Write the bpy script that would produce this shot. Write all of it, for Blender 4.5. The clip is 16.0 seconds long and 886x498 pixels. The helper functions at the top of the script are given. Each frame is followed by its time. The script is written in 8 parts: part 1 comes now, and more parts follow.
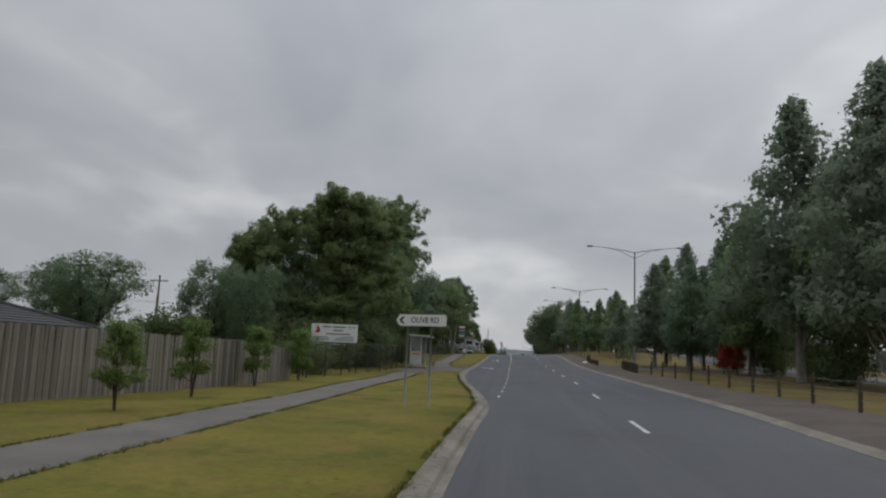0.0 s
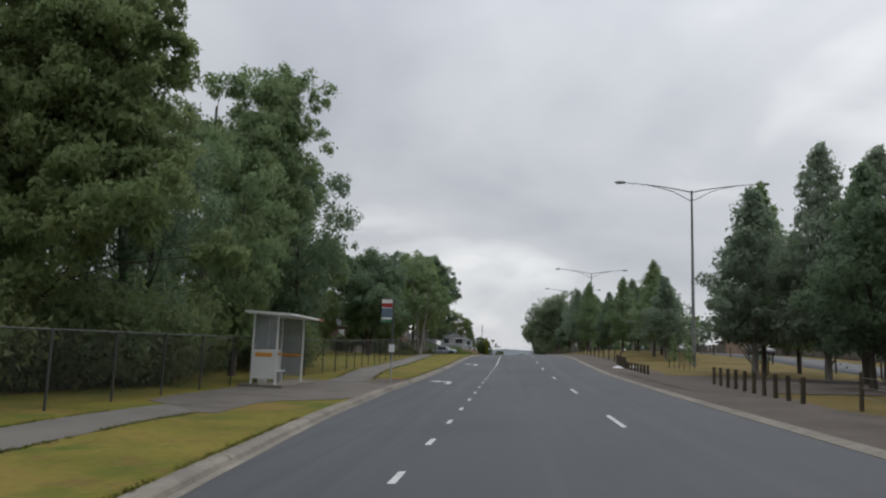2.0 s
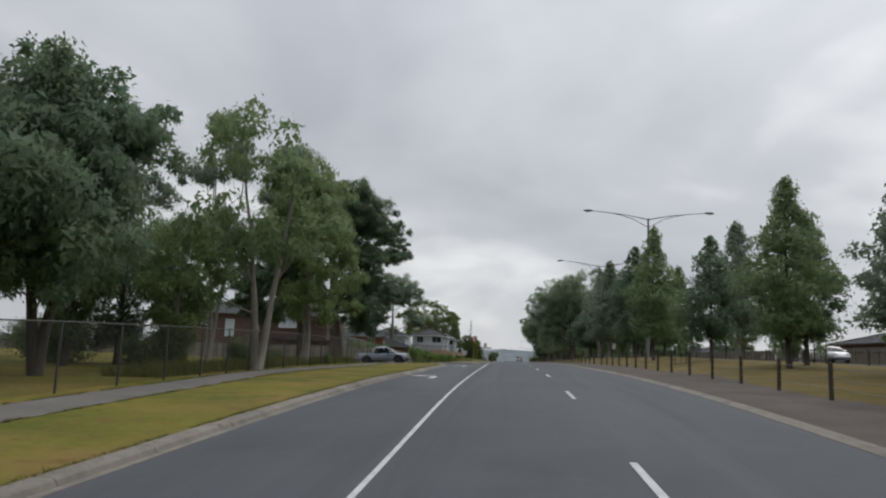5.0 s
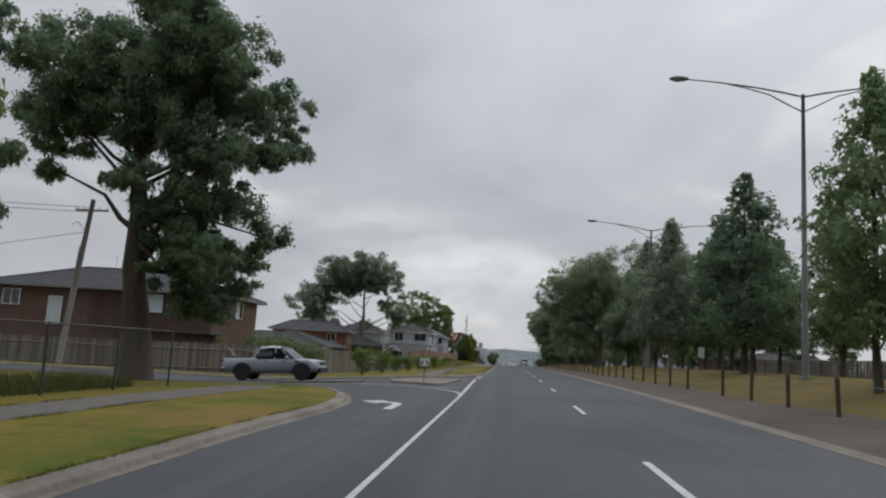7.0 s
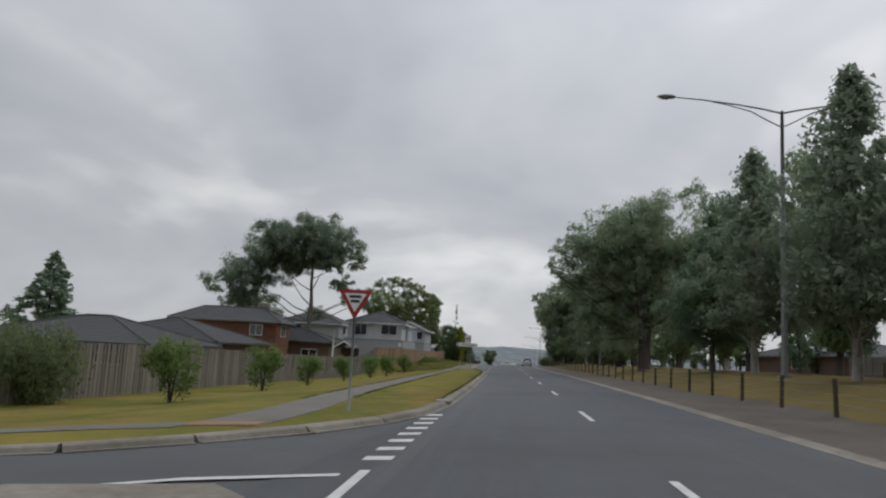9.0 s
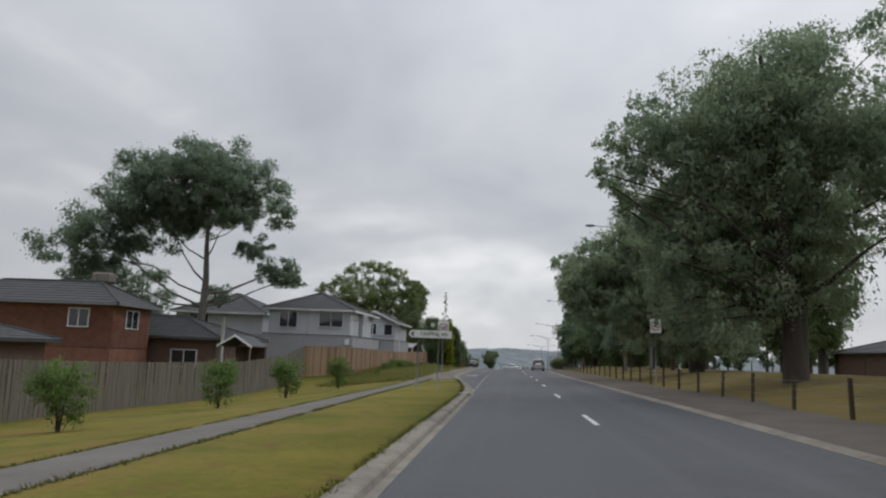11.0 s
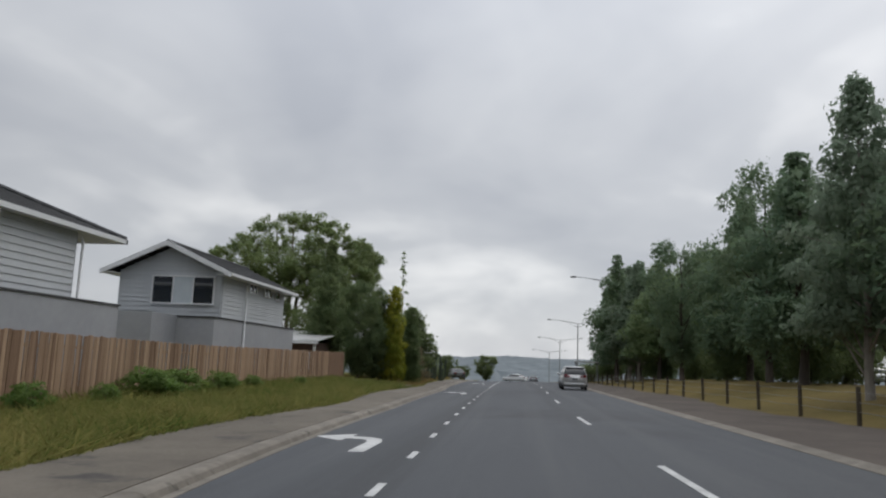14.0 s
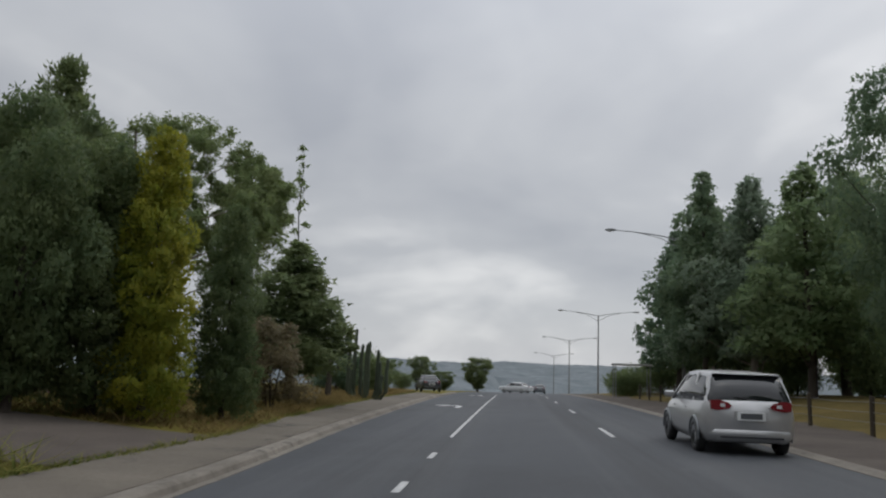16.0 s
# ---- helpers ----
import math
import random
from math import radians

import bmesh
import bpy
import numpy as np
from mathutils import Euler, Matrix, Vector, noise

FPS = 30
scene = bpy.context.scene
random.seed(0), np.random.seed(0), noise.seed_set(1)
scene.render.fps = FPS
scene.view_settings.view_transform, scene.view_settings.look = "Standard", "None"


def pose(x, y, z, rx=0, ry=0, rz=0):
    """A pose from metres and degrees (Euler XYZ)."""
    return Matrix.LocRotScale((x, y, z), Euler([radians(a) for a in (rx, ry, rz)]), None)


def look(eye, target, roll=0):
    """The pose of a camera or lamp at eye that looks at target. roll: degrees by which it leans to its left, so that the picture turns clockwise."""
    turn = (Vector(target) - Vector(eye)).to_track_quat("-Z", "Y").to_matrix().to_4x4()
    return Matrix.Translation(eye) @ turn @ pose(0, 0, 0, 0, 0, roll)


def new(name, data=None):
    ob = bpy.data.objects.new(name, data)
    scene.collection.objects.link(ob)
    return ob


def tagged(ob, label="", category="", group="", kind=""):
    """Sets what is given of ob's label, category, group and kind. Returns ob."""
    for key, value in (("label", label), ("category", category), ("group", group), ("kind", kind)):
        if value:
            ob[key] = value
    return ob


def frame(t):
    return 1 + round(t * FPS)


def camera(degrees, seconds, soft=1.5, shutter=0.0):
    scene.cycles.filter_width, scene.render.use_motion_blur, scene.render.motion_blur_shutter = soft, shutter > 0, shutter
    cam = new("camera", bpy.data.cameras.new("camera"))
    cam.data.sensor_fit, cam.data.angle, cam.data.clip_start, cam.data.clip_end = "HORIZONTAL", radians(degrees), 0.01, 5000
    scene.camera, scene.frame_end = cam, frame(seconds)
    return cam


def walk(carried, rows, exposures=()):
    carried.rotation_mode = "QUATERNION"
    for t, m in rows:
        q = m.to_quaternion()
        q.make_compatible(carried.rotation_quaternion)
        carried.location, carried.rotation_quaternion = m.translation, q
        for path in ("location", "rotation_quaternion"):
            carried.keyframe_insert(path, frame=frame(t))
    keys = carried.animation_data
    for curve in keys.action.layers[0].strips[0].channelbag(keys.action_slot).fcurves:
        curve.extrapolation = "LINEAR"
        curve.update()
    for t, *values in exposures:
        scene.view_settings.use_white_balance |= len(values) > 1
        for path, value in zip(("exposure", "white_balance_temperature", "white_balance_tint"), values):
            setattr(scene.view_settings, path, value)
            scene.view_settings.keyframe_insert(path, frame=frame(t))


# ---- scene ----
cam = camera(62.0, 16.0, soft=2.2)
METRES, EYE, TILT, LEAN, TURN = 285.0, 1.31, 0.0, 0.0, 5.6
ROWS = [
    (0.0, 0.0, 0.0, 0.0, -0.32, 8.1, -2.23),
    (0.5, 0.0041, 0.0311, 0.0001, -0.36, 8.04, -2.35),
    (1.0, 0.0083, 0.062, -0.0, -0.35, 8.08, -2.28),
    (1.5, 0.0124, 0.0932, 0.0003, -0.31, 8.02, -2.19),
    (2.0, 0.0165, 0.1243, 0.0006, -0.29, 8.13, -1.95),
    (2.5, 0.0203, 0.1558, 0.0008, -0.26, 8.09, -1.98),
    (3.0, 0.0238, 0.1875, 0.0011, -0.33, 8.11, -1.76),
    (3.5, 0.0275, 0.2197, 0.0013, -0.41, 8.27, -1.8),
    (6.0, 0.0439, 0.3883, 0.006, -0.37, 7.96, -2.79),
    (6.5, 0.0464, 0.4183, 0.0063, -0.33, 7.94, -2.95),
    (7.0, 0.049, 0.4486, 0.0065, -0.36, 7.99, -3.39),
    (7.5, 0.0517, 0.4786, 0.0066, -0.37, 8.05, -3.44),
    (8.0, 0.0545, 0.5087, 0.0068, -0.45, 7.94, -3.34),
    (8.5, 0.0571, 0.5385, 0.0067, -0.5, 7.89, -3.16),
    (9.0, 0.0599, 0.5689, 0.0068, -0.46, 7.85, -2.97),
    (11.5, 0.0735, 0.7193, 0.0062, -0.2, 8.05, -2.15),
    (12.0, 0.0762, 0.7498, 0.0061, -0.23, 8.12, -2.34),
    (12.5, 0.0789, 0.7801, 0.0057, -0.18, 8.34, -2.36),
    (13.0, 0.0816, 0.8105, 0.0057, -0.13, 8.28, -2.44),
    (13.5, 0.0841, 0.8405, 0.0056, -0.17, 8.34, -2.35),
    (14.0, 0.0865, 0.8705, 0.0052, -0.18, 8.64, -2.09),
    (14.5, 0.0889, 0.9008, 0.0049, -0.42, 8.69, -1.89),
    (15.0, 0.0915, 0.9319, 0.0047, -0.47, 8.9, -1.96),
    (15.5, 0.0946, 0.9636, 0.0046, -0.39, 9.03, -2.03),
    (16.0, 0.0975, 0.995, 0.0046, -0.33, 9.08, -2.08),
]
walk(cam, [(t, pose(0, 0, EYE, TILT, LEAN, TURN) @ pose(METRES * x, METRES * y, METRES * z, 90 + pitch, roll, yaw)) for t, x, y, z, yaw, pitch, roll in ROWS],
     [(0.0, -.18), (1.5, .02), (2.5, .32), (3.5, .30), (6.0, .10), (7.0, .08), (8.5, .08), (9.2, .06), (11.5, .28), (12.5, .38), (13.5, .38), (14.0, .2), (16.0, .02)])

# ---- sky and sun: overcast morning ----
SUN_UP, SUN_ROUND = radians(38), radians(40)
world = bpy.data.worlds.new("overcast_sky")
scene.world = world
world.use_nodes = True
wt = world.node_tree
wt.nodes.clear()


def wn(kind, **values):
    n = wt.nodes.new(kind)
    for key, v in values.items():
        n.inputs[key.replace("_", " ")].default_value = v
    return n


def wmath(op, a, b=None):
    n = wt.nodes.new("ShaderNodeMath")
    n.operation = op
    for i, v in enumerate((a, b)):
        if v is None:
            continue
        if isinstance(v, (int, float)):
            n.inputs[i].default_value = v
        else:
            wt.links.new(v, n.inputs[i])
    return n.outputs[0]


sky = wt.nodes.new("ShaderNodeTexSky")
sky.sky_type, sky.sun_disc = "NISHITA", False
sky.sun_elevation, sky.sun_rotation = SUN_UP, SUN_ROUND
sky_dim = wt.nodes.new("ShaderNodeMix")
sky_dim.data_type, sky_dim.blend_type = "RGBA", "MULTIPLY"
sky_dim.inputs[0].default_value = 1.0
sky_dim.inputs[7].default_value = (0.09, 0.09, 0.09, 1)
wt.links.new(sky.outputs[0], sky_dim.inputs[6])
coord = wt.nodes.new("ShaderNodeTexCoord")
split = wt.nodes.new("ShaderNodeSeparateXYZ")
wt.links.new(coord.outputs["Generated"], split.inputs[0])
up = wmath("MAXIMUM", split.outputs[2], 0.0)
flat = wmath("ADD", up, 0.42)
plane = wt.nodes.new("ShaderNodeCombineXYZ")
wt.links.new(wmath("DIVIDE", split.outputs[0], flat), plane.inputs[0])
wt.links.new(wmath("DIVIDE", split.outputs[1], flat), plane.inputs[1])
plane.inputs[2].default_value = 3.7
cloud_a = wn("ShaderNodeTexNoise", Scale=1.7, Detail=3.5, Roughness=0.48, Distortion=0.5)
cloud_b = wn("ShaderNodeTexNoise", Scale=5.0, Detail=3.0, Roughness=0.5, Distortion=0.3)
for n in (cloud_a, cloud_b):
    wt.links.new(plane.outputs[0], n.inputs["Vector"])
cloud = wmath("ADD", wmath("MULTIPLY", cloud_a.outputs["Fac"], 0.80), wmath("MULTIPLY", cloud_b.outputs["Fac"], 0.20))
ramp = wt.nodes.new("ShaderNodeValToRGB")
ramp.color_ramp.elements[0].position, ramp.color_ramp.elements[0].color = 0.34, (0.435, 0.456, 0.500, 1)
ramp.color_ramp.elements[1].position, ramp.color_ramp.elements[1].color = 0.72, (0.90, 0.905, 0.91, 1)
mid = ramp.color_ramp.elements.new(0.53)
mid.color = (0.560, 0.578, 0.610, 1)
wt.links.new(cloud, ramp.inputs[0])
# an overcast vault is about three times as bright overhead as at its rim
lift = wmath("ADD", wmath("MULTIPLY", wmath("POWER", up, 2.2), 2.3), 0.80)
haze = wmath("MULTIPLY", wmath("POWER", wmath("SUBTRACT", 1.0, up), 9.0), 0.22)
vault = wt.nodes.new("ShaderNodeVectorMath")
vault.operation = "SCALE"
wt.links.new(ramp.outputs[0], vault.inputs[0])
# the cloud glows a little more towards the hidden sun
toward = wmath("ADD", wmath("MULTIPLY", split.outputs[0], math.sin(SUN_ROUND)), wmath("MULTIPLY", split.outputs[1], math.cos(SUN_ROUND)))
glow = wmath("ADD", wmath("MULTIPLY", toward, 0.20), 0.845)
wt.links.new(wmath("MULTIPLY", wmath("ADD", lift, haze), glow), vault.inputs["Scale"])
cover = wt.nodes.new("ShaderNodeMix")
cover.data_type = "RGBA"
cover.inputs[0].default_value = 0.94
wt.links.new(sky_dim.outputs[2], cover.inputs[6])
wt.links.new(vault.outputs[0], cover.inputs[7])
back = wt.nodes.new("ShaderNodeBackground")
back.inputs["Strength"].default_value = 1.0
wt.links.new(cover.outputs[2], back.inputs["Color"])
out = wt.nodes.new("ShaderNodeOutputWorld")
wt.links.new(back.outputs[0], out.inputs["Surface"])

sun_data = bpy.data.lights.new("sun", "SUN")
sun_data.energy, sun_data.angle, sun_data.color = 0.45, radians(25), (1.0, 0.96, 0.9)
sun = new("sun", sun_data)
sun.matrix_world = look((0, 0, 60), (-math.sin(SUN_ROUND) * math.cos(SUN_UP) * 10, -math.cos(SUN_ROUND) * math.cos(SUN_UP) * 10, 60 - math.sin(SUN_UP) * 10))


# ---- materials ----
def mat(name, a, b=None, scale=6.0, rough=0.8, metal=0.0, bump=0.0, bump_scale=40.0, fine=None, island=0.0, per_object=0.0, spec=0.5, detail=6.0, stretch=None, coat=0.0):
    """A surface whose colour wanders from a to b in patches of 1/scale metres, with a finer grain, relief and variation between pieces."""
    m = bpy.data.materials.new(name)
    m.use_nodes = True
    t = m.node_tree
    bsdf = t.nodes["Principled BSDF"]
    bsdf.inputs["Roughness"].default_value = rough
    bsdf.inputs["Metallic"].default_value = metal
    bsdf.inputs["Specular IOR Level"].default_value = spec
    bsdf.inputs["Coat Weight"].default_value = coat
    b = b or tuple(min(1, c * 1.25) for c in a)
    co = t.nodes.new("ShaderNodeTexCoord")
    vec = co.outputs["Object"]
    if stretch:
        mp = t.nodes.new("ShaderNodeMapping")
        mp.inputs["Scale"].default_value = stretch
        t.links.new(vec, mp.inputs["Vector"])
        vec = mp.outputs[0]

    def noise_fac(s, d=detail):
        n = t.nodes.new("ShaderNodeTexNoise")
        n.inputs["Scale"].default_value = s
        n.inputs["Detail"].default_value = d
        n.inputs["Roughness"].default_value = 0.6
        t.links.new(vec, n.inputs["Vector"])
        return n.outputs["Fac"]

    def mathn(op, x, y):
        n = t.nodes.new("ShaderNodeMath")
        n.operation = op
        for i, v in enumerate((x, y)):
            if isinstance(v, (int, float)):
                n.inputs[i].default_value = v
            else:
                t.links.new(v, n.inputs[i])
        return n.outputs[0]

    fac = mathn("MULTIPLY", noise_fac(scale), 0.65)
    fac = mathn("ADD", fac, mathn("MULTIPLY", noise_fac(fine or scale * 9), 0.35))
    fac = mathn("ADD", mathn("MULTIPLY", mathn("SUBTRACT", fac, 0.5), 2.6), 0.5)
    if island:
        geo = t.nodes.new("ShaderNodeNewGeometry")
        fac = mathn("ADD", fac, mathn("MULTIPLY", mathn("SUBTRACT", geo.outputs["Random Per Island"], 0.5), island * 2))
    if per_object:
        oi = t.nodes.new("ShaderNodeObjectInfo")
        fac = mathn("ADD", fac, mathn("MULTIPLY", mathn("SUBTRACT", oi.outputs["Random"], 0.5), per_object * 2))
    mix = t.nodes.new("ShaderNodeMix")
    mix.data_type = "RGBA"
    mix.inputs[6].default_value, mix.inputs[7].default_value = (*a, 1), (*b, 1)
    t.links.new(fac, mix.inputs[0])
    t.links.new(mix.outputs[2], bsdf.inputs["Base Color"])
    if bump:
        bp = t.nodes.new("ShaderNodeBump")
        bp.inputs["Strength"].default_value = bump
        bp.inputs["Distance"].default_value = 0.02
        t.links.new(noise_fac(bump_scale, 3.0), bp.inputs["Height"])
        t.links.new(bp.outputs[0], bsdf.inputs["Normal"])
    return m


def see_through(m, amount):
    """Thin leaves let part of the light through to their far side."""
    nt = m.node_tree
    bsdf = next(n for n in nt.nodes if n.type == "BSDF_PRINCIPLED")
    end = next(n for n in nt.nodes if n.type == "OUTPUT_MATERIAL")
    thin = nt.nodes.new("ShaderNodeBsdfTranslucent")
    if bsdf.inputs["Base Color"].links:
        nt.links.new(bsdf.inputs["Base Color"].links[0].from_socket, thin.inputs["Color"])
    mix = nt.nodes.new("ShaderNodeMixShader")
    mix.inputs[0].default_value = amount
    nt.links.new(bsdf.outputs[0], mix.inputs[1])
    nt.links.new(thin.outputs[0], mix.inputs[2])
    nt.links.new(mix.outputs[0], end.inputs["Surface"])
    return m


def glass_mat(name, tint, rough=0.03):
    m = bpy.data.materials.new(name)
    m.use_nodes = True
    b = m.node_tree.nodes["Principled BSDF"]
    b.inputs["Base Color"].default_value = (*tint, 1)
    b.inputs["Roughness"].default_value = rough
    b.inputs["Transmission Weight"].default_value = 0.0
    b.inputs["Specular IOR Level"].default_value = 0.9
    b.inputs["IOR"].default_value = 1.52
    return m


M = {}
M["asphalt"] = mat("asphalt", (0.040, 0.044, 0.051), (0.072, 0.077, 0.085), 0.20, 0.74, bump=0.35, bump_scale=120, fine=55, spec=0.45, stretch=(1, 0.25, 1))
M["side_asphalt"] = mat("side_street_asphalt", (0.042, 0.045, 0.051), (0.072, 0.075, 0.078), 0.35, 0.78, bump=0.35, bump_scale=120, fine=45)
M["kerb"] = mat("kerb_concrete", (0.115, 0.100, 0.082), (0.265, 0.238, 0.200), 0.7, 0.9, bump=0.4, bump_scale=60, per_object=0.15)
M["path"] = mat("footpath_asphalt", (0.100, 0.092, 0.080), (0.170, 0.156, 0.136), 0.6, 0.9, bump=0.4, bump_scale=90, fine=30)
M["worn_path"] = mat("worn_kerbside_path", (0.085, 0.072, 0.057), (0.190, 0.166, 0.132), 0.4, 0.92, bump=0.5, bump_scale=70, fine=16)
M["paving"] = mat("shelter_paving", (0.070, 0.061, 0.052), (0.150, 0.132, 0.112), 0.8, 0.85, bump=0.3, bump_scale=70)
M["grass"] = mat("verge_grass", (0.072, 0.090, 0.016), (0.225, 0.180, 0.042), 0.28, 0.95, bump=0.9, bump_scale=26, fine=7, spec=0.1)


def mottle(m, colour, scale, start, end, stretch=None):
    """Worn patches of another colour where a broad noise runs high."""
    nt = m.node_tree
    bsdf = next(n for n in nt.nodes if n.type == "BSDF_PRINCIPLED")
    base = bsdf.inputs["Base Color"].links[0].from_socket
    co, no, ra, mx = (nt.nodes.new("ShaderNode" + k) for k in ("TexCoord", "TexNoise", "MapRange", "Mix"))
    no.inputs["Scale"].default_value, no.inputs["Detail"].default_value, no.inputs["Roughness"].default_value = scale, 8.0, 0.68
    mp = nt.nodes.new("ShaderNodeMapping")
    mp.inputs["Scale"].default_value = stretch or (1, 1, 1)
    nt.links.new(co.outputs["Object"], mp.inputs["Vector"])
    nt.links.new(mp.outputs[0], no.inputs["Vector"])
    ra.inputs["From Min"].default_value, ra.inputs["From Max"].default_value = start, end
    nt.links.new(no.outputs["Fac"], ra.inputs["Value"])
    mx.data_type = "RGBA"
    nt.links.new(ra.outputs[0], mx.inputs[0])
    nt.links.new(base, mx.inputs[6])
    mx.inputs[7].default_value = (*colour, 1)
    nt.links.new(mx.outputs[2], bsdf.inputs["Base Color"])
    return m


mottle(M["grass"], (0.200, 0.140, 0.048), 0.22, 0.50, 0.66)
mottle(M["grass"], (0.150, 0.098, 0.038), 1.3, 0.55, 0.68)
mottle(M["grass"], (0.056, 0.098, 0.015), 0.33, 0.54, 0.70)
mottle(M["grass"], (0.070, 0.055, 0.022), 5.0, 0.60, 0.72)
mottle(M["kerb"], (0.055, 0.048, 0.040), 2.2, 0.58, 0.72)
mottle(M["worn_path"], (0.052, 0.047, 0.043), 0.7, 0.57, 0.66)
mottle(M["path"], (0.075, 0.068, 0.058), 0.8, 0.58, 0.74)
mottle(M["asphalt"], (0.033, 0.035, 0.039), 0.09, 0.52, 0.70)
mottle(M["asphalt"], (0.082, 0.085, 0.090), 0.75, 0.50, 0.74, (1, .012, 1))
mottle(M["asphalt"], (0.036, 0.038, 0.042), 0.5, 0.54, 0.72, (1.3, .02, 1))
mottle(M["asphalt"], (0.075, 0.078, 0.082), 1.6, 0.62, 0.75, (1, .5, 1))
M["dry_grass"] = mat("dry_median_grass", (0.085, 0.072, 0.028), (0.20, 0.148, 0.055), 0.30, 0.95, bump=0.9, bump_scale=26, fine=6, spec=0.1)
M["dirt"] = mat("gravel_shoulder", (0.078, 0.066, 0.058), (0.150, 0.127, 0.110), 0.5, 0.95, bump=0.8, bump_scale=45, fine=20, spec=0.15)
# ground past 600 m: aerial haze painted in as a pale blue-grey base
M["land"] = mat("far_land_hazed", (0.16, 0.185, 0.20), (0.22, 0.245, 0.26), 0.012, 0.95, fine=0.06, spec=0.1)
M["orange_sand"] = mat("orange_sand", (0.20, 0.085, 0.030), (0.36, 0.150, 0.055), 1.2, 0.95, bump=0.5, bump_scale=60, fine=18, spec=0.1)
M["line"] = mat("road_paint", (0.36, 0.365, 0.36), (0.66, 0.66, 0.65), 2.2, 0.7, bump=0.3, bump_scale=90, fine=40)
M["steel"] = mat("galvanised_steel", (0.17, 0.178, 0.182), (0.25, 0.258, 0.262), 3.0, 0.6, metal=0.4, fine=30)
M["white_metal"] = mat("white_painted_metal", (0.62, 0.63, 0.62), (0.74, 0.75, 0.74), 2.0, 0.5, fine=20)
M["sign_white"] = mat("sign_white", (0.66, 0.67, 0.66), (0.76, 0.77, 0.76), 2.0, 0.45, fine=25)
M["sign_black"] = mat("sign_black", (0.018, 0.018, 0.02), (0.03, 0.03, 0.03), 4.0, 0.5)
M["sign_red"] = mat("sign_red", (0.30, 0.022, 0.022), (0.38, 0.035, 0.03), 4.0, 0.5)
M["sign_green"] = mat("sign_green", (0.06, 0.20, 0.10), (0.08, 0.25, 0.13), 4.0, 0.5)
M["sign_blue"] = mat("sign_blue_grey", (0.10, 0.15, 0.21), (0.14, 0.19, 0.25), 4.0, 0.5)
M["orange"] = mat("orange_band", (0.62, 0.26, 0.03), (0.70, 0.32, 0.05), 4.0, 0.5)
M["timber_grey"] = mat("weathered_paling", (0.125, 0.112, 0.096), (0.26, 0.235, 0.20), 1.2, 0.92, bump=0.5, bump_scale=60, per_object=0.5, stretch=(6, 6, 0.5))
M["timber_brown"] = mat("newer_paling", (0.22, 0.135, 0.085), (0.46, 0.315, 0.205), 1.2, 0.9, bump=0.5, bump_scale=60, per_object=0.55, stretch=(6, 6, 0.5))
M["bollard"] = mat("treated_bollard", (0.045, 0.036, 0.025), (0.095, 0.076, 0.050), 2.5, 0.92, bump=0.5, bump_scale=70, per_object=0.3, stretch=(5, 5, 0.7))
M["wire"] = mat("fence_wire", (0.16, 0.16, 0.16), (0.24, 0.24, 0.23), 3.0, 0.5, metal=0.6)
M["mesh_wire"] = mat("chain_mesh_wire", (0.035, 0.036, 0.035), (0.07, 0.07, 0.068), 3.0, 0.6, metal=0.3)
M["fence_post"] = mat("dark_fence_post", (0.03, 0.032, 0.03), (0.06, 0.062, 0.058), 3.0, 0.6)
M["bark"] = mat("dark_bark", (0.035, 0.028, 0.022), (0.085, 0.068, 0.052), 1.5, 0.95, bump=0.9, bump_scale=22, stretch=(3, 3, 0.6))
M["bark_mid"] = mat("grey_gum_bark", (0.07, 0.06, 0.05), (0.20, 0.18, 0.155), 0.9, 0.9, bump=0.6, bump_scale=22, stretch=(2, 2, 0.6))
M["bark_pale"] = mat("pale_gum_bark", (0.12, 0.105, 0.088), (0.33, 0.30, 0.26), 0.9, 0.9, bump=0.5, bump_scale=22, stretch=(2, 2, 0.6))


def leaf_mat(name, a, b):
    a, b = tuple(2.4 * c for c in a), tuple(1.2 * c for c in b)
    m = mat(name, a, b, 0.45, 0.6, island=0.22, per_object=0.18, spec=0.25, fine=2.2, detail=2.0)
    return see_through(m, 0.5)


M["leaf_gum"] = leaf_mat("gum_leaves", (0.07, 0.106, 0.05), (0.19, 0.24, 0.115))
M["leaf_grey"] = leaf_mat("grey_gum_leaves", (0.078, 0.106, 0.072), (0.19, 0.23, 0.16))
M["leaf_dark"] = leaf_mat("dark_leaves", (0.052, 0.082, 0.052), (0.148, 0.198, 0.108))
M["leaf_olive"] = leaf_mat("olive_leaves", (0.07, 0.1, 0.04), (0.18, 0.215, 0.09))
M["leaf_hedge"] = leaf_mat("hedge_leaves", (0.046, 0.067, 0.030), (0.152, 0.184, 0.075))
M["leaf_gold"] = leaf_mat("golden_cypress_leaves", (0.085, 0.105, 0.014), (0.34, 0.30, 0.035))
M["leaf_shrub"] = leaf_mat("shrub_leaves", (0.054, 0.092, 0.024), (0.14, 0.185, 0.055))
M["leaf_fresh"] = leaf_mat("bright_gum_leaves", (0.090, 0.122, 0.078), (0.258, 0.30, 0.182))
M["cactus"] = mat("cactus_skin", (0.030, 0.042, 0.026), (0.065, 0.085, 0.050), 2.0, 0.6, fine=12, bump=0.3)
M["leaf_weed"] = leaf_mat("green_weeds", (0.050, 0.085, 0.020), (0.17, 0.22, 0.060))
M["leaf_brown"] = leaf_mat("brownish_leaves", (0.07, 0.062, 0.035), (0.17, 0.14, 0.08))
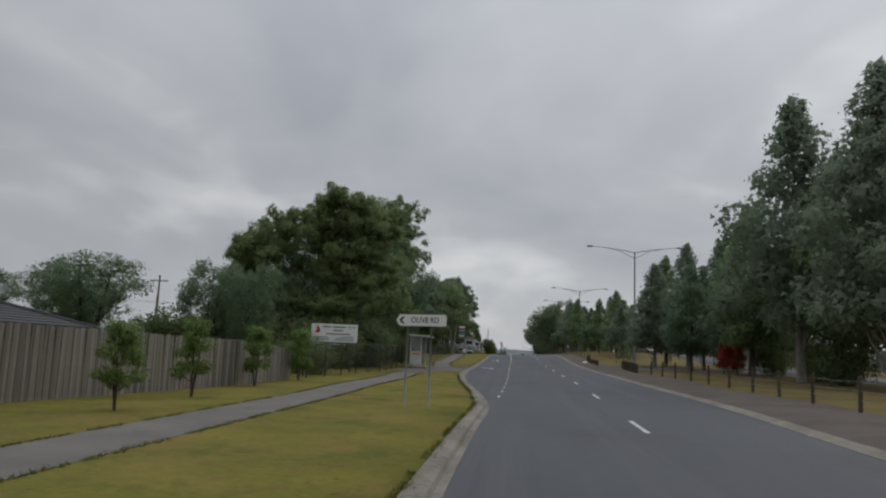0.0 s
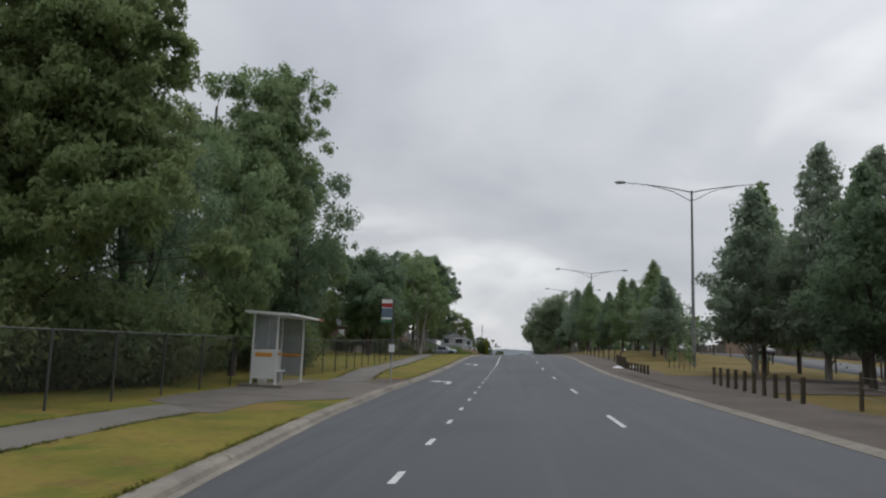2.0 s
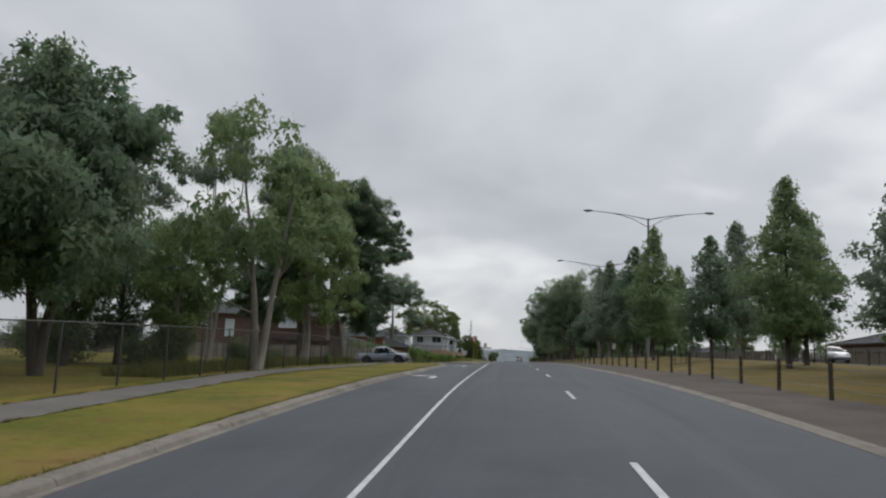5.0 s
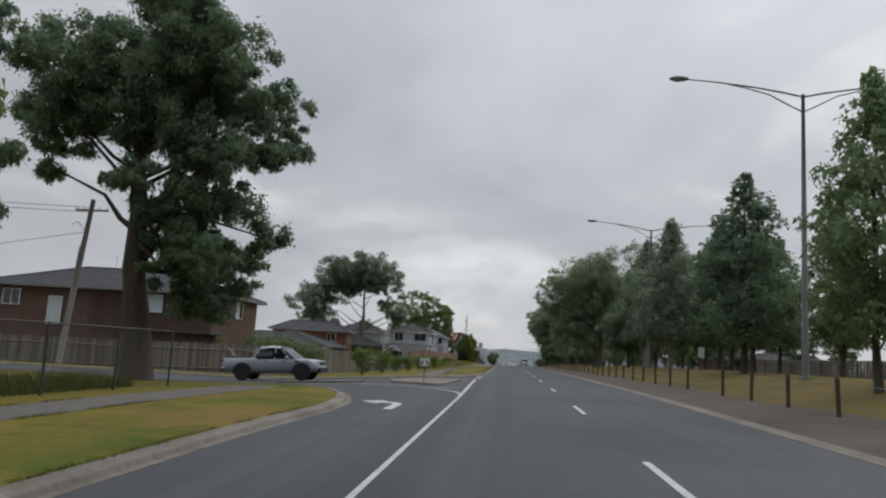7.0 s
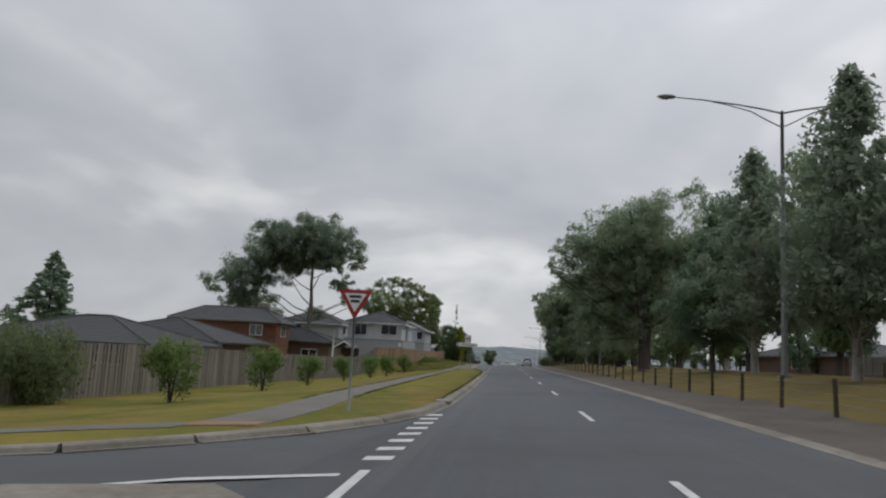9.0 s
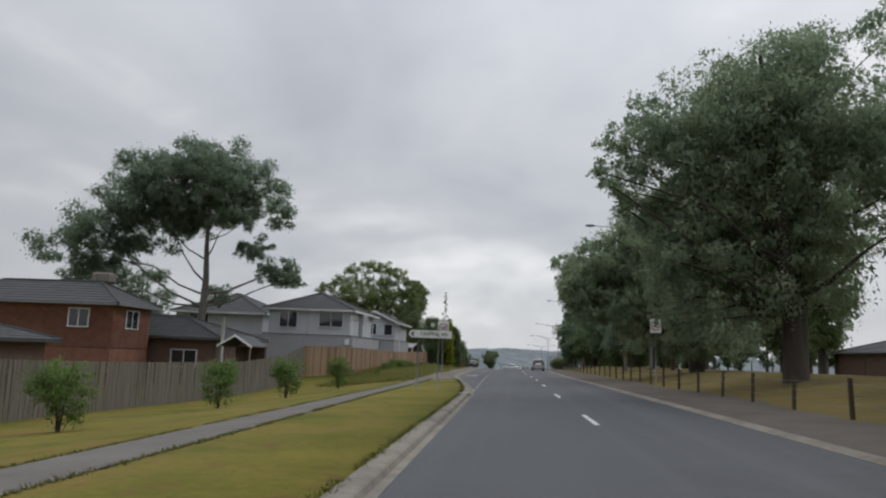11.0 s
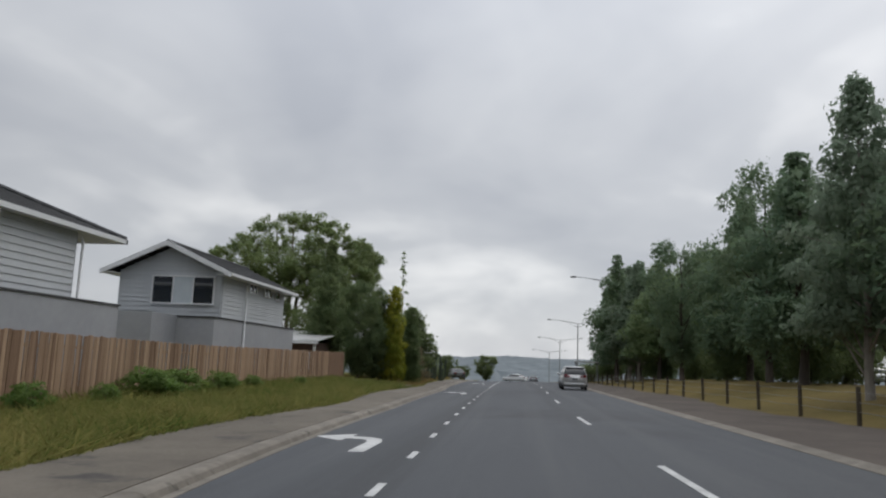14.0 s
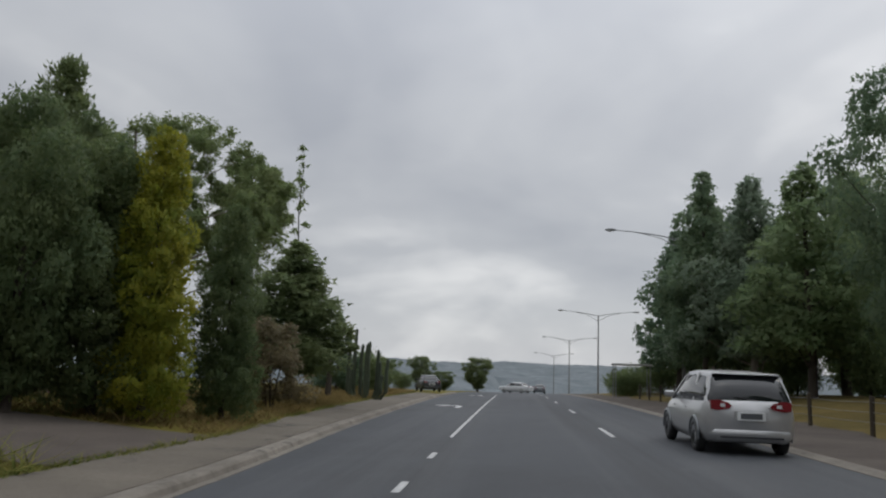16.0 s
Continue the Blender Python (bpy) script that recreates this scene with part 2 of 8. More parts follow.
M["leaf_red"] = leaf_mat("red_foliage", (0.15, 0.02, 0.015), (0.32, 0.05, 0.03))
M["blade"] = see_through(mat("grass_blades", (0.065, 0.098, 0.022), (0.20, 0.180, 0.052), 0.32, 0.9, island=0.35, spec=0.1, fine=3.0), 0.5)
M["blade_long"] = see_through(mat("long_grass_blades", (0.085, 0.128, 0.026), (0.290, 0.255, 0.088), 0.3, 0.9, island=0.35, spec=0.1, fine=2.0), 0.5)
M["blade_dry"] = see_through(mat("dry_grass_blades", (0.13, 0.10, 0.04), (0.30, 0.22, 0.09), 0.35, 0.9, island=0.35, spec=0.1, fine=3.0), 0.5)
M["brick"] = mat("red_brick", (0.145, 0.062, 0.042), (0.26, 0.12, 0.08), 2.0, 0.9, per_object=0.3, bump=0.3)
M["brick_brown"] = mat("mid_brown_brick", (0.130, 0.080, 0.062), (0.215, 0.145, 0.112), 2.0, 0.9, per_object=0.3, bump=0.3)
M["brick_tan"] = mat("tan_brick", (0.24, 0.165, 0.125), (0.34, 0.25, 0.19), 1.5, 0.9, per_object=0.1, bump=0.3, fine=9)
M["brick_dark"] = mat("brown_brick", (0.085, 0.052, 0.042), (0.16, 0.10, 0.08), 2.0, 0.9, per_object=0.3, bump=0.3)
M["tile"] = mat("roof_tiles", (0.032, 0.034, 0.037), (0.070, 0.072, 0.076), 1.5, 0.75, per_object=0.35, island=0.3, bump=0.3)
M["weatherboard"] = mat("pale_grey_weatherboard", (0.43, 0.45, 0.47), (0.52, 0.54, 0.56), 0.8, 0.6, per_object=0.1, fine=12)
M["render"] = mat("grey_rendered_wall", (0.30, 0.31, 0.325), (0.38, 0.39, 0.405), 0.5, 0.85, bump=0.2, bump_scale=90)
M["trim"] = mat("white_trim_paint", (0.66, 0.67, 0.68), (0.76, 0.77, 0.78), 1.5, 0.5)
M["iron_roof"] = mat("corrugated_roof", (0.36, 0.36, 0.35), (0.50, 0.50, 0.49), 0.8, 0.5, metal=0.2)
M["window"] = glass_mat("window_glass", (0.020, 0.025, 0.032))
M["blind"] = mat("pale_blind", (0.44, 0.49, 0.52), (0.54, 0.59, 0.62), 2.0, 0.8)
M["car_glass"] = glass_mat("car_glass", (0.010, 0.012, 0.014), 0.02)
M["clear"] = glass_mat("shelter_glass", (0.34, 0.37, 0.38), 0.08)
M["clear"].node_tree.nodes["Principled BSDF"].inputs["Alpha"].default_value = 0.45
M["rubber"] = mat("tyre_rubber", (0.016, 0.016, 0.017), (0.03, 0.03, 0.03), 6.0, 0.85)
M["alloy"] = mat("alloy_wheel", (0.30, 0.31, 0.32), (0.45, 0.46, 0.47), 6.0, 0.35, metal=0.8)
M["black_plastic"] = mat("black_plastic", (0.015, 0.015, 0.016), (0.032, 0.032, 0.033), 5.0, 0.55)
M["silver"] = mat("silver_car_paint", (0.46, 0.46, 0.46), (0.54, 0.54, 0.54), 1.0, 0.32, metal=0.55, coat=0.6)
M["silver_blue"] = mat("bluish_silver_paint", (0.32, 0.36, 0.41), (0.40, 0.44, 0.49), 1.0, 0.32, metal=0.5, coat=0.6)
M["white_car"] = mat("white_car_paint", (0.60, 0.61, 0.61), (0.68, 0.69, 0.69), 1.0, 0.3, coat=0.6)
M["dark_car"] = mat("dark_car_paint", (0.025, 0.028, 0.033), (0.04, 0.043, 0.05), 1.0, 0.3, coat=0.6)
M["grey_car"] = mat("grey_car_paint", (0.11, 0.12, 0.13), (0.15, 0.16, 0.17), 1.0, 0.3, metal=0.4, coat=0.6)
M["tail"] = mat("red_tail_lamp", (0.15, 0.010, 0.018), (0.24, 0.016, 0.024), 8.0, 0.2, coat=0.5)
M["head"] = mat("clear_headlamp", (0.55, 0.57, 0.58), (0.7, 0.72, 0.73), 8.0, 0.15, coat=0.5)
M["lamp_glass"] = mat("lamp_diffuser", (0.30, 0.31, 0.31), (0.42, 0.43, 0.43), 8.0, 0.3)
M["insulator"] = mat("pole_fitting", (0.18, 0.18, 0.18), (0.3, 0.3, 0.3), 5.0, 0.5)
M["pole_wood"] = mat("grey_timber_pole", (0.14, 0.125, 0.11), (0.25, 0.23, 0.205), 1.0, 0.9, bump=0.5, bump_scale=40, stretch=(4, 4, 0.4))
M["tactile"] = mat("orange_tactile_pad", (0.20, 0.095, 0.045), (0.28, 0.15, 0.075), 2.0, 0.85)


# ---- builders ----
def mesh_of(bm, name, material, smooth=False):
    me = bpy.data.meshes.new(name)
    bm.to_mesh(me)
    bm.free()
    me.materials.append(material)
    if smooth:
        me.shade_smooth()
    return me


def thing(name, place=(0, 0, 0), label="", category="", group="", kind="", turn=0.0):
    ob = new(name)
    ob.empty_display_size = 0.2
    ob.matrix_basis = pose(*place, 0, 0, turn)
    return tagged(ob, label, category, group, kind)


def part(name, bm, material, parent=None, label="", smooth=False):
    ob = new(name, mesh_of(bm, name, material, smooth))
    if parent:
        ob.parent = parent
    return tagged(ob, label)


def numpy_mesh(name, verts, quads, material, smooth=False):
    """verts (n,3) and faces (m,3 or 4) as arrays."""
    me = bpy.data.meshes.new(name)
    verts, quads = np.asarray(verts, np.float32), np.asarray(quads, np.int32)
    k = quads.shape[1]
    me.vertices.add(len(verts))
    me.vertices.foreach_set("co", verts.ravel())
    me.loops.add(quads.size)
    me.loops.foreach_set("vertex_index", quads.ravel())
    me.polygons.add(len(quads))
    me.polygons.foreach_set("loop_start", np.arange(0, quads.size, k, dtype=np.int32))
    me.update(calc_edges=True)
    me.materials.append(material)
    if smooth:
        me.shade_smooth()
    return me


def box(bm, lo, hi, bevel=0.0):
    lo, hi = Vector(lo), Vector(hi)
    made = bmesh.ops.create_cube(bm, size=1.0, matrix=Matrix.Translation((lo + hi) / 2) @ Matrix.Diagonal((*(hi - lo), 1)))
    if bevel:
        edges = list({e for v in made["verts"] for e in v.link_edges})
        bmesh.ops.bevel(bm, geom=edges, offset=bevel, segments=1, affect="EDGES")
    return bm


def tube(bm, points, radii, n=8, cap=True):
    """A round tube through the points."""
    points = [Vector(p) for p in points]
    rings = []
    for i, p in enumerate(points):
        way = (points[min(i + 1, len(points) - 1)] - points[max(i - 1, 0)])
        if way.length < 1e-9:
            way = Vector((0, 0, 1))
        side = way.cross(Vector((0.31, 0.87, 0.12)) if abs(way.normalized().z) > 0.9 else Vector((0, 0, 1))).normalized()
        other = side.cross(way).normalized()
        r = radii[i] if isinstance(radii, (list, tuple)) else radii
        rings.append([bm.verts.new(p + side * r * math.cos(2 * math.pi * j / n) + other * r * math.sin(2 * math.pi * j / n)) for j in range(n)])
    for a, b in zip(rings, rings[1:]):
        for j in range(n):
            bm.faces.new((a[j], a[(j + 1) % n], b[(j + 1) % n], b[j]))
    if cap:
        bm.faces.new(rings[0])
        bm.faces.new(rings[-1][::-1])
    return bm


def slab(bm, outline, z0, z1):
    """A flat prism over an outline of (x, y); z0, z1 numbers or functions of x, y."""
    f0 = z0 if callable(z0) else (lambda x, y: z0)
    f1 = z1 if callable(z1) else (lambda x, y: z1)
    low = [bm.verts.new((x, y, f0(x, y))) for x, y in outline]
    top = [bm.verts.new((x, y, f1(x, y))) for x, y in outline]
    bm.faces.new(top)
    bm.faces.new(low[::-1])
    for i in range(len(outline)):
        j = (i + 1) % len(outline)
        bm.faces.new((low[i], low[j], top[j], top[i]))
    bmesh.ops.recalc_face_normals(bm, faces=bm.faces[:])
    return bm


def smooth01(v):
    v = min(1.0, max(0.0, v))
    return v * v * (3 - 2 * v)


def curve_of(nodes):
    """A smooth line through (y, value) nodes."""
    ys, vs = np.array([n[0] for n in nodes], float), np.array([n[1] for n in nodes], float)
    slope = np.gradient(vs, ys)

    def value(y):
        y = min(max(y, ys[0]), ys[-1])
        i = min(int(np.searchsorted(ys, y, side="right")) - 1, len(ys) - 2)
        h = ys[i + 1] - ys[i]
        s = (y - ys[i]) / h
        return float(vs[i] * (1 + 2 * s) * (1 - s) ** 2 + vs[i + 1] * s * s * (3 - 2 * s) + h * (slope[i] * s * (1 - s) ** 2 + slope[i + 1] * s * s * (s - 1)))
    return value


# ---- lie of the land ----
road_z = curve_of([(-200, 0), (-40, 0), (0, 0), (27, .08), (45, .20), (63, .36), (80, .62), (95, 1.0), (111, 1.52), (128, 1.82), (146, 1.94), (163, 1.96), (185, 1.90), (206, 1.80),
                   (223, 1.71), (240, 1.62), (258, 1.48), (285, 1.31), (310, 1.12), (335, .8), (360, .3), (400, -.85), (470, -3.3), (600, -8), (900, -15), (1500, -18), (5000, -18)])
line_x = curve_of([(-60, 2.3), (0, 2.6), (19, 2.95), (30, 3.3), (42, 3.55), (55, 3.62), (67, 3.65), (78, 3.53), (88, 3.42), (128, 3.45), (139, 3.35), (150, 3.27), (160, 3.2), (172, 3.09), (182, 3.04), (216, 2.68), (238, 2.54), (258, 2.46), (271, 2.16), (283, 2.15), (300, 2.33), (340, 2.5), (400, 2.85), (600, 3.5)])
turn_x = curve_of([(-60, -.9), (20, -.6), (30, -.48), (36, -.36), (43, -.3), (54, -.23), (75, -.21), (88, -.15), (100, -.05), (120, -.17), (140, -.2), (155, -.3), (170, -.57), (200, -.75), (220, -.8), (236, -.88), (246, -1.05), (252, -1.18), (260, -1.28), (268, -1.37), (280, -1.45), (292, -1.46), (305, -1.42), (345, -1.31), (420, -1.2)])
kerb_l = curve_of([(-60, -1.2), (0, -1.1), (18, -1.08), (24, -1.0), (28.5, -1.3), (31.5, -1.55), (37.6, -2.2), (44, -2.88), (48.5, -3.23), (52, -3.5), (55, -3.68), (62, -3.87), (66, -4.0), (72, -3.95), (80, -3.95), (90, -3.85), (119, -3.65), (123, -3.65), (128, -3.42), (136, -3.35), (141, -3.4), (147, -3.2),
                   (160, -2.4), (178, -1.1), (185, -.8), (190, -.74), (213, -.82), (223, -.9), (228, -.98), (232.5, -1.25), (238.5, -1.75), (242.5, -2.15), (247.3, -2.7), (252, -3.15), (258, -3.68), (262, -3.9), (268, -4.05), (275, -4.08), (281, -4.2), (289, -4.3), (295, -4.3), (304, -4.7), (316, -5.05), (334, -5.45), (360, -5.7), (420, -5.8)])
kerb_r = curve_of([(-60, 5.3), (0, 5.5), (12, 5.75), (20, 6.25), (40, 6.6), (75, 6.85), (120, 7.2), (142, 6.9), (176, 6.45), (219, 6.05), (236, 5.75), (271, 5.5), (298, 5.55), (340, 5.9), (400, 6.4), (600, 7.2)])
fall_l = curve_of([(-60, .4), (0, .42), (40, .45), (60, .34), (75, .34), (110, .58), (140, .6), (155, .68), (166, .9), (185, 1.2), (205, 1.3), (225, 1.45), (240, 1.55), (250, 1.35), (257, .9), (264, .42), (280, .0), (296, -.25), (330, -.2), (400, .5), (600, 0), (5000, 0)])
rise_r = curve_of([(-60, .1), (60, .1), (95, .15), (125, .6), (150, .95), (200, 1.1), (260, 1.0), (320, .9), (380, .5), (600, 0), (5000, 0)])


pivot = curve_of([(-60, 6.5), (0, 6.5), (95, 6.3), (128, 5.4), (160, 4.4), (200, 3.4), (240, 3.0), (420, 3.0), (5000, 3.0)])


def cross(x, y):
    """How far the carriageway has dropped at x by its crossfall towards the left kerb."""
    return smooth01((480 - y) / 180) * (.055 * max(0.0, pivot(y) - max(x, -1.0)) + .02 * max(0.0, -1.0 - x))


def land(x, y):
    """The height of the ground, kerbs left out."""
    z = road_z(y)
    edge = min(-1.5, kerb_l(y) - .1)
    if x < edge:
        low = cross(edge, y)
        z -= low + (fall_l(y) - low) * smooth01((edge - x) / (14.5 + edge))
    elif x > 6:
        z += rise_r(y) * smooth01((x - 8.3) / 8)
    if x >= edge:
        z -= cross(x, y)
    if y > 600:
        far = smooth01((y - 1300) / 1700)
        z += far * (32 + 7 * math.sin(x * .0021 + 1) + 4 * math.sin(x * .0057) + 2 * math.sin(y * .004 + x * .01))
    return z


def verge(x, y):
    """The height of the grass beside the road, a kerb above it."""
    return land(x, y) + 0.095


def strip(bm, ys, xa, xb, dz, lip=0.0, cols=1, height=land):
    """A sheet between two lines along the road, dz above the land; lip: how deep its edges go."""
    rows = []
    for y in ys:
        a, b = xa(y), xb(y)
        row = [bm.verts.new((a + (b - a) * i / cols, y, height(a + (b - a) * i / cols, y) + dz)) for i in range(cols + 1)]
        if lip:
            row = [bm.verts.new((a, y, height(a, y) + dz - lip))] + row + [bm.verts.new((b, y, height(b, y) + dz - lip))]
        rows.append(row)
    for r, s in zip(rows, rows[1:]):
        for i in range(len(r) - 1):
            bm.faces.new((r[i], r[i + 1], s[i + 1], s[i]))
    return bm


def steps(a, b, d):
    n = max(1, round((b - a) / d))
    return [a + (b - a) * i / n for i in range(n + 1)]


MOUTH = (140.0, 185.2)  # where the side street opens, along the road

# ground: one sheet to the horizon
ys = steps(-60, 20, 10) + steps(22, 400, 2)[0:] + [420, 450, 490, 540, 600, 680, 800, 950, 1150, 1350, 1600, 1900, 2300, 2800, 3400]
lefts = [-2600, -1500, -900, -500, -250, -120, -70, -45, -32, -24, -18, -14, -11, -8.5, -6.5, -5.2, -4.3, -3.5]
rights = [7.6, 8.5, 9.4, 10.3, 12, 14, 17, 20, 24, 30, 38, 50, 75, 130, 260, 520, 950, 1600, 2600]
gv, gf, side = [], [], []
cols = len(lefts) + 4 + len(rights)
for y in ys:
    kl, kr = kerb_l(y), kerb_r(y)
    in_mouth = MOUTH[0] < y < MOUTH[1]
    for x in lefts:
        x = min(x, kl - .3)
        drop = -0.12 if in_mouth and x > -60 else 0.095
        gv.append((x, y, land(x, y) + drop))
    gv.append((kl - .12, y, land(kl, y) + (-0.12 if in_mouth else 0.09)))
    gv.append((kl - .1, y, land(kl, y) - .12))
    gv.append((kr + .1, y, land(kr, y) - .12))
    gv.append((kr + .12, y, land(kr, y) + .015))
    for x in rights:
        gv.append((x, y, land(x, y) + (.05 if x < 8 else .095)))
for r in range(len(ys) - 1):
    for c in range(cols - 1):
        a = r * cols + c
        gf.append((a, a + 1, a + cols + 1, a + cols))
        side.append(2 if ys[r] >= 600 else (0 if c < len(lefts) + 1 else 1))
ground = new("ground", numpy_mesh("ground", gv, gf, M["grass"], True))
ground.data.materials.append(M["dry_grass"])
ground.data.materials.append(M["land"])
ground.data.polygons.foreach_set("material_index", np.array(side, np.int32))
tagged(ground, "patchy green and straw-coloured grass ground beside the road", "ground", kind="structure")

# ---- roads, kerbs and paths ----
bm = strip(bmesh.new(), steps(-60, 420, 3) + [450, 490, 540, 600, 700, 850, 1000], lambda y: kerb_l(y) - .05, lambda y: kerb_r(y) + .05, 0.0, cols=24)
road = tagged(part("road", bm, M["asphalt"], smooth=True), "worn dark grey asphalt carriageway with faint wheel tracks", "road", kind="structure")

bm = strip(bmesh.new(), steps(-60, 420, 4), lambda y: 25.0 + .012 * (y - 100), lambda y: 33.0 + .012 * (y - 100), 0.12, lip=.1)
tagged(part("opposite_road", bm, M["asphalt"], smooth=True), "dark asphalt carriageway for oncoming traffic beyond the median", "road", kind="structure")


def near_arc(s):
    """The kerb that turns from the main road into the side street, s from 0 to 1."""
    a = s * math.pi / 2
    return (-3.2 - 5.7 * (1 - math.cos(a)), 147.0 + 10.6 * math.sin(a))


def far_arc(s):
    a = s * math.pi / 2
    return (-7.0 + 6.2 * math.sin(a), 173.3 + 11.7 * (1 - math.cos(a)))


bm = bmesh.new()
rows = []
for i in range(25):
    s = i / 24
    x = -62 + 61.0 * s
    rows.append([bm.verts.new((x, 140.5 + 44.4 * j / 28, land(x, 140.5 + 44.4 * j / 28) - .012)) for j in range(29)])
for r, q in zip(rows, rows[1:]):
    for j in range(28):
        bm.faces.new((r[j], q[j], q[j + 1], r[j + 1]))
tagged(part("side_road", bm, M["side_asphalt"], smooth=True), "grey asphalt side street meeting the main road", "road", kind="structure")

# verge corners of the side street, standing a kerb high over the asphalt
def corner_verge(name, xs, edge, back, label):
    bm = bmesh.new()
    rows = []
    for x in xs:
        ya, yb = edge(x), back
        row = [bm.verts.new((x, ya, land(x, ya) - .2))]
        row += [bm.verts.new((x, ya + (yb - ya) * k / 10, land(x, ya + (yb - ya) * k / 10) + .095)) for k in range(11)]
        rows.append(row)
    for r, q in zip(rows, rows[1:]):
        for k in range(11):
            bm.faces.new((r[k], q[k], q[k + 1], r[k + 1]))
    bmesh.ops.recalc_face_normals(bm, faces=bm.faces[:])
    return tagged(part(name, bm, M["grass"], smooth=False), label, "grass verge", kind="structure")


def near_edge(x):
    if x > -8.9:
        return 147.0 + 10.6 * math.sqrt(max(0.0, 1 - (1 + (x + 3.3) / 5.6) ** 2)) - .1
    return 157.5 - .3 * (x + 8.9) * smooth01((x + 32) / 20)


def far_edge(x):
    if x > -7.0:
        return 173.42 + 11.7 * (1 - math.sqrt(max(0.0, 1 - ((x + 7.0) / 6.2) ** 2)))
    return 173.42 + .13 * (x + 7.0)


bend = [-60, -45, -35, -28, -22, -18, -15, -12.5, -10.5, -9.6, -8.6]
corner_verge("verge_near_corner", bend + [-7.6, -6.7, -5.9, -5.2, -4.7, -4.3, -4.0, -3.75, -3.58, -3.48, -3.42], near_edge, 139.9, "grassed corner beside the side street")
corner_verge("verge_far_corner", bend + [-7, -6, -5, -4.2, -3.4, -2.7, -2.1, -1.6, -1.3, -1.1, -.98, -.9], far_edge, 185.3, "grassed corner beyond the side street")


def kerb_run(name, pts, side_sign, label, low=False):
    """A kerb and channel in lengths of about 2.4 m; each length is a piece under the run."""
    run = thing(name, (0, 0, 0), label, "kerb", kind="structure")
    for i in range(len(pts) - 1):
        (xa, ya), (xb, yb) = pts[i], pts[i + 1]
        a, b = Vector((xa, ya)), Vector((xb, yb))
        w = (b - a).normalized()
        out_ = Vector((-w.y, w.x)) * side_sign
        bm = bmesh.new()
        profile = [(0.33, -.02), (0.33, .008), (0.19, .005), (0.15, .075), (0.11, .098), (.06, .106), (-.13, .110), (-.13, -.12)]
        if low:
            profile = [(0.14, -.02), (0.14, .008), (0.0, .03), (-.05, .045), (-.20, .052), (-.20, -.1)]
        rings = []
        for p, shrink in ((a, .006), (b, -.006)):
            ring = []
            for d, z in profile:
                q = p - out_ * d + w * shrink
                ring.append(bm.verts.new((q.x, q.y, land(q.x, q.y) + z)))
            rings.append(ring)
        n = len(profile)
        for j in range(n):
            bm.faces.new((rings[0][j], rings[0][(j + 1) % n], rings[1][(j + 1) % n], rings[1][j]))
        bm.faces.new(rings[0])
        bm.faces.new(rings[1][::-1])
        bmesh.ops.recalc_face_normals(bm, faces=bm.faces[:])
        part("kerb_stone", bm, M["kerb"], run)
    return run


kerb_run("kerb_west", [(kerb_l(y), y) for y in steps(-10, 147.0, 2.4)], 1, "weathered concrete kerb and channel along the verge")
kerb_run("kerb_west_corner", [near_arc(i / 6) for i in range(7)] + [(x, near_edge(x) + .1) for x in (-10.5, -12.5, -15, -18, -22, -28, -35, -45)], 1, "curved concrete kerb into the side street")
kerb_run("kerb_west_far_corner", [(x, far_edge(x) - .12) for x in (-45, -35, -28, -22, -18, -14, -10.5)] + [far_arc(i / 6) for i in range(7)], 1, "curved concrete kerb beyond the side street")
kerb_run("kerb_west_far", [(kerb_l(y), y) for y in steps(185.0, 360, 2.4)], 1, "weathered concrete kerb and channel beside the footpath")
kerb_run("kerb_median", [(kerb_r(y), y) for y in steps(-2, 380, 2.8)], -1, "low concrete kerb along the median", True)

# drain pits let into the kerb
def drain_pit(x, y):
    d = thing("drain_pit", (x, y, land(x, y)), "concrete kerb drain pit with a dark inlet slot", "drain", "kerb drains")
    part("lintel", box(bmesh.new(), (-.42, -.42, -.05), (.03, .42, .118), .015), M["kerb"], d)
    part("inlet_slot", box(bmesh.new(), (.024, -.34, .012), (.036, .34, .085)), M["black_plastic"], d, "dark open slot")
    part("lid", box(bmesh.new(), (-.38, -.3, .112), (-.08, .3, .124), .004), M["steel"], d, "grey pit lid")


for y in (89.5, 185.6, 226.6):
    drain_pit(kerb_l(y) + .2, y)

# gravel shoulder on the median, as far as the bollards
def shoulder(x, y):
    return land(x, y) + .054 + .064 * smooth01((x - kerb_r(y) - .2) / 1.0)


bm = strip(bmesh.new(), steps(-40, 380, 2), lambda y: kerb_r(y) + .19, lambda y: kerb_r(y) + 3.3 + .35 * math.sin(y * .31) + .2 * math.sin(y * 1.3), 0.0, cols=8, height=shoulder)
tagged(part("gravel_shoulder", bm, M["dirt"], smooth=True), "bare brown gravel strip along the median kerb", "gravel", kind="structure")
bm = strip(bmesh.new(), steps(63.5, 79, 1), lambda y: kerb_r(y) + .9, lambda y: 24.5, 0.124, cols=12)
tagged(part("median_crossing", bm, M["dirt"], smooth=True), "worn gravel crossing through the median", "gravel", kind="structure")

# footpaths
PATHS = []


def path_piece(name, nodes, half, label, material, d=1.5):
    mid_x = curve_of(nodes)
    PATHS.append((nodes[0][0], nodes[-1][0], mid_x, half))
    bm = strip(bmesh.new(), steps(nodes[0][0], nodes[-1][0], d), lambda y: mid_x(y) - half, lambda y: mid_x(y) + half, 0.104, lip=.03, cols=4)
    return tagged(part(name, bm, material, smooth=False), label, "footpath", kind="structure")


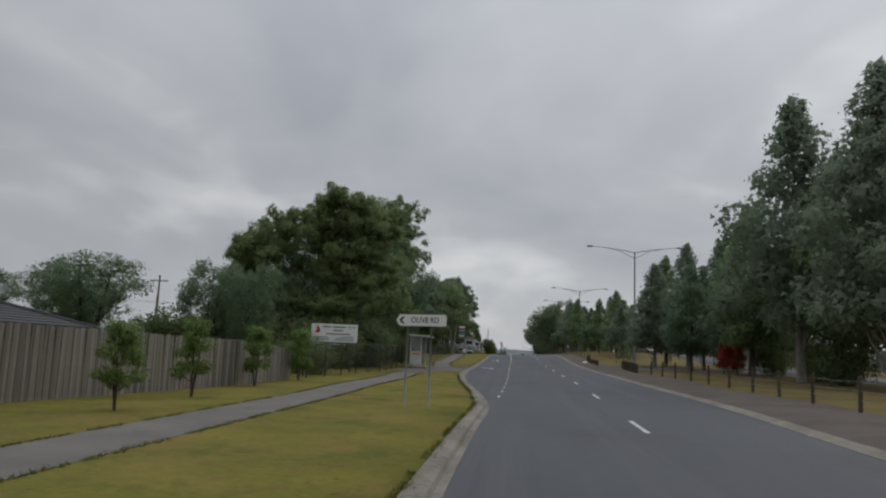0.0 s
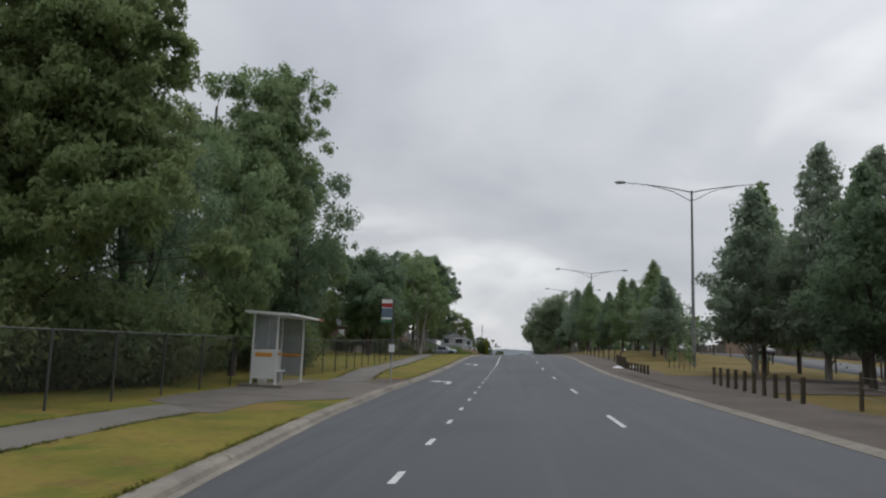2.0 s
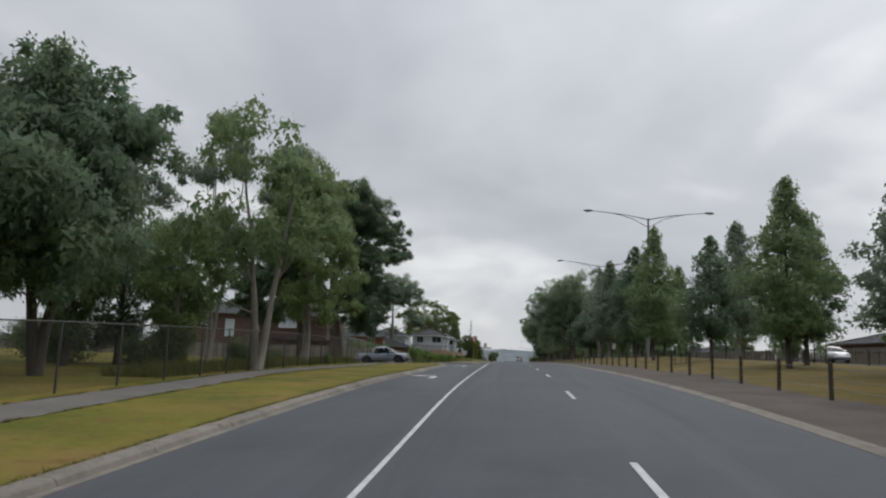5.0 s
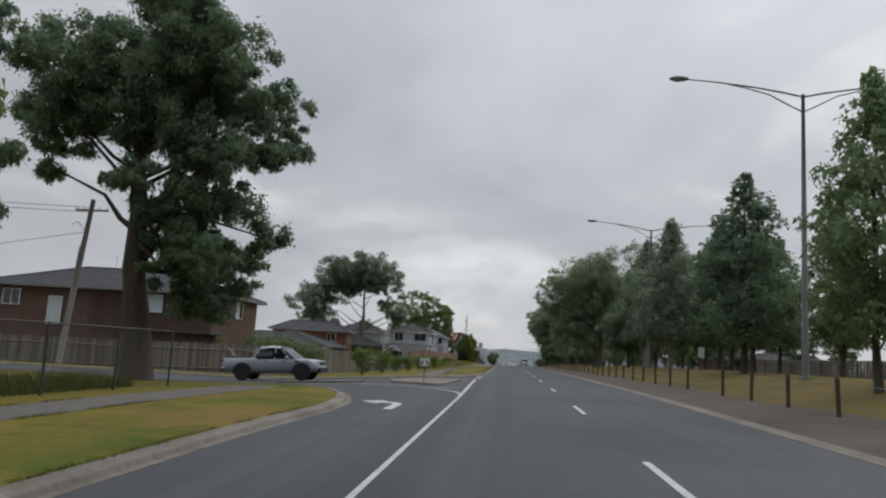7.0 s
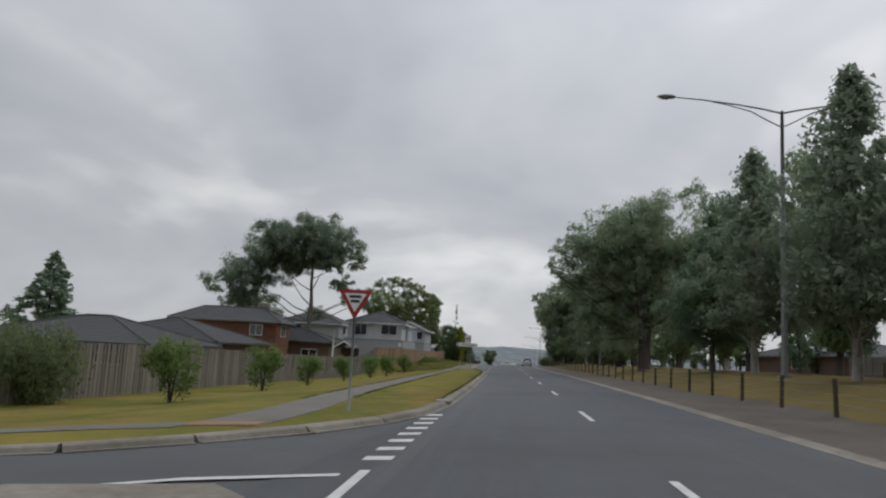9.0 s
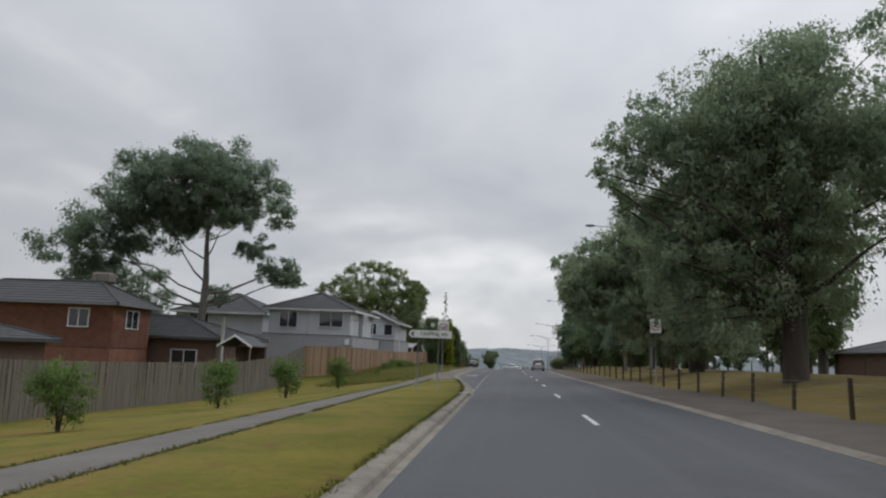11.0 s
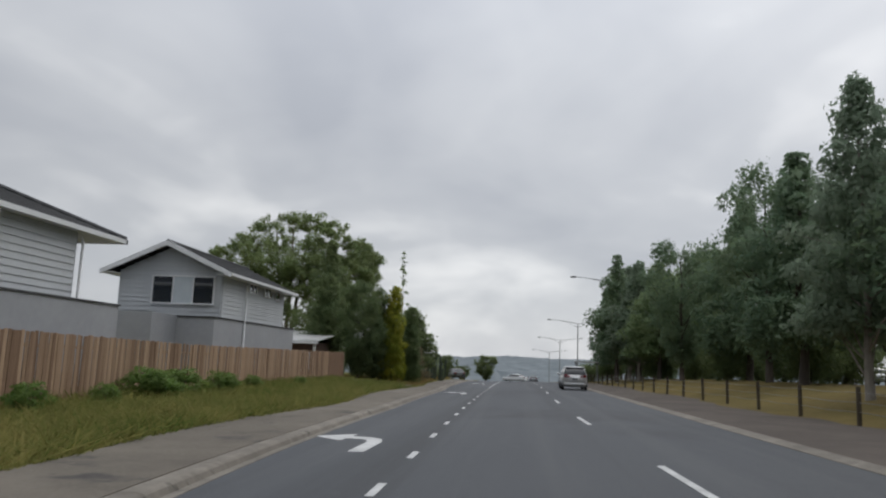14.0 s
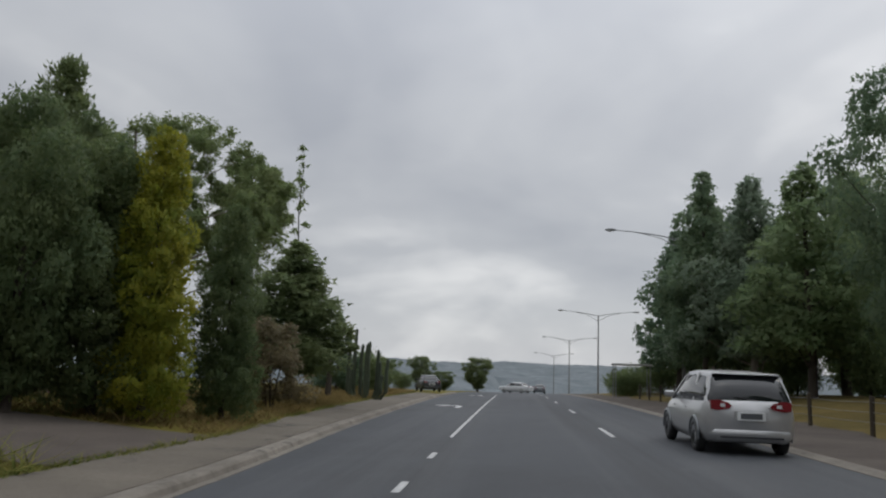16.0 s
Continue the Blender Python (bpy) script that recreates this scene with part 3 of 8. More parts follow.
path_piece("footpath_south", [(-20, -6.4), (0, -6.5), (20, -6.75), (28, -6.85), (33, -7.05), (40, -6.98), (46, -7.0), (51, -7.25), (56, -6.9)], .85, "grey asphalt footpath winding through the verge", M["path"])
path_piece("footpath_middle", [(69.2, -6.4), (73, -6.65), (77.4, -7.2), (82.5, -7.7), (92, -7.85), (115, -8.4), (126, -8.9), (131, -8.6), (136, -8.2), (142, -8.0), (146, -7.95), (154.6, -7.5)], .9, "grey asphalt footpath beside the wire fence", M["path"])
path_piece("footpath_north", [(176.5, -4.15), (181, -4.1), (188, -4.5), (205, -4.8), (216, -4.98), (223.7, -5.15), (231.5, -5.3), (238, -5.25), (243, -5.15), (248, -5.3)], .78, "pale grey concrete footpath between grass strips", M["path"])
bm = bmesh.new()
rows = [[bm.verts.new((x, 176.2 + .1 * (x + 4.9) + w, land(x, 176.2 + .1 * (x + 4.9) + w) + .108)) for w in (0, .6, 1.2)] for x in steps(-28, -4.9, 1.6)]
for r, q in zip(rows, rows[1:]):
    for k in range(2):
        bm.faces.new((r[k], q[k], q[k + 1], r[k + 1]))
tagged(part("footpath_side_street", bm, M["path"]), "pale footpath leading into the side street", "footpath", kind="structure")
walk_edge = curve_of([(246, -6.05), (252, -5.95), (258, -5.9), (263, -6.2), (269, -6.0), (275, -5.65), (280, -6.1), (286, -6.4), (293, -6.1), (301, -6.0), (306, -6.45), (315, -6.9), (345, -7.7)])
bm = strip(bmesh.new(), steps(246, 345, 1.5), lambda y: walk_edge(y) + .12 * math.sin(y * .9) * math.sin(y * .37), lambda y: kerb_l(y) - .14, 0.116, lip=.08, cols=3)
tagged(part("footpath_kerbside", bm, M["worn_path"]), "wide worn asphalt footpath against the kerb", "footpath", kind="structure")
bm = strip(bmesh.new(), steps(294.6, 299.8, 1), lambda y: -15.5, lambda y: walk_edge(y) + .05, 0.110, lip=.05, cols=6)
tagged(part("driveway", bm, M["dirt"]), "bare earth driveway beside the hedge", "driveway", kind="structure")
bm = strip(bmesh.new(), steps(53.2, 69.4, 1.2), lambda y: -8.9 + 2.6 * smooth01((56 - y) / 2.8), lambda y: kerb_l(y) - .14 - 2.1 * smooth01((60 - y) / 3), 0.109, lip=.02, cols=8)
tagged(part("shelter_paving", bm, M["paving"]), "brown-grey paved bus stop area down to the kerb", "paving", kind="structure")
bm = strip(bmesh.new(), steps(69.5, 75.4, .8), lambda y: -5.7 + .5 * math.sin(y * 2.3) + 1.6 * smooth01((y - 73.6) / 1.8), lambda y: kerb_l(y) - .14, 0.108, lip=.05, cols=4)
tagged(part("bus_stop_soil", bm, M["dirt"]), "bare brown soil patch round the bus stop pole", "soil", kind="structure")
bm = bmesh.new()
bm.faces.new([bm.verts.new((-4.85 + .62 * math.cos(a) * (1 + .2 * math.sin(3 * a)), 73.95 + .62 * math.sin(a) * (1 + .15 * math.cos(2 * a)), land(-4.85, 73.95) + .128)) for a in (2 * math.pi * i / 22 for i in range(22))])
tagged(part("orange_sand", bm, M["orange_sand"]), "spilt orange sand on the bare soil", "sand", kind="structure")
bm = strip(bmesh.new(), steps(69.4, 69.6, .1), lambda y: -5.9, lambda y: kerb_l(y) - .2, 0.125, lip=.1, cols=3)
tagged(part("paving_edging", bm, M["kerb"]), "pale concrete edging of the paved bus stop", "edging", kind="structure")
bm = strip(bmesh.new(), steps(176.6, 177.3, .35), lambda y: -4.85, lambda y: -3.45, 0.118, lip=.02)
tagged(part("tactile_pad", bm, M["tactile"]), "dull orange tactile pad at the kerb ramp", "paving", kind="structure")

# ---- road markings ----
def marking(name, outline, label, group=""):
    bm = bmesh.new()
    bm.faces.new([bm.verts.new((x, y, land(x, y) + .006)) for x, y in outline])
    bmesh.ops.recalc_face_normals(bm, faces=bm.faces[:])
    if bm.faces[:] and bm.faces[:][0].normal.z < 0:
        bmesh.ops.reverse_faces(bm, faces=bm.faces[:])
    return tagged(part(name, bm, M["line"]), label, "road marking", group, "structure")


def bar(x, y0, y1, half, name="lane_line", label="", group=""):
    return marking(name, [(x(y0) - half, y0), (x(y0) + half, y0), (x(y1) + half, y1), (x(y1) - half, y1)], label, group)


for y in [7, 19, 31, 42.9, 54.8, 66.9, 78.7, 90.8, 103.2, 116, 128.7, 139.4, 150.3, 161, 172, 182.8, 193.9, 205, 216.2, 227.2, 238.2, 249.3, 260.3, 270.9, 282.2, 293.7, 305.6, 317, 328.5, 340, 351, 362, 373]:
    bar(line_x, y - 2.9, y, .055, "lane_line", "worn white broken lane line stripe", "lane line stripes")
north_dash = curve_of([(-1, 232.1), (0, 235.9), (4, 251.0), (9, 269.0), (12, 280.1), (16, 295.0), (17, 298.9)])
for y in [30.1 + 3.93 * k for k in range(17)] + [north_dash(k) for k in range(-1, 18)]:
    bar(turn_x, y - .48, y + .48, .055, "turn_lane_dash", "short white turn lane dash", "turn lane dashes")


def line_half(y):
    return .045 + .025 * smooth01((y - 150) / 14) * smooth01((260 - y) / 20)


def long_line(y0, y1, label):
    bm = strip(bmesh.new(), steps(y0, y1, 2), lambda y: turn_x(y) - line_half(y), lambda y: turn_x(y) + line_half(y), .006)
    return tagged(part("solid_line", bm, M["line"]), label, "road marking", kind="structure")


long_line(96.0, 172.6, "long solid white line beside the turn lane")
long_line(302.9, 352, "solid white line near the crest")
for i in range(8):
    y = 173.7 + i * 1.1
    marking("give_way_bar", [(-.84, y - .2), (-.42, y - .16), (-.42, y + .24), (-.84, y + .2)], "thick white give way bar", "give way bars")
marking("edge_line", [(-.85, 172.12), (-.85, 172.32), (-2.5, 171.5), (-4.6, 169.9), (-4.6, 169.74), (-2.5, 171.3)], "thin white line across the side street")
def painted_curve(pts, half, label):
    bm = bmesh.new()
    rows = []
    for k, (x, y) in enumerate(pts):
        (xa, ya), (xb, yb) = pts[max(0, k - 1)], pts[min(len(pts) - 1, k + 1)]
        d = Vector((xb - xa, yb - ya)).normalized() * half
        rows.append([bm.verts.new((x + sx * d.y, y - sx * d.x, land(x + sx * d.y, y) + .007)) for sx in (-1, 1)])
    for a, b in zip(rows, rows[1:]):
        bm.faces.new((a[0], a[1], b[1], b[0]))
    bmesh.ops.recalc_face_normals(bm, faces=bm.faces[:])
    return tagged(part("edge_line", bm, M["line"]), label, "road marking", kind="structure")


painted_curve([(-6.3, 161.5), (-5.2, 161.6), (-4.17, 161.4), (-3.28, 161.0), (-2.18, 160.2), (-1.5, 159.45), (-1.0, 158.5), (-.68, 157.6), (-.44, 156.5), (-.29, 155.1)], .06, "white line curving round the island")
painted_curve([(-2.3, 160.5), (-1.5, 160.8), (-.63, 161.8)], .06, "short white line before the island")


def turn_arrow(x, y, wide=1.0):
    """A left-turn arrow painted on the lane; (x, y) is the foot of its stem."""
    pts = [(-.13, 0), (.13, 0), (.14, 1.7), (.06, 2.25), (-.18, 2.6), (-.58, 2.72), (-.56, 3.25), (-1.28, 2.6), (-.62, 1.8), (-.60, 2.28), (-.32, 2.2), (-.18, 2.0), (-.12, 1.65)]
    return marking("turn_arrow", [(x + px * wide, y + py) for px, py in pts], "white left turn arrow on the turn lane", "turn arrows")


for x, y, w in ((-1.93, 72.1, .95), (-1.8, 97.0, .95), (-1.75, 125.1, 1.0), (-1.74, 148.0, .95), (-2.32, 262.0, 1.1), (-2.42, 290.3, 1.1), (-2.5, 319.5, 1.1), (-2.5, 346.0, 1.1)):
    turn_arrow(x, y, w)

# traffic island in the side street
bm = bmesh.new()
isl = [(-4.3, 164.3), (-3.0, 163.5), (-1.95, 162.9), (-1.65, 163.5), (-1.5, 167.0), (-1.35, 170.3), (-1.9, 170.9), (-3.9, 170.4), (-4.7, 167.3)]
slab(bm, isl, lambda x, y: land(x, y) - .2, lambda x, y: land(x, y) + .07)
bmesh.ops.triangulate(bm, faces=[f for f in bm.faces if len(f.verts) > 4])
tagged(part("traffic_island", bm, M["kerb"]), "low concrete traffic island in the side street mouth", "traffic island", kind="structure")
bm = bmesh.new()
slab(bm, [(x, 162.9 + .1 * (x + 9.4)) for x in steps(-9.4, -5.9, .5)] + [(-5.5, 163.8)] + [(x, 164.0 + .1 * (x + 9.4)) for x in steps(-5.9, -9.4, .5)], lambda x, y: land(x, y) - .2, lambda x, y: land(x, y) + .06)
tagged(part("traffic_island", bm, M["kerb"]), "narrow concrete splitter island in the side street", "traffic island", kind="structure")

# ---- trees ----
rng = np.random.default_rng(7)


def leaves_mesh(name, centres, radii, per, size, material, droop=0.5, shell=0.55, slim=0.5, squash=0.8, seed=1):
    """A crown: loose leaf sprays gathered in uneven clumps, some straying past them."""
    r = np.random.default_rng(seed)
    centres, radii = np.asarray(centres, float), np.asarray(radii, float)
    k = len(centres)
    weight = radii ** 1.7
    share = np.maximum(6, (per * k * weight / weight.sum()).astype(int))
    own = np.repeat(np.arange(k), share)
    n = len(own)
    c, rad = centres[own], radii[own]
    d = r.normal(size=(n, 3))
    d /= np.linalg.norm(d, axis=1)[:, None]
    u = (shell + (1 - shell) * r.random(n)) ** .6 * (0.72 + .42 * r.random(n))
    u = np.where(r.random(n) < .07, u * 1.3, u)
    # each clump is stretched its own way
    stretch = r.uniform(.62, 1.35, size=(k, 3)) * np.array([1, 1, squash])
    off = d * (rad * u)[:, None] * stretch[own]
    off[:, 2] -= (rad * .25 * droop) * (off[:, 0] ** 2 + off[:, 1] ** 2) / (rad * rad)
    p = c + off
    axis = d * (1 - droop) + r.normal(size=(n, 3)) * .55
    axis[:, 2] -= droop * 1.3
    axis /= np.linalg.norm(axis, axis=1)[:, None]
    side = np.cross(axis, r.normal(size=(n, 3)))
    side /= np.linalg.norm(side, axis=1)[:, None] + 1e-9
    ln = size * (0.45 + .95 * r.random(n) ** 1.4) * np.where(u < .62, 1.7, 1.0)
    w = ln * slim * (0.6 + .7 * r.random(n))
    b = p + axis * (ln / 2)[:, None]
    m1 = p + side * (w / 2)[:, None] - axis * (ln * .3)[:, None]
    m2 = p - side * (w / 2)[:, None] - axis * (ln * .3)[:, None]
    mid_line = centres.mean(0) * np.array([1, 1, .75])
    whole = (p - mid_line) * np.array([1, 1, .5])
    whole /= np.linalg.norm(whole, axis=1)[:, None] + 1e-9
    outward = d * .55 + whole * .45 + np.array([0, 0, .28])
    flip = (np.cross(b - m1, m2 - m1) * outward).sum(1) < 0
    m1[flip], m2[flip] = m2[flip].copy(), m1[flip].copy()
    geo = np.cross(b - m1, m2 - m1)
    geo /= np.linalg.norm(geo, axis=1)[:, None] + 1e-9
    soft = outward / (np.linalg.norm(outward, axis=1)[:, None] + 1e-9) * .7 + geo * .45
    soft /= np.linalg.norm(soft, axis=1)[:, None]
    verts = np.stack([m1, b, m2], 1).reshape(-1, 3)
    me = numpy_mesh(name, verts, np.arange(n * 3).reshape(-1, 3), material, True)
    me.normals_split_custom_set_from_vertices(np.repeat(soft, 3, 0).astype(np.float32))
    return me


def wood_mesh(name, height, fork, radius, targets, material, lean=(0, 0), stems=1, seed=1, apart=False):
    """A trunk that tapers to the top with limbs reaching the clumps."""
    r = random.Random(seed)
    bm = bmesh.new()
    trunks, limbs = [], []
    for s in range(stems):
        ang = 2 * math.pi * s / stems + r.random()
        spread = 0.0 if stems == 1 else height * .12
        pts, rad = [], []
        n = 6
        for i in range(n + 1):
            f = i / n
            pts.append(Vector((lean[0] * f + spread * f * math.cos(ang) + r.uniform(-.12, .12) * height * .06 * (f > 0), lean[1] * f + spread * f * math.sin(ang) + r.uniform(-.12, .12) * height * .06 * (f > 0), height * .86 * f - .25 * (i == 0))))
            rad.append(radius * (1.25 if i == 0 else 1) * (1 - .82 * f) / (1 if stems == 1 else 1.35))
        tube(bm, pts, rad, 8)
        trunks.append((pts, rad))
    for t in targets:
        t = Vector(t)
        pts, rad = trunks[min(range(len(trunks)), key=lambda k: (trunks[k][0][4] - t).length)]
        want = max(fork * height, t.z - .35 * (abs(t.x) + abs(t.y)) - .1 * height)
        want += r.uniform(-.06, .10) * height
        f = min(.97, max(0.05, want / (height * .86)))
        i = min(len(pts) - 2, int(f * (len(pts) - 1)))
        s = f * (len(pts) - 1) - i
        base = pts[i].lerp(pts[i + 1], s)
        rb = rad[i] * (1 - s) + rad[i + 1] * s
        mid_ = base.lerp(t, .5) + Vector((r.uniform(-.1, .1), r.uniform(-.1, .1), r.uniform(-.02, .1))) * (t - base).length
        limb = bmesh.new() if apart else bm
        near = base.lerp(mid_, .5) - Vector((0, 0, .04 * (t - base).length))
        tube(limb, [base, near, mid_, t], [rb * .38, rb * .29, rb * .20, max(.012, rb * .09)], 6, cap=False)
        if apart:
            limbs.append(mesh_of(limb, "limb", material, True))
    wood = mesh_of(bm, name, material, True)
    return (wood, limbs) if apart else wood


def clumps(kind, height, width, count, r):
    """Centres and radii of the leaf clumps for a crown of that habit."""
    cs, rs = [], []
    if kind == "cone":  # upright, pointed young gum
        bulge = [r.uniform(.65, 1.25) for _ in range(12)]
        for i in range(count):
            f = ((i + r.random()) / count) ** 1.12
            z = height * (.20 + .76 * f)
            a = i * 2.4 + r.uniform(-.8, .8)
            lump = bulge[int(f * 5 + a * .8) % 12]
            reach = width / 2 * (1 - f ** 1.35) ** .85 * (0.6 + .4 * min(1, f * 5)) * lump * r.uniform(.15, 1.0) ** .6
            cs.append((reach * math.cos(a), reach * math.sin(a), z))
            rs.append(width * (.17 - .10 * f * f) * r.uniform(.5, 1.35))
    elif kind == "gum":  # broad crown of separate heads
        heads = []
        for k in range(max(5, count // 8)):
            a = k * 2.4 + r.uniform(-.4, .4)
            f = r.uniform(0, 1)
            rr = width / 2 * (.30 + .55 * math.sqrt(f)) * (1 if k else .2)
            top = height * (.90 - .34 * (rr / (width / 2)) ** 2 * r.uniform(.6, 1.5))
            heads.append((rr * math.cos(a), rr * math.sin(a), top))
        for i in range(count):
            hx, hy, hz = heads[i % len(heads)]
            s = width * .16
            cs.append((hx + r.uniform(-1, 1) * s, hy + r.uniform(-1, 1) * s, hz - abs(r.gauss(0, 1)) * height * .075 + r.uniform(0, .04) * height))
            rs.append(width * r.uniform(.07, .115))
    elif kind == "tall":  # dense crown reaching far down, lumpy outline
        for i in range(count):
            f = r.random()
            z = height * (.13 + .83 * f)
            env = math.sin(math.pi * min(1, .22 + .78 * (1 - f) ** .75)) ** .7
            reach = width / 2 * max(.12, env) * math.sqrt(r.uniform(.08, 1))
            a = r.uniform(0, 2 * math.pi)
            cs.append((reach * math.cos(a), reach * math.sin(a), z))
            rs.append(width * r.uniform(.085, .15))
    elif kind == "column":  # clipped-looking cypress
        for i in range(count):
            f = (i + .5) / count
            z = height * (.05 + .93 * f)
            reach = width / 2 * (1 - f ** 3.0) ** .5 * r.uniform(.25, .78)
            a = i * 2.4
            cs.append((reach * math.cos(a), reach * math.sin(a), z))
            rs.append(width * .17 * r.uniform(.8, 1.15) * (1 - .55 * f * f))
    elif kind == "fir":
        for i in range(count):
            f = (i + .5) / count
            z = height * (.06 + .94 * f)
            reach = width / 2 * (1 - f) ** .85 * r.uniform(.35, 1)
            a = i * 2.4 + r.uniform(-.3, .3)
            cs.append((reach * math.cos(a), reach * math.sin(a), z))
            rs.append(max(.18, width * .13 * (1 - .75 * f)) * r.uniform(.8, 1.2))
    elif kind == "stand":  # thin stems with leafy tops
        for i in range(count):
            a, f = r.uniform(0, 2 * math.pi), r.random()
            reach = width / 2 * .8 * math.sqrt(r.random()) * (1 - .5 * f)
            cs.append((reach * math.cos(a), reach * math.sin(a), height * (.27 + .65 * f)))
            rs.append(width * r.uniform(.11, .18))
    else:  # bush
        for i in range(count):
            a, f = r.uniform(0, 2 * math.pi), r.random()
            z = height * (.13 + .72 * f)
            reach = width / 2 * .75 * math.sin(math.pi * (.15 + .75 * (1 - f))) * math.sqrt(r.random())
            cs.append((reach * math.cos(a), reach * math.sin(a), z))
            rs.append(width * r.uniform(.13, .2))
    return cs, rs


KINDS = {}


def tree_kind(key, habit, height, width, count, per, size, leaf, bark, fork=.25, radius=.2, stems=1, droop=.5, limbs=26, seed=1, shell=.5, squash=.85, lean=(0, 0), slim=.55):
    r = random.Random(seed)
    cs, rs = clumps(habit, height, width, count, r)
    cs = [(x + lean[0] * z / height, y + lean[1] * z / height, z) for x, y, z in cs]
    crown = leaves_mesh("crown", cs, rs, per, size, M[leaf], droop, shell, slim, squash, seed)
    pick = cs if len(cs) <= limbs else r.sample(cs, limbs)
    KINDS[key] = (wood_mesh("trunk", height, fork, radius, pick, M[bark], lean, stems, seed), crown, height)


def plant(key, x, y, height, name, label, category="tree", group="", wide=1.0, turn=None, sink=0.0, base=None):
    trunk, crown, h0 = KINDS[key]
    k = height / h0
    ob = new(name)
    ob.empty_display_size = .3
    turn = (x * 37.7 + y * 91.3) % 360 if turn is None else turn
    z = (verge(x, y) if base is None else base) - sink
    ob.matrix_basis = pose(x, y, z, 0, 0, turn)
    for nm, me in (("trunk", trunk), ("crown", crown)):
        o = new(nm, me)
        o.parent = ob
        o.scale = (k * wide, k * wide, k)
    return tagged(ob, label, category, group)


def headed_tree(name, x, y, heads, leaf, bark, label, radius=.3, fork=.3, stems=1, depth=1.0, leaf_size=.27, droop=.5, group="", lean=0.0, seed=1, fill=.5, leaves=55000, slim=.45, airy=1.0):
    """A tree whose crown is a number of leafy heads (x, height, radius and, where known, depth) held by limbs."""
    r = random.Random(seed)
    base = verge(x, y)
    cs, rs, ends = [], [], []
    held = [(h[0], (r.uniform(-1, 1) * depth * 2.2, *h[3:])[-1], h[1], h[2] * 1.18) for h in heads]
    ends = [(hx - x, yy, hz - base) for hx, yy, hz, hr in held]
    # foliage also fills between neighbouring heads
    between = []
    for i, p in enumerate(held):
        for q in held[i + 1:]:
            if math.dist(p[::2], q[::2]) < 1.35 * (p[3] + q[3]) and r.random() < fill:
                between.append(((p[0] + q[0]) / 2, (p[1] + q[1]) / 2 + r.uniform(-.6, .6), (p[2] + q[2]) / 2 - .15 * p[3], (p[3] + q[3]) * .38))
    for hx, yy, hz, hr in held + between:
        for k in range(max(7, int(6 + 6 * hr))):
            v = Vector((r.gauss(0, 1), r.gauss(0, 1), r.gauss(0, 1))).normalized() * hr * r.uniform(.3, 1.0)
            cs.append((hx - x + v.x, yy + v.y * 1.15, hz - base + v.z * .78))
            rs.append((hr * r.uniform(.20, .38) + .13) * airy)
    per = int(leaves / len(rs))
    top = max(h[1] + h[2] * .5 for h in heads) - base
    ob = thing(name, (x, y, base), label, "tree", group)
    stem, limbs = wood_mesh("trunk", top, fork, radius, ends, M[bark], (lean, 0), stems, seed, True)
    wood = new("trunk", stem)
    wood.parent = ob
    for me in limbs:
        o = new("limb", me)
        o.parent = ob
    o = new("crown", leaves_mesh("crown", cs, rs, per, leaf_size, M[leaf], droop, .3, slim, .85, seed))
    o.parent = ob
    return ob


tree_kind("cone_a", "cone", 12, 5.2, 100, 150, 0.26, "leaf_grey", "bark_pale", .12, .15, droop=.55, seed=3)
tree_kind("cone_b", "cone", 12, 4.6, 100, 150, 0.25, "leaf_gum", "bark", .12, .14, droop=.55, seed=5)
tree_kind("cone_c", "cone", 10, 4.4, 90, 150, 0.23, "leaf_dark", "bark", .16, .13, droop=.5, seed=8)
tree_kind("tall_a", "tall", 15, 9, 120, 170, 0.31, "leaf_dark", "bark", .2, .28, droop=.5, seed=11)
tree_kind("tall_b", "tall", 15, 8, 110, 170, 0.30, "leaf_gum", "bark", .2, .26, droop=.6, seed=12)
tree_kind("tall_c", "tall", 14, 7, 100, 170, 0.28, "leaf_olive", "bark_pale", .2, .22, droop=.7, seed=13)
tree_kind("hedge", "tall", 9, 6.2, 110, 420, 0.18, "leaf_hedge", "bark", .15, .2, droop=.5, seed=17)
tree_kind("far_a", "tall", 15, 9, 70, 90, 0.55, "leaf_dark", "bark", .2, .28, droop=.5, seed=15)
tree_kind("far_b", "tall", 15, 8, 70, 90, 0.52, "leaf_gum", "bark", .2, .26, droop=.6, seed=16)
tree_kind("gum_a", "gum", 14, 13, 130, 220, 0.30, "leaf_grey", "bark_pale", .30, .32, droop=.5, seed=21, limbs=46)
tree_kind("gum_b", "gum", 13, 10, 110, 220, 0.28, "leaf_gum", "bark_pale", .28, .26, stems=2, droop=.6, seed=22, limbs=40)
tree_kind("gum_dark", "tall", 15, 11, 140, 230, 0.30, "leaf_dark", "bark", .30, .42, stems=2, droop=.4, seed=24, limbs=40)
tree_kind("cypress", "column", 9, 3.6, 110, 430, 0.17, "leaf_gold", "bark", .05, .15, droop=-.5, seed=41, shell=.75, limbs=0)
tree_kind("cypress_green", "column", 9, 4.2, 110, 430, 0.17, "leaf_hedge", "bark", .05, .16, droop=-.5, seed=42, shell=.75, limbs=0)
tree_kind("cypress_dark", "cone", 9, 4.4, 100, 400, 0.17, "leaf_hedge", "bark", .05, .16, droop=-.6, seed=46, shell=.7, limbs=0)
tree_kind("cone_dark", "cone", 7, 3.4, 90, 300, 0.15, "leaf_hedge", "bark", .05, .12, droop=.1, seed=47, limbs=0)
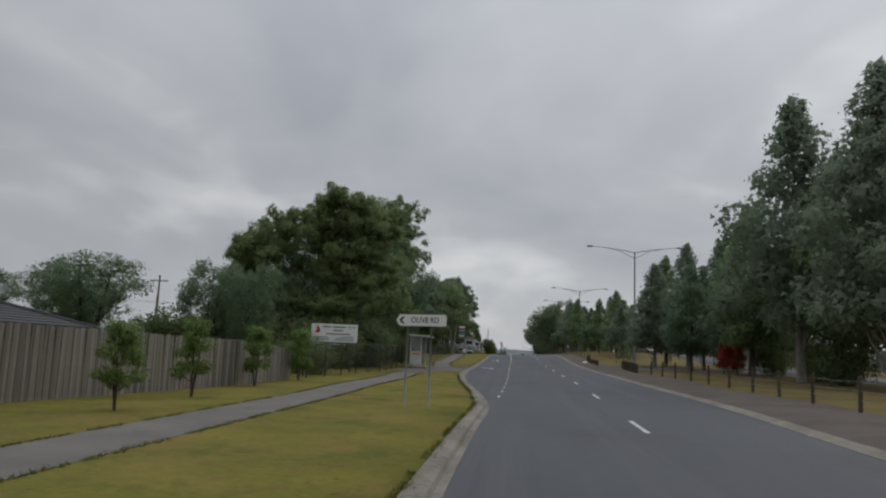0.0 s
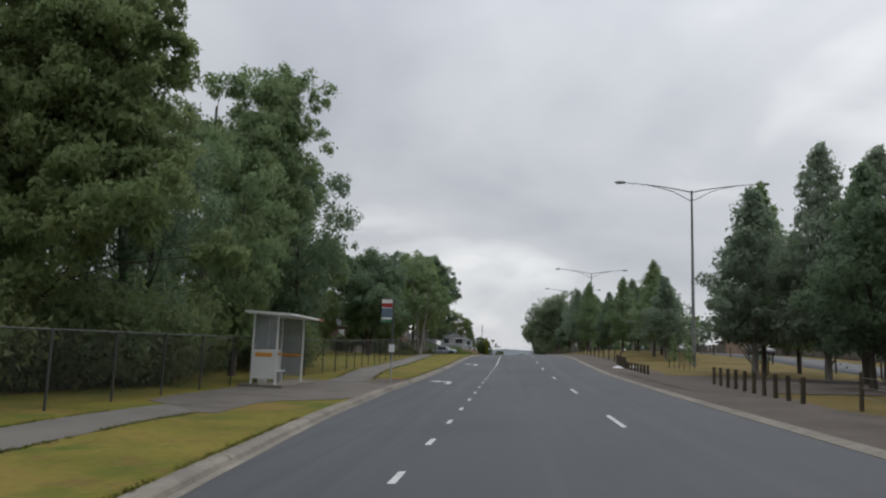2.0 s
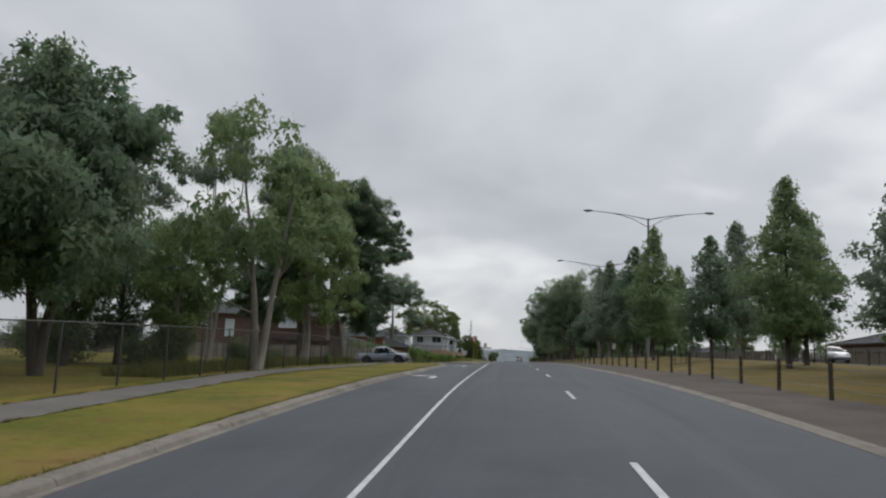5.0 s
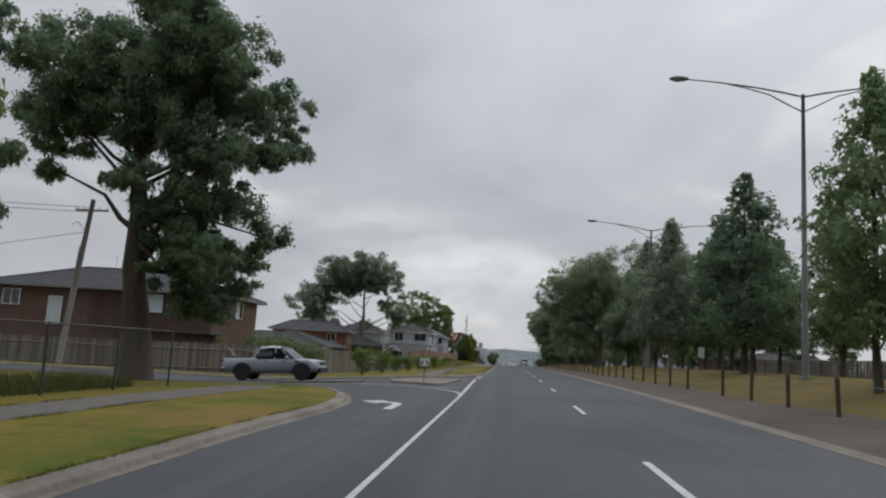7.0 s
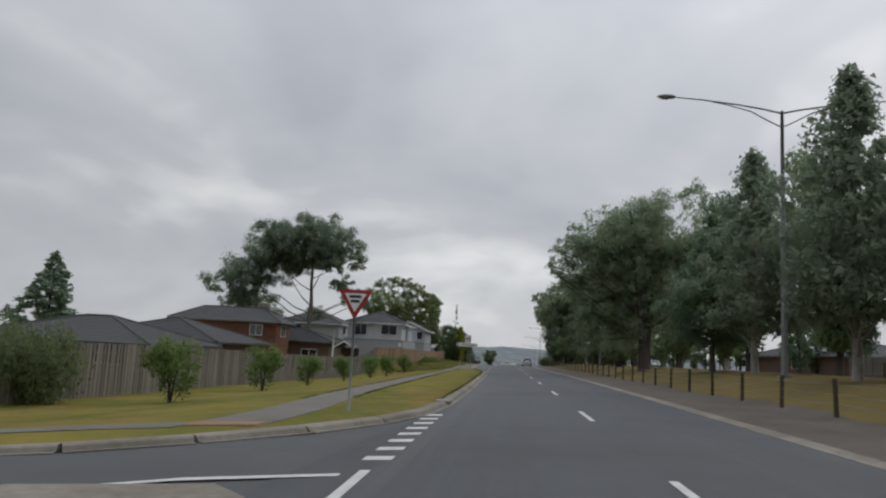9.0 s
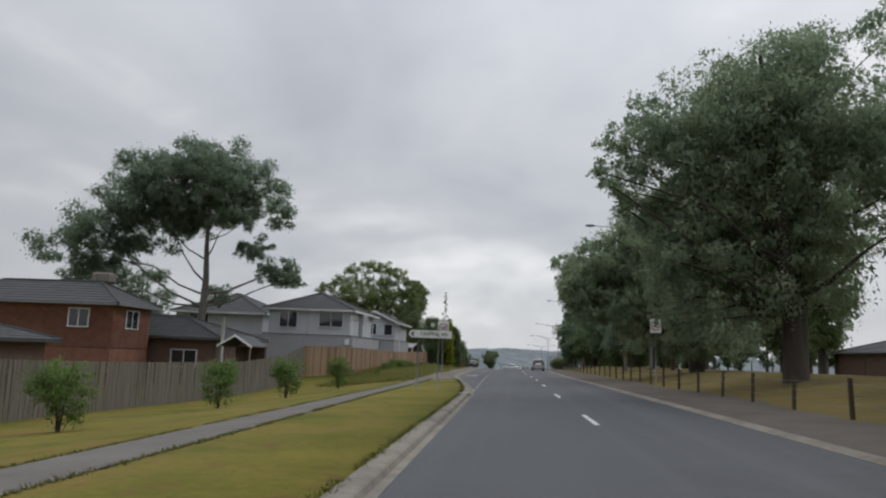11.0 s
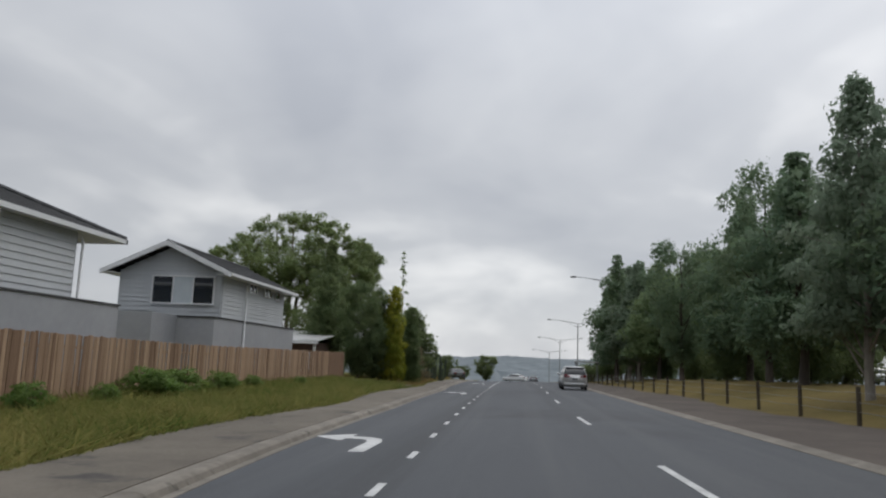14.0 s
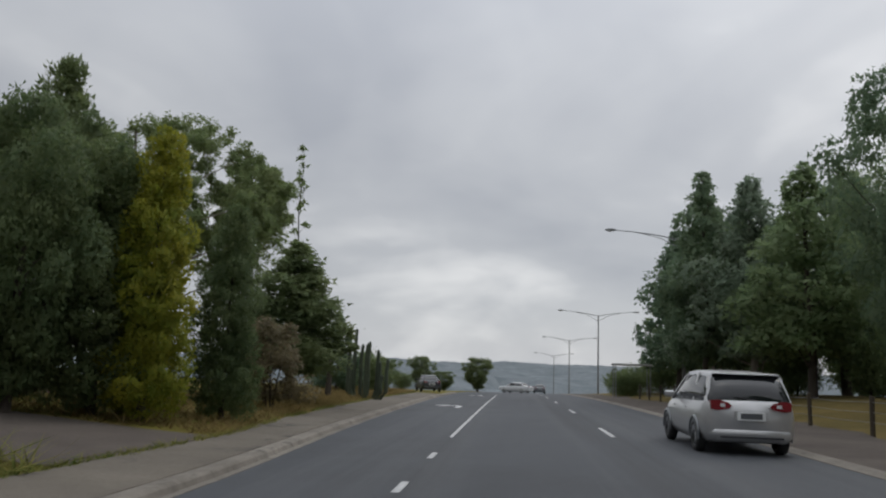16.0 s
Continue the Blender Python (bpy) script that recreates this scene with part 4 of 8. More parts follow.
tree_kind("brown_shrub", "stand", 3.6, 2.6, 44, 170, 0.12, "leaf_brown", "bark", .06, .05, stems=3, droop=.3, seed=48, limbs=20)
tree_kind("fir", "fir", 8, 5, 90, 190, 0.21, "leaf_dark", "bark", .05, .14, droop=.2, seed=43, limbs=0)
tree_kind("spire", "fir", 10, 2.0, 30, 14, 0.30, "leaf_olive", "bark", .05, .07, droop=.3, seed=44, limbs=30)
tree_kind("bush_a", "bush", 2.4, 2.2, 36, 120, 0.12, "leaf_shrub", "bark", .08, .05, stems=3, droop=.2, seed=51, limbs=20, slim=.5)
tree_kind("bush_b", "stand", 3.0, 1.9, 40, 130, 0.12, "leaf_shrub", "bark", .10, .05, stems=2, droop=.25, seed=52, limbs=20, slim=.5)
tree_kind("weed", "bush", 1.0, 1.5, 30, 110, 0.11, "leaf_weed", "bark", .05, .02, stems=4, droop=.1, seed=55, limbs=12)
tree_kind("scrub", "bush", 2.2, 4.6, 50, 160, 0.15, "leaf_hedge", "bark", .05, .05, stems=4, droop=.2, seed=53, limbs=20)
tree_kind("sapling", "cone", 4, 1.6, 22, 68, 0.13, "leaf_gum", "bark", .3, .03, droop=.5, seed=54, limbs=16)

MED = "evergreen trees on the median"
for i, (key, x, y, h, w) in enumerate([
    ("cone_a", 18.4, 38, 17.0, 1.25), ("cone_b", 21, 43, 17, 1.3), ("cone_a", 18.0, 48.5, 18.8, 1.15), ("cone_c", 22, 52, 16, 1.4), ("cone_b", 18, 58, 13.5, 1.2), ("cone_c", 19.5, 63, 14.5, 1.4), ("cone_b", 23, 66, 12, 1.2),
    ("cone_c", 15.8, 67.5, 9.8, 1.1), ("cone_a", 14.7, 78.7, 11.0, 1.3), ("cone_b", 16.9, 84, 12.6, 1.1), ("cone_c", 18.5, 74, 10.5, 1.2), ("cone_b", 20.5, 88, 10, 1.1), ("cone_a", 17.3, 75.5, 12.8, 1.05), ("cone_a", 21.3, 77.8, 13.3, 1.2),
    ("cone_a", 15.1, 105, 7.7, 1.4), ("cone_b", 15.2, 111, 9.9, 1.2), ("cone_c", 17, 116.5, 8.8, 1.3), ("cone_a", 16.8, 121, 9.5, 1.2), ("cone_b", 14.8, 129, 9.5, 1.2), ("cone_c", 17.5, 134, 8.5, 1.2), ("cone_b", 20, 127, 8.5, 1.2),
    ("cone_a", 20, 154.6, 11.5, 1.1), ("cone_b", 13.2, 153.8, 11.2, 1.0), ("cone_c", 14.9, 143, 8.6, 1.1), ("cone_c", 14.8, 173, 12.2, 1.2), ("cone_b", 18.5, 169, 9.5, 1.2), ("cone_c", 17.5, 180, 10.5, 1.3), ("cone_a", 14.9, 194, 13.2, 1.15), ("cone_b", 19.5, 181, 9.5, 1.2),
    ("cone_c", 18, 190, 12, 1.3), ("cone_a", 15.4, 208, 13.6, 1.15), ("tall_b", 18, 203, 12, .85), ("cone_c", 14.6, 214, 11, 1.3), ("tall_a", 18.5, 219, 13.5, .9), ("cone_b", 21, 197, 11, 1.3), ("tall_a", 22, 210, 12, .9),
    ("tall_b", 19, 243, 14, .95), ("tall_a", 22, 258, 13, 1.0), ("tall_b", 18.5, 268, 13, .8), ("tall_c", 20.5, 232, 12, .9),
    ("cone_a", 12.6, 276.5, 12.0, 1.0), ("cone_b", 18.8, 288, 12.3, 1.25), ("tall_a", 16, 297, 13.3, .85), ("cone_c", 17.2, 305, 13.5, 1.4), ("tall_a", 13.8, 311, 11.4, .85), ("cone_b", 14.0, 321.5, 11.6, 1.5),
    ("cone_c", 11.2, 329.3, 14.0, 1.05), ("cone_a", 13.0, 326.5, 12.4, 1.3), ("cone_b", 13.6, 331, 11.5, 1.5), ("tall_b", 16, 316, 11.3, 1.0), ("cone_c", 17.5, 326, 12.0, 1.5), ("cone_a", 13.6, 337, 13.4, 1.25), ("cone_c", 13.2, 346, 13.6, 1.25), ("tall_a", 18, 340, 12.5, .85), ("tall_b", 21, 325, 12.5, .9), ("tall_a", 22, 300, 12.5, .9), ("cone_c", 15.6, 352, 11, 1.3), ("tall_a", 22, 281, 11, .8), ("cone_c", 14.8, 273, 11.5, 1.4), ("tall_a", 14.6, 263, 10, .75), ("cone_c", 15.4, 290, 12.9, 1.4),
]):
    plant(key, x, y, h, "median_tree", "dark upright evergreen with dense drooping foliage on the median", "tree", MED, w)
for key, x, y, h, w in [("far_a", 41, 92, 7, 1.2), ("far_b", 42, 112, 7.5, 1.2), ("far_b", 41, 172, 7, 1.3), ("far_a", 42, 205, 8, 1.3), ("far_b", 41, 222, 9, 1.2), ("far_a", 43, 240, 9, 1.3), ("far_b", 42, 300, 9, 1.3), ("far_a", 41, 320, 9, 1.3), ("far_b", 40, 338, 8, 1.3), ("far_a", 44, 272, 8, 1.3), ("far_b", 40, 60, 8, 1.3), ("far_a", 42, 355, 9, 1.3), ("far_a", 25, 312, 11, 1), ("far_b", 28, 324, 11, 1.1), ("far_a", 24, 338, 11.5, 1), ("far_b", 28, 348, 11, 1.1), ("far_a", 20, 356, 10.5, 1.1), ("far_b", 16.5, 364, 9.5, 1.1), ("far_a", 21, 372, 9, 1.2), ("far_b", 35, 334, 10, 1.2), ("far_a", 34, 310, 9, 1.2), ("far_b", 37, 292, 9, 1.2), ("far_a", 36, 352, 10, 1.2), ("far_a", 38, 262, 8, 1.2), ("far_b", 37, 190, 8, 1.2), ("far_a", 38, 140, 7, 1.2), ("far_a", 34, 364, 9, 1.2), ("far_b", 41, 377, 9, 1.2), ("far_a", 46, 392, 9, 1.2), ("far_b", 49, 362, 9, 1.2), ("far_a", 51, 340, 9, 1.2), ("far_b", 30, 374, 8, 1.2), ("far_a", 27, 361, 9, 1.2)]:
    plant(key, x, y, h, "garden_tree", "rounded garden tree beyond the far carriageway", "tree", "garden trees beyond the road", w)

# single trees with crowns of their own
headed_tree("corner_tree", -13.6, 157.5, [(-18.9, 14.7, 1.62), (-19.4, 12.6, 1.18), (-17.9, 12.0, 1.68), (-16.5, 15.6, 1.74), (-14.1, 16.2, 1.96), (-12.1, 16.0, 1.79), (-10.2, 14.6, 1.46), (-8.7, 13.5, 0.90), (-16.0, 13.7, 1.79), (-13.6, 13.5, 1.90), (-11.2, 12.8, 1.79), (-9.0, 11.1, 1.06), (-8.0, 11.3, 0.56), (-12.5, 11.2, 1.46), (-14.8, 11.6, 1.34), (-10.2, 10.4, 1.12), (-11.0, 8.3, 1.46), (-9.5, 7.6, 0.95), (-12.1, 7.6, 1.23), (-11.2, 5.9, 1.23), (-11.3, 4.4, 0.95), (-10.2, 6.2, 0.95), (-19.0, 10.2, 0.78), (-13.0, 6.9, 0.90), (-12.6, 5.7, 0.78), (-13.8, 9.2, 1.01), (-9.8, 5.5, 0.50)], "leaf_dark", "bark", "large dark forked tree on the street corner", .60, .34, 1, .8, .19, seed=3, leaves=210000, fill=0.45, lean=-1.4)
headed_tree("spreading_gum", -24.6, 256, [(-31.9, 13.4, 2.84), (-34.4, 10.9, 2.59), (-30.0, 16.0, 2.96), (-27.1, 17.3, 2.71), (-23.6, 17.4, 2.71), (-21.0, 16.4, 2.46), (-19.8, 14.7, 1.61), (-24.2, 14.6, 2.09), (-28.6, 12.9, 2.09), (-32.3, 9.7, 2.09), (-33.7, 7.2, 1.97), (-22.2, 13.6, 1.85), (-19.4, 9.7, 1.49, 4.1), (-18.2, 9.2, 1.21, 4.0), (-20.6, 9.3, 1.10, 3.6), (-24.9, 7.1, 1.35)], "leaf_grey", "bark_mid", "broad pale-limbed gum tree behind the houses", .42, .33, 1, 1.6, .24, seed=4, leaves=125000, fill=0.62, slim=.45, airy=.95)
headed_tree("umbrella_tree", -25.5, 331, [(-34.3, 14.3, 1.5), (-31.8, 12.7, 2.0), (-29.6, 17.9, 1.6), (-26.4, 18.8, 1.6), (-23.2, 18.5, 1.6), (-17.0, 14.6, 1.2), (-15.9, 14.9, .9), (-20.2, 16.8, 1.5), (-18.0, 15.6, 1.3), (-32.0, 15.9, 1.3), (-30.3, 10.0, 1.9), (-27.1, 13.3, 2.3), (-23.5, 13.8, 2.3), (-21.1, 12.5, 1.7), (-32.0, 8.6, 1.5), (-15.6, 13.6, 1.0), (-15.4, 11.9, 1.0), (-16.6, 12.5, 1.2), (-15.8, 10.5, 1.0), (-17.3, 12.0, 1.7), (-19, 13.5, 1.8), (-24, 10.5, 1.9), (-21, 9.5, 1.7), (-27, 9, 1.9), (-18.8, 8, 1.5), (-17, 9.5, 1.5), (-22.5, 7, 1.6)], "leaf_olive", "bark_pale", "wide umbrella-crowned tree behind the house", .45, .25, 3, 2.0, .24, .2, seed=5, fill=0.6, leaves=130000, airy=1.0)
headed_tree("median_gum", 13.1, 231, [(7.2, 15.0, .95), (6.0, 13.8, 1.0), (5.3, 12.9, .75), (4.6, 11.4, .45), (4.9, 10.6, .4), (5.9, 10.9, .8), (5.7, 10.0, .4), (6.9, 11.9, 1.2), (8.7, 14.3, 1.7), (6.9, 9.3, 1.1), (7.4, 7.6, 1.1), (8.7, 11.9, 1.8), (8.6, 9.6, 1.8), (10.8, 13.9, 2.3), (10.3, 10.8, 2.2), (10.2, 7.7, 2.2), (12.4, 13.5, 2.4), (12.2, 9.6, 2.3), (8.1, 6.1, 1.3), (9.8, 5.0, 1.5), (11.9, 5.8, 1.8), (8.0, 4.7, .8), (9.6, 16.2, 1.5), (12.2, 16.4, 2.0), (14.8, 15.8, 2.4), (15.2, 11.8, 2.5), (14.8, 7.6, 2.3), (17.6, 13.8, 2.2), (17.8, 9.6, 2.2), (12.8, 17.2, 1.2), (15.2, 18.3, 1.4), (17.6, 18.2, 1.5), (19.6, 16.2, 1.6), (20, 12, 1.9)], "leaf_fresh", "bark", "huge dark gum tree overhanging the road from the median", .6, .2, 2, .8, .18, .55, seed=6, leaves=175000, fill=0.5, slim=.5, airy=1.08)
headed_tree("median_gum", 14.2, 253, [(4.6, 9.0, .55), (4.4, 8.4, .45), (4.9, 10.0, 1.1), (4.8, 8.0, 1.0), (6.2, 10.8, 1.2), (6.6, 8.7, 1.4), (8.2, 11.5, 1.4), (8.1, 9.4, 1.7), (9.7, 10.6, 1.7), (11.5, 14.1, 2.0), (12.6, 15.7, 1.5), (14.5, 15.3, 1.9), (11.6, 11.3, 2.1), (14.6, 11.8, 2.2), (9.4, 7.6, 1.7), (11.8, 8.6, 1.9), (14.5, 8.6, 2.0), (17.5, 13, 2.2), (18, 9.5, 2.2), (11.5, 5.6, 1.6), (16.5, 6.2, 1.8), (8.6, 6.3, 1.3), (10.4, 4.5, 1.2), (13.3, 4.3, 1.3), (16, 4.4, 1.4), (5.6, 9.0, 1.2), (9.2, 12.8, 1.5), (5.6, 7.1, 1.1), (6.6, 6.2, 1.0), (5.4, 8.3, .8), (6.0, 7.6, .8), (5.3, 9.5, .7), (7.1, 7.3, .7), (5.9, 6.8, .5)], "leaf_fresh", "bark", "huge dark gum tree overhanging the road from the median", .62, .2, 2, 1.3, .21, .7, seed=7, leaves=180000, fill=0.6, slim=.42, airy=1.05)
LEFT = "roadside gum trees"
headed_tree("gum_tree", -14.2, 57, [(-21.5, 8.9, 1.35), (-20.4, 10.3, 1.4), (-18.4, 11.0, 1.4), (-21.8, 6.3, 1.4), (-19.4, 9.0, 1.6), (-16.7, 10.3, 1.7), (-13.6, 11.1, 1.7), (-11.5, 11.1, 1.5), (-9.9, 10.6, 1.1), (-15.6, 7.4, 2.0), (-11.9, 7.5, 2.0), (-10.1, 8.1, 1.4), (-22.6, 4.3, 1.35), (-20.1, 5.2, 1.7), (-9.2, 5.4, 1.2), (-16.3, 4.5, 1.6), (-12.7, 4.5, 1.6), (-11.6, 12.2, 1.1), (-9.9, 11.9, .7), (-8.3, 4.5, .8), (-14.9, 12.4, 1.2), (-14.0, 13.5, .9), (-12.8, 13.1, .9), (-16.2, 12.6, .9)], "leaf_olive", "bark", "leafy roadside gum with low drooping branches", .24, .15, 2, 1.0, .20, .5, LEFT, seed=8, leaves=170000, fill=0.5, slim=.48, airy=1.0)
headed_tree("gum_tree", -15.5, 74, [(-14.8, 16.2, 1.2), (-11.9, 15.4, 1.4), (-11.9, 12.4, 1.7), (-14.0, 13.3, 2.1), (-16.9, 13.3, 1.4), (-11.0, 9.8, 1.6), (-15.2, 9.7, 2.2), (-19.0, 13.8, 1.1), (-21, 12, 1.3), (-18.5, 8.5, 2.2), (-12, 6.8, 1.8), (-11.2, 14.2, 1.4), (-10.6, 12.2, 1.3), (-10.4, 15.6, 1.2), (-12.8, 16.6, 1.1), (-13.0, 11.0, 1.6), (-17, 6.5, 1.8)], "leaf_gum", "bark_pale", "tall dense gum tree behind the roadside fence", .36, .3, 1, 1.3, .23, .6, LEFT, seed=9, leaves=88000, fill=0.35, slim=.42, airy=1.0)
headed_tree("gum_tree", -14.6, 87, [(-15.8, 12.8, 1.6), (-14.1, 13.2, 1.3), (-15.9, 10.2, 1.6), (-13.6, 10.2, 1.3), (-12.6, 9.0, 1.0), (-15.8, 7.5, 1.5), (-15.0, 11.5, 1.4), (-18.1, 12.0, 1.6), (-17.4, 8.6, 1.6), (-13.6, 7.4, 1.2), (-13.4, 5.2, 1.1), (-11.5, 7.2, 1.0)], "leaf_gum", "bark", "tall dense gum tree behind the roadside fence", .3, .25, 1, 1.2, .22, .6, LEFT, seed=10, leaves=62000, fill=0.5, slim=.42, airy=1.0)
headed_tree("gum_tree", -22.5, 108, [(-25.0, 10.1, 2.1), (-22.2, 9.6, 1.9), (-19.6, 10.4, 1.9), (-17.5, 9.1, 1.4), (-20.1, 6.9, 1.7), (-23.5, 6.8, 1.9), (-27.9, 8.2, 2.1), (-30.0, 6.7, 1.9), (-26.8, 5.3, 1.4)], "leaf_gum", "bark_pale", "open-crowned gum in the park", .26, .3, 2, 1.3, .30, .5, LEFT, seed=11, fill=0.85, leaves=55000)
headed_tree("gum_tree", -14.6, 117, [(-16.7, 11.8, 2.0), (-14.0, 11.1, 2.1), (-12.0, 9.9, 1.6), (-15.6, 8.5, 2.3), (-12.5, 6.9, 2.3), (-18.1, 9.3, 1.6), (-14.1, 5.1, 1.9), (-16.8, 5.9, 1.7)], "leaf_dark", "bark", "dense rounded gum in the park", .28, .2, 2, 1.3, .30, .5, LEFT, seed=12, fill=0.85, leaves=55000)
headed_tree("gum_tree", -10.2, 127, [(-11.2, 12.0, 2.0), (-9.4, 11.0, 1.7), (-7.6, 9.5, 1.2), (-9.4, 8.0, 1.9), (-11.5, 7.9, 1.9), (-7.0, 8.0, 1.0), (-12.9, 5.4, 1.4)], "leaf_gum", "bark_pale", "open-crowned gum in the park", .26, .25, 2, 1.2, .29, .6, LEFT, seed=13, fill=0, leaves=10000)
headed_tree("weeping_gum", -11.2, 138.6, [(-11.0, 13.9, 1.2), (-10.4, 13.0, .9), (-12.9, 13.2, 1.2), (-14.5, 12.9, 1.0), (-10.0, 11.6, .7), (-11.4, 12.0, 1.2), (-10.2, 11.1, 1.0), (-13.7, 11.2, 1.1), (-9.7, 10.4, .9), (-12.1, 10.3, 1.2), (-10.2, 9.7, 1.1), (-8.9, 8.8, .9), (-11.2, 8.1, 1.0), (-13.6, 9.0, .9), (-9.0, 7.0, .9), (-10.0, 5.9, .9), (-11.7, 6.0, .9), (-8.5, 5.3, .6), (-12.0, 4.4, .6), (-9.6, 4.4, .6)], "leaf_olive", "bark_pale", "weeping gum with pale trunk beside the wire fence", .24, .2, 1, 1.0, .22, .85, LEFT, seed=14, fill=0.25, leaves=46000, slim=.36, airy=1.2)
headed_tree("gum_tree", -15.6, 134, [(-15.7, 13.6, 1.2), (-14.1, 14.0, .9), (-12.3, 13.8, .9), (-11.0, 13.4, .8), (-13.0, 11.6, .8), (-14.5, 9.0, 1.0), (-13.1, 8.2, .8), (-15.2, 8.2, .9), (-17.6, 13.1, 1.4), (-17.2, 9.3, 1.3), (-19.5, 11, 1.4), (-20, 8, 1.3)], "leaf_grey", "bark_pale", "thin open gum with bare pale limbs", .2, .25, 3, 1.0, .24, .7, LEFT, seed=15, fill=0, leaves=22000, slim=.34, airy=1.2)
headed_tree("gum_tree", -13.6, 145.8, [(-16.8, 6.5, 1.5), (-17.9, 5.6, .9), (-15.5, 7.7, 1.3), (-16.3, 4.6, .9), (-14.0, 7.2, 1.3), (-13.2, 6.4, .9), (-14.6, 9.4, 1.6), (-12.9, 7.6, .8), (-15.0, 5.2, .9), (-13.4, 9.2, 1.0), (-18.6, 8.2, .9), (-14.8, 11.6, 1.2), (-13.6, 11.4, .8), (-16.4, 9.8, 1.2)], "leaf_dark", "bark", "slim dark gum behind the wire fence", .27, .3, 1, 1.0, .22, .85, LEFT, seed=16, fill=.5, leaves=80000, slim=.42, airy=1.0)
for key, x, y, h, w in [
    ("tall_a", -16.5, 57, 9.0, .9), ("tall_b", -19, 61, 10.5, 1.0), ("gum_dark", -13.5, 63, 9.5, .9), ("tall_b", -11.6, 69, 11.5, .8), ("tall_a", -11.8, 79, 12.5, .8),
    ("tall_b", -23, 72, 9.5, 1), ("tall_c", -19, 95, 12, .9), ("tall_c", -24, 121, 10, .9), ("gum_b", -29, 128, 10, .9), ("tall_b", -20, 101, 10.5, .8),
    ("gum_dark", -17.5, 79, 9.5, .8), ("gum_dark", -16.5, 45, 6.6, .75), ("gum_dark", -19.8, 47, 7.0, .8), ("gum_a", -27, 145, 9, .8), ("tall_b", -18, 124, 11.5, .8), ("tall_a", -30, 95, 10, 1),
    ("tall_b", -21.2, 122, 12, .9), ("tall_c", -19.2, 114, 7.0, 1.1), ("tall_b", -24.5, 115, 8.5, 1.1), ("tall_a", -17.2, 127, 7.0, 1.2), ("tall_c", -13.2, 124.5, 6.5, 1.2), ("tall_b", -15.6, 129.5, 8.0, 1.0),
]:
    plant(key, x, y, h, "gum_tree", "tall dense gum tree behind the roadside fence", "tree", LEFT, w)
plant("tall_a", -33, 262, 9, "backyard_tree", "dark backyard tree beside the pale gum", "tree", "", 1.0)
plant("hedge", -10.3, 299.4, 7.0, "hedge_tree", "dense dark evergreen beside the paling fence", "tree", "", .78, sink=.4)
plant("cypress_dark", -14.2, 306, 10.6, "hedge_tree", "tall dark pointed conifer behind the hedge", "tree", "", .85)
plant("cypress_green", -13.4, 302.6, 7.4, "hedge_tree", "dark green cypress in the hedge row", "tree", "", 1.05)
plant("cypress_green", -9.4, 301.0, 6.3, "hedge_tree", "dark green cypress in the hedge row", "tree", "", 1.0)
plant("cypress", -8.15, 300.9, 6.75, "golden_cypress", "tall golden-yellow cypress column", "tree", "", .80)
plant("cypress_green", -7.3, 303.4, 5.6, "hedge_tree", "dark green cypress in the hedge row", "tree", "", .75)
plant("spire", -10.4, 319, 11.9, "bare_spire", "thin half-bare upright tree top", "tree", "", 1.0)
plant("cone_dark", -8.6, 313.2, 6.4, "dark_conifer", "dark pointed conifer by the footpath", "tree", "", 1.9)
plant("brown_shrub", -7.7, 308.4, 3.6, "roadside_shrub", "brownish shrub beside the footpath", "shrub", "", 1.15, sink=.6)
plant("fir", -10.2, 328, 4.6, "dark_conifer", "dark pointed conifer by the footpath", "tree", "", 1.3)
plant("scrub", -9.5, 334, 2.6, "roadside_shrub", "brownish shrub beside the footpath", "shrub", "", .7)
plant("fir", -32.3, 214, 8.4, "backyard_pine", "layered dark pine behind the tiled roofs", "tree", "", 1.5)
for x, y, h, w in [(-27, 45, 6.2, 1.0), (-31, 49, 5.6, 1.2), (-34, 44, 5.2, 1.0)]:
    plant("gum_dark", x, y, h * 1.12, "backyard_tree", "rounded dark tree behind the fence", "tree", "backyard trees", 1.3)
plant("tall_a", -30, 75, 4.8, "backyard_tree", "rounded dark tree behind the fence", "tree", "backyard trees", 1.4)

for key, x, y, h in [("bush_b", -9.2, 16.8, 2.2), ("bush_b", -9.8, 22.3, 2.5), ("bush_b", -10.3, 29.4, 2.5), ("bush_b", -10.4, 35.9, 2.6), ("bush_b", -11.2, 39.4, 2.3), ("scrub", -12, 43, 2.2)]:
    plant(key, x, y, h, "young_tree", "small leafy young street tree on the grass", "young tree", "young street trees")
for x, y, h in [(-10.5, 188.1, 2.3), (-10.6, 198.1, 2.2), (-10.5, 205.8, 1.8), (-10.6, 215.7, 1.85), (-10.6, 226.1, 1.95), (-10.85, 235.7, 2.1), (-10.7, 246.7, 2.1)]:
    plant("bush_a", x, y, h * 1.1, "round_shrub", "rounded green shrub on the grass strip", "shrub", "rounded shrubs")

# ---- street furniture ----
def text_mesh(words, size, material, bold=0.0):
    """Flat lettering, centred on its origin, facing -y, upright along z."""
    cu = bpy.data.curves.new("lettering", "FONT")
    cu.body, cu.size, cu.align_x, cu.align_y, cu.offset = words, size, "CENTER", "CENTER", bold
    ob = bpy.data.objects.new("lettering", cu)
    scene.collection.objects.link(ob)
    me = bpy.data.meshes.new_from_object(ob.evaluated_get(bpy.context.evaluated_depsgraph_get()))
    bpy.data.objects.remove(ob)
    me.transform(pose(0, 0, 0, 90, 0, 0))
    me.materials.clear()
    me.materials.append(material)
    me.name = "lettering"
    return me


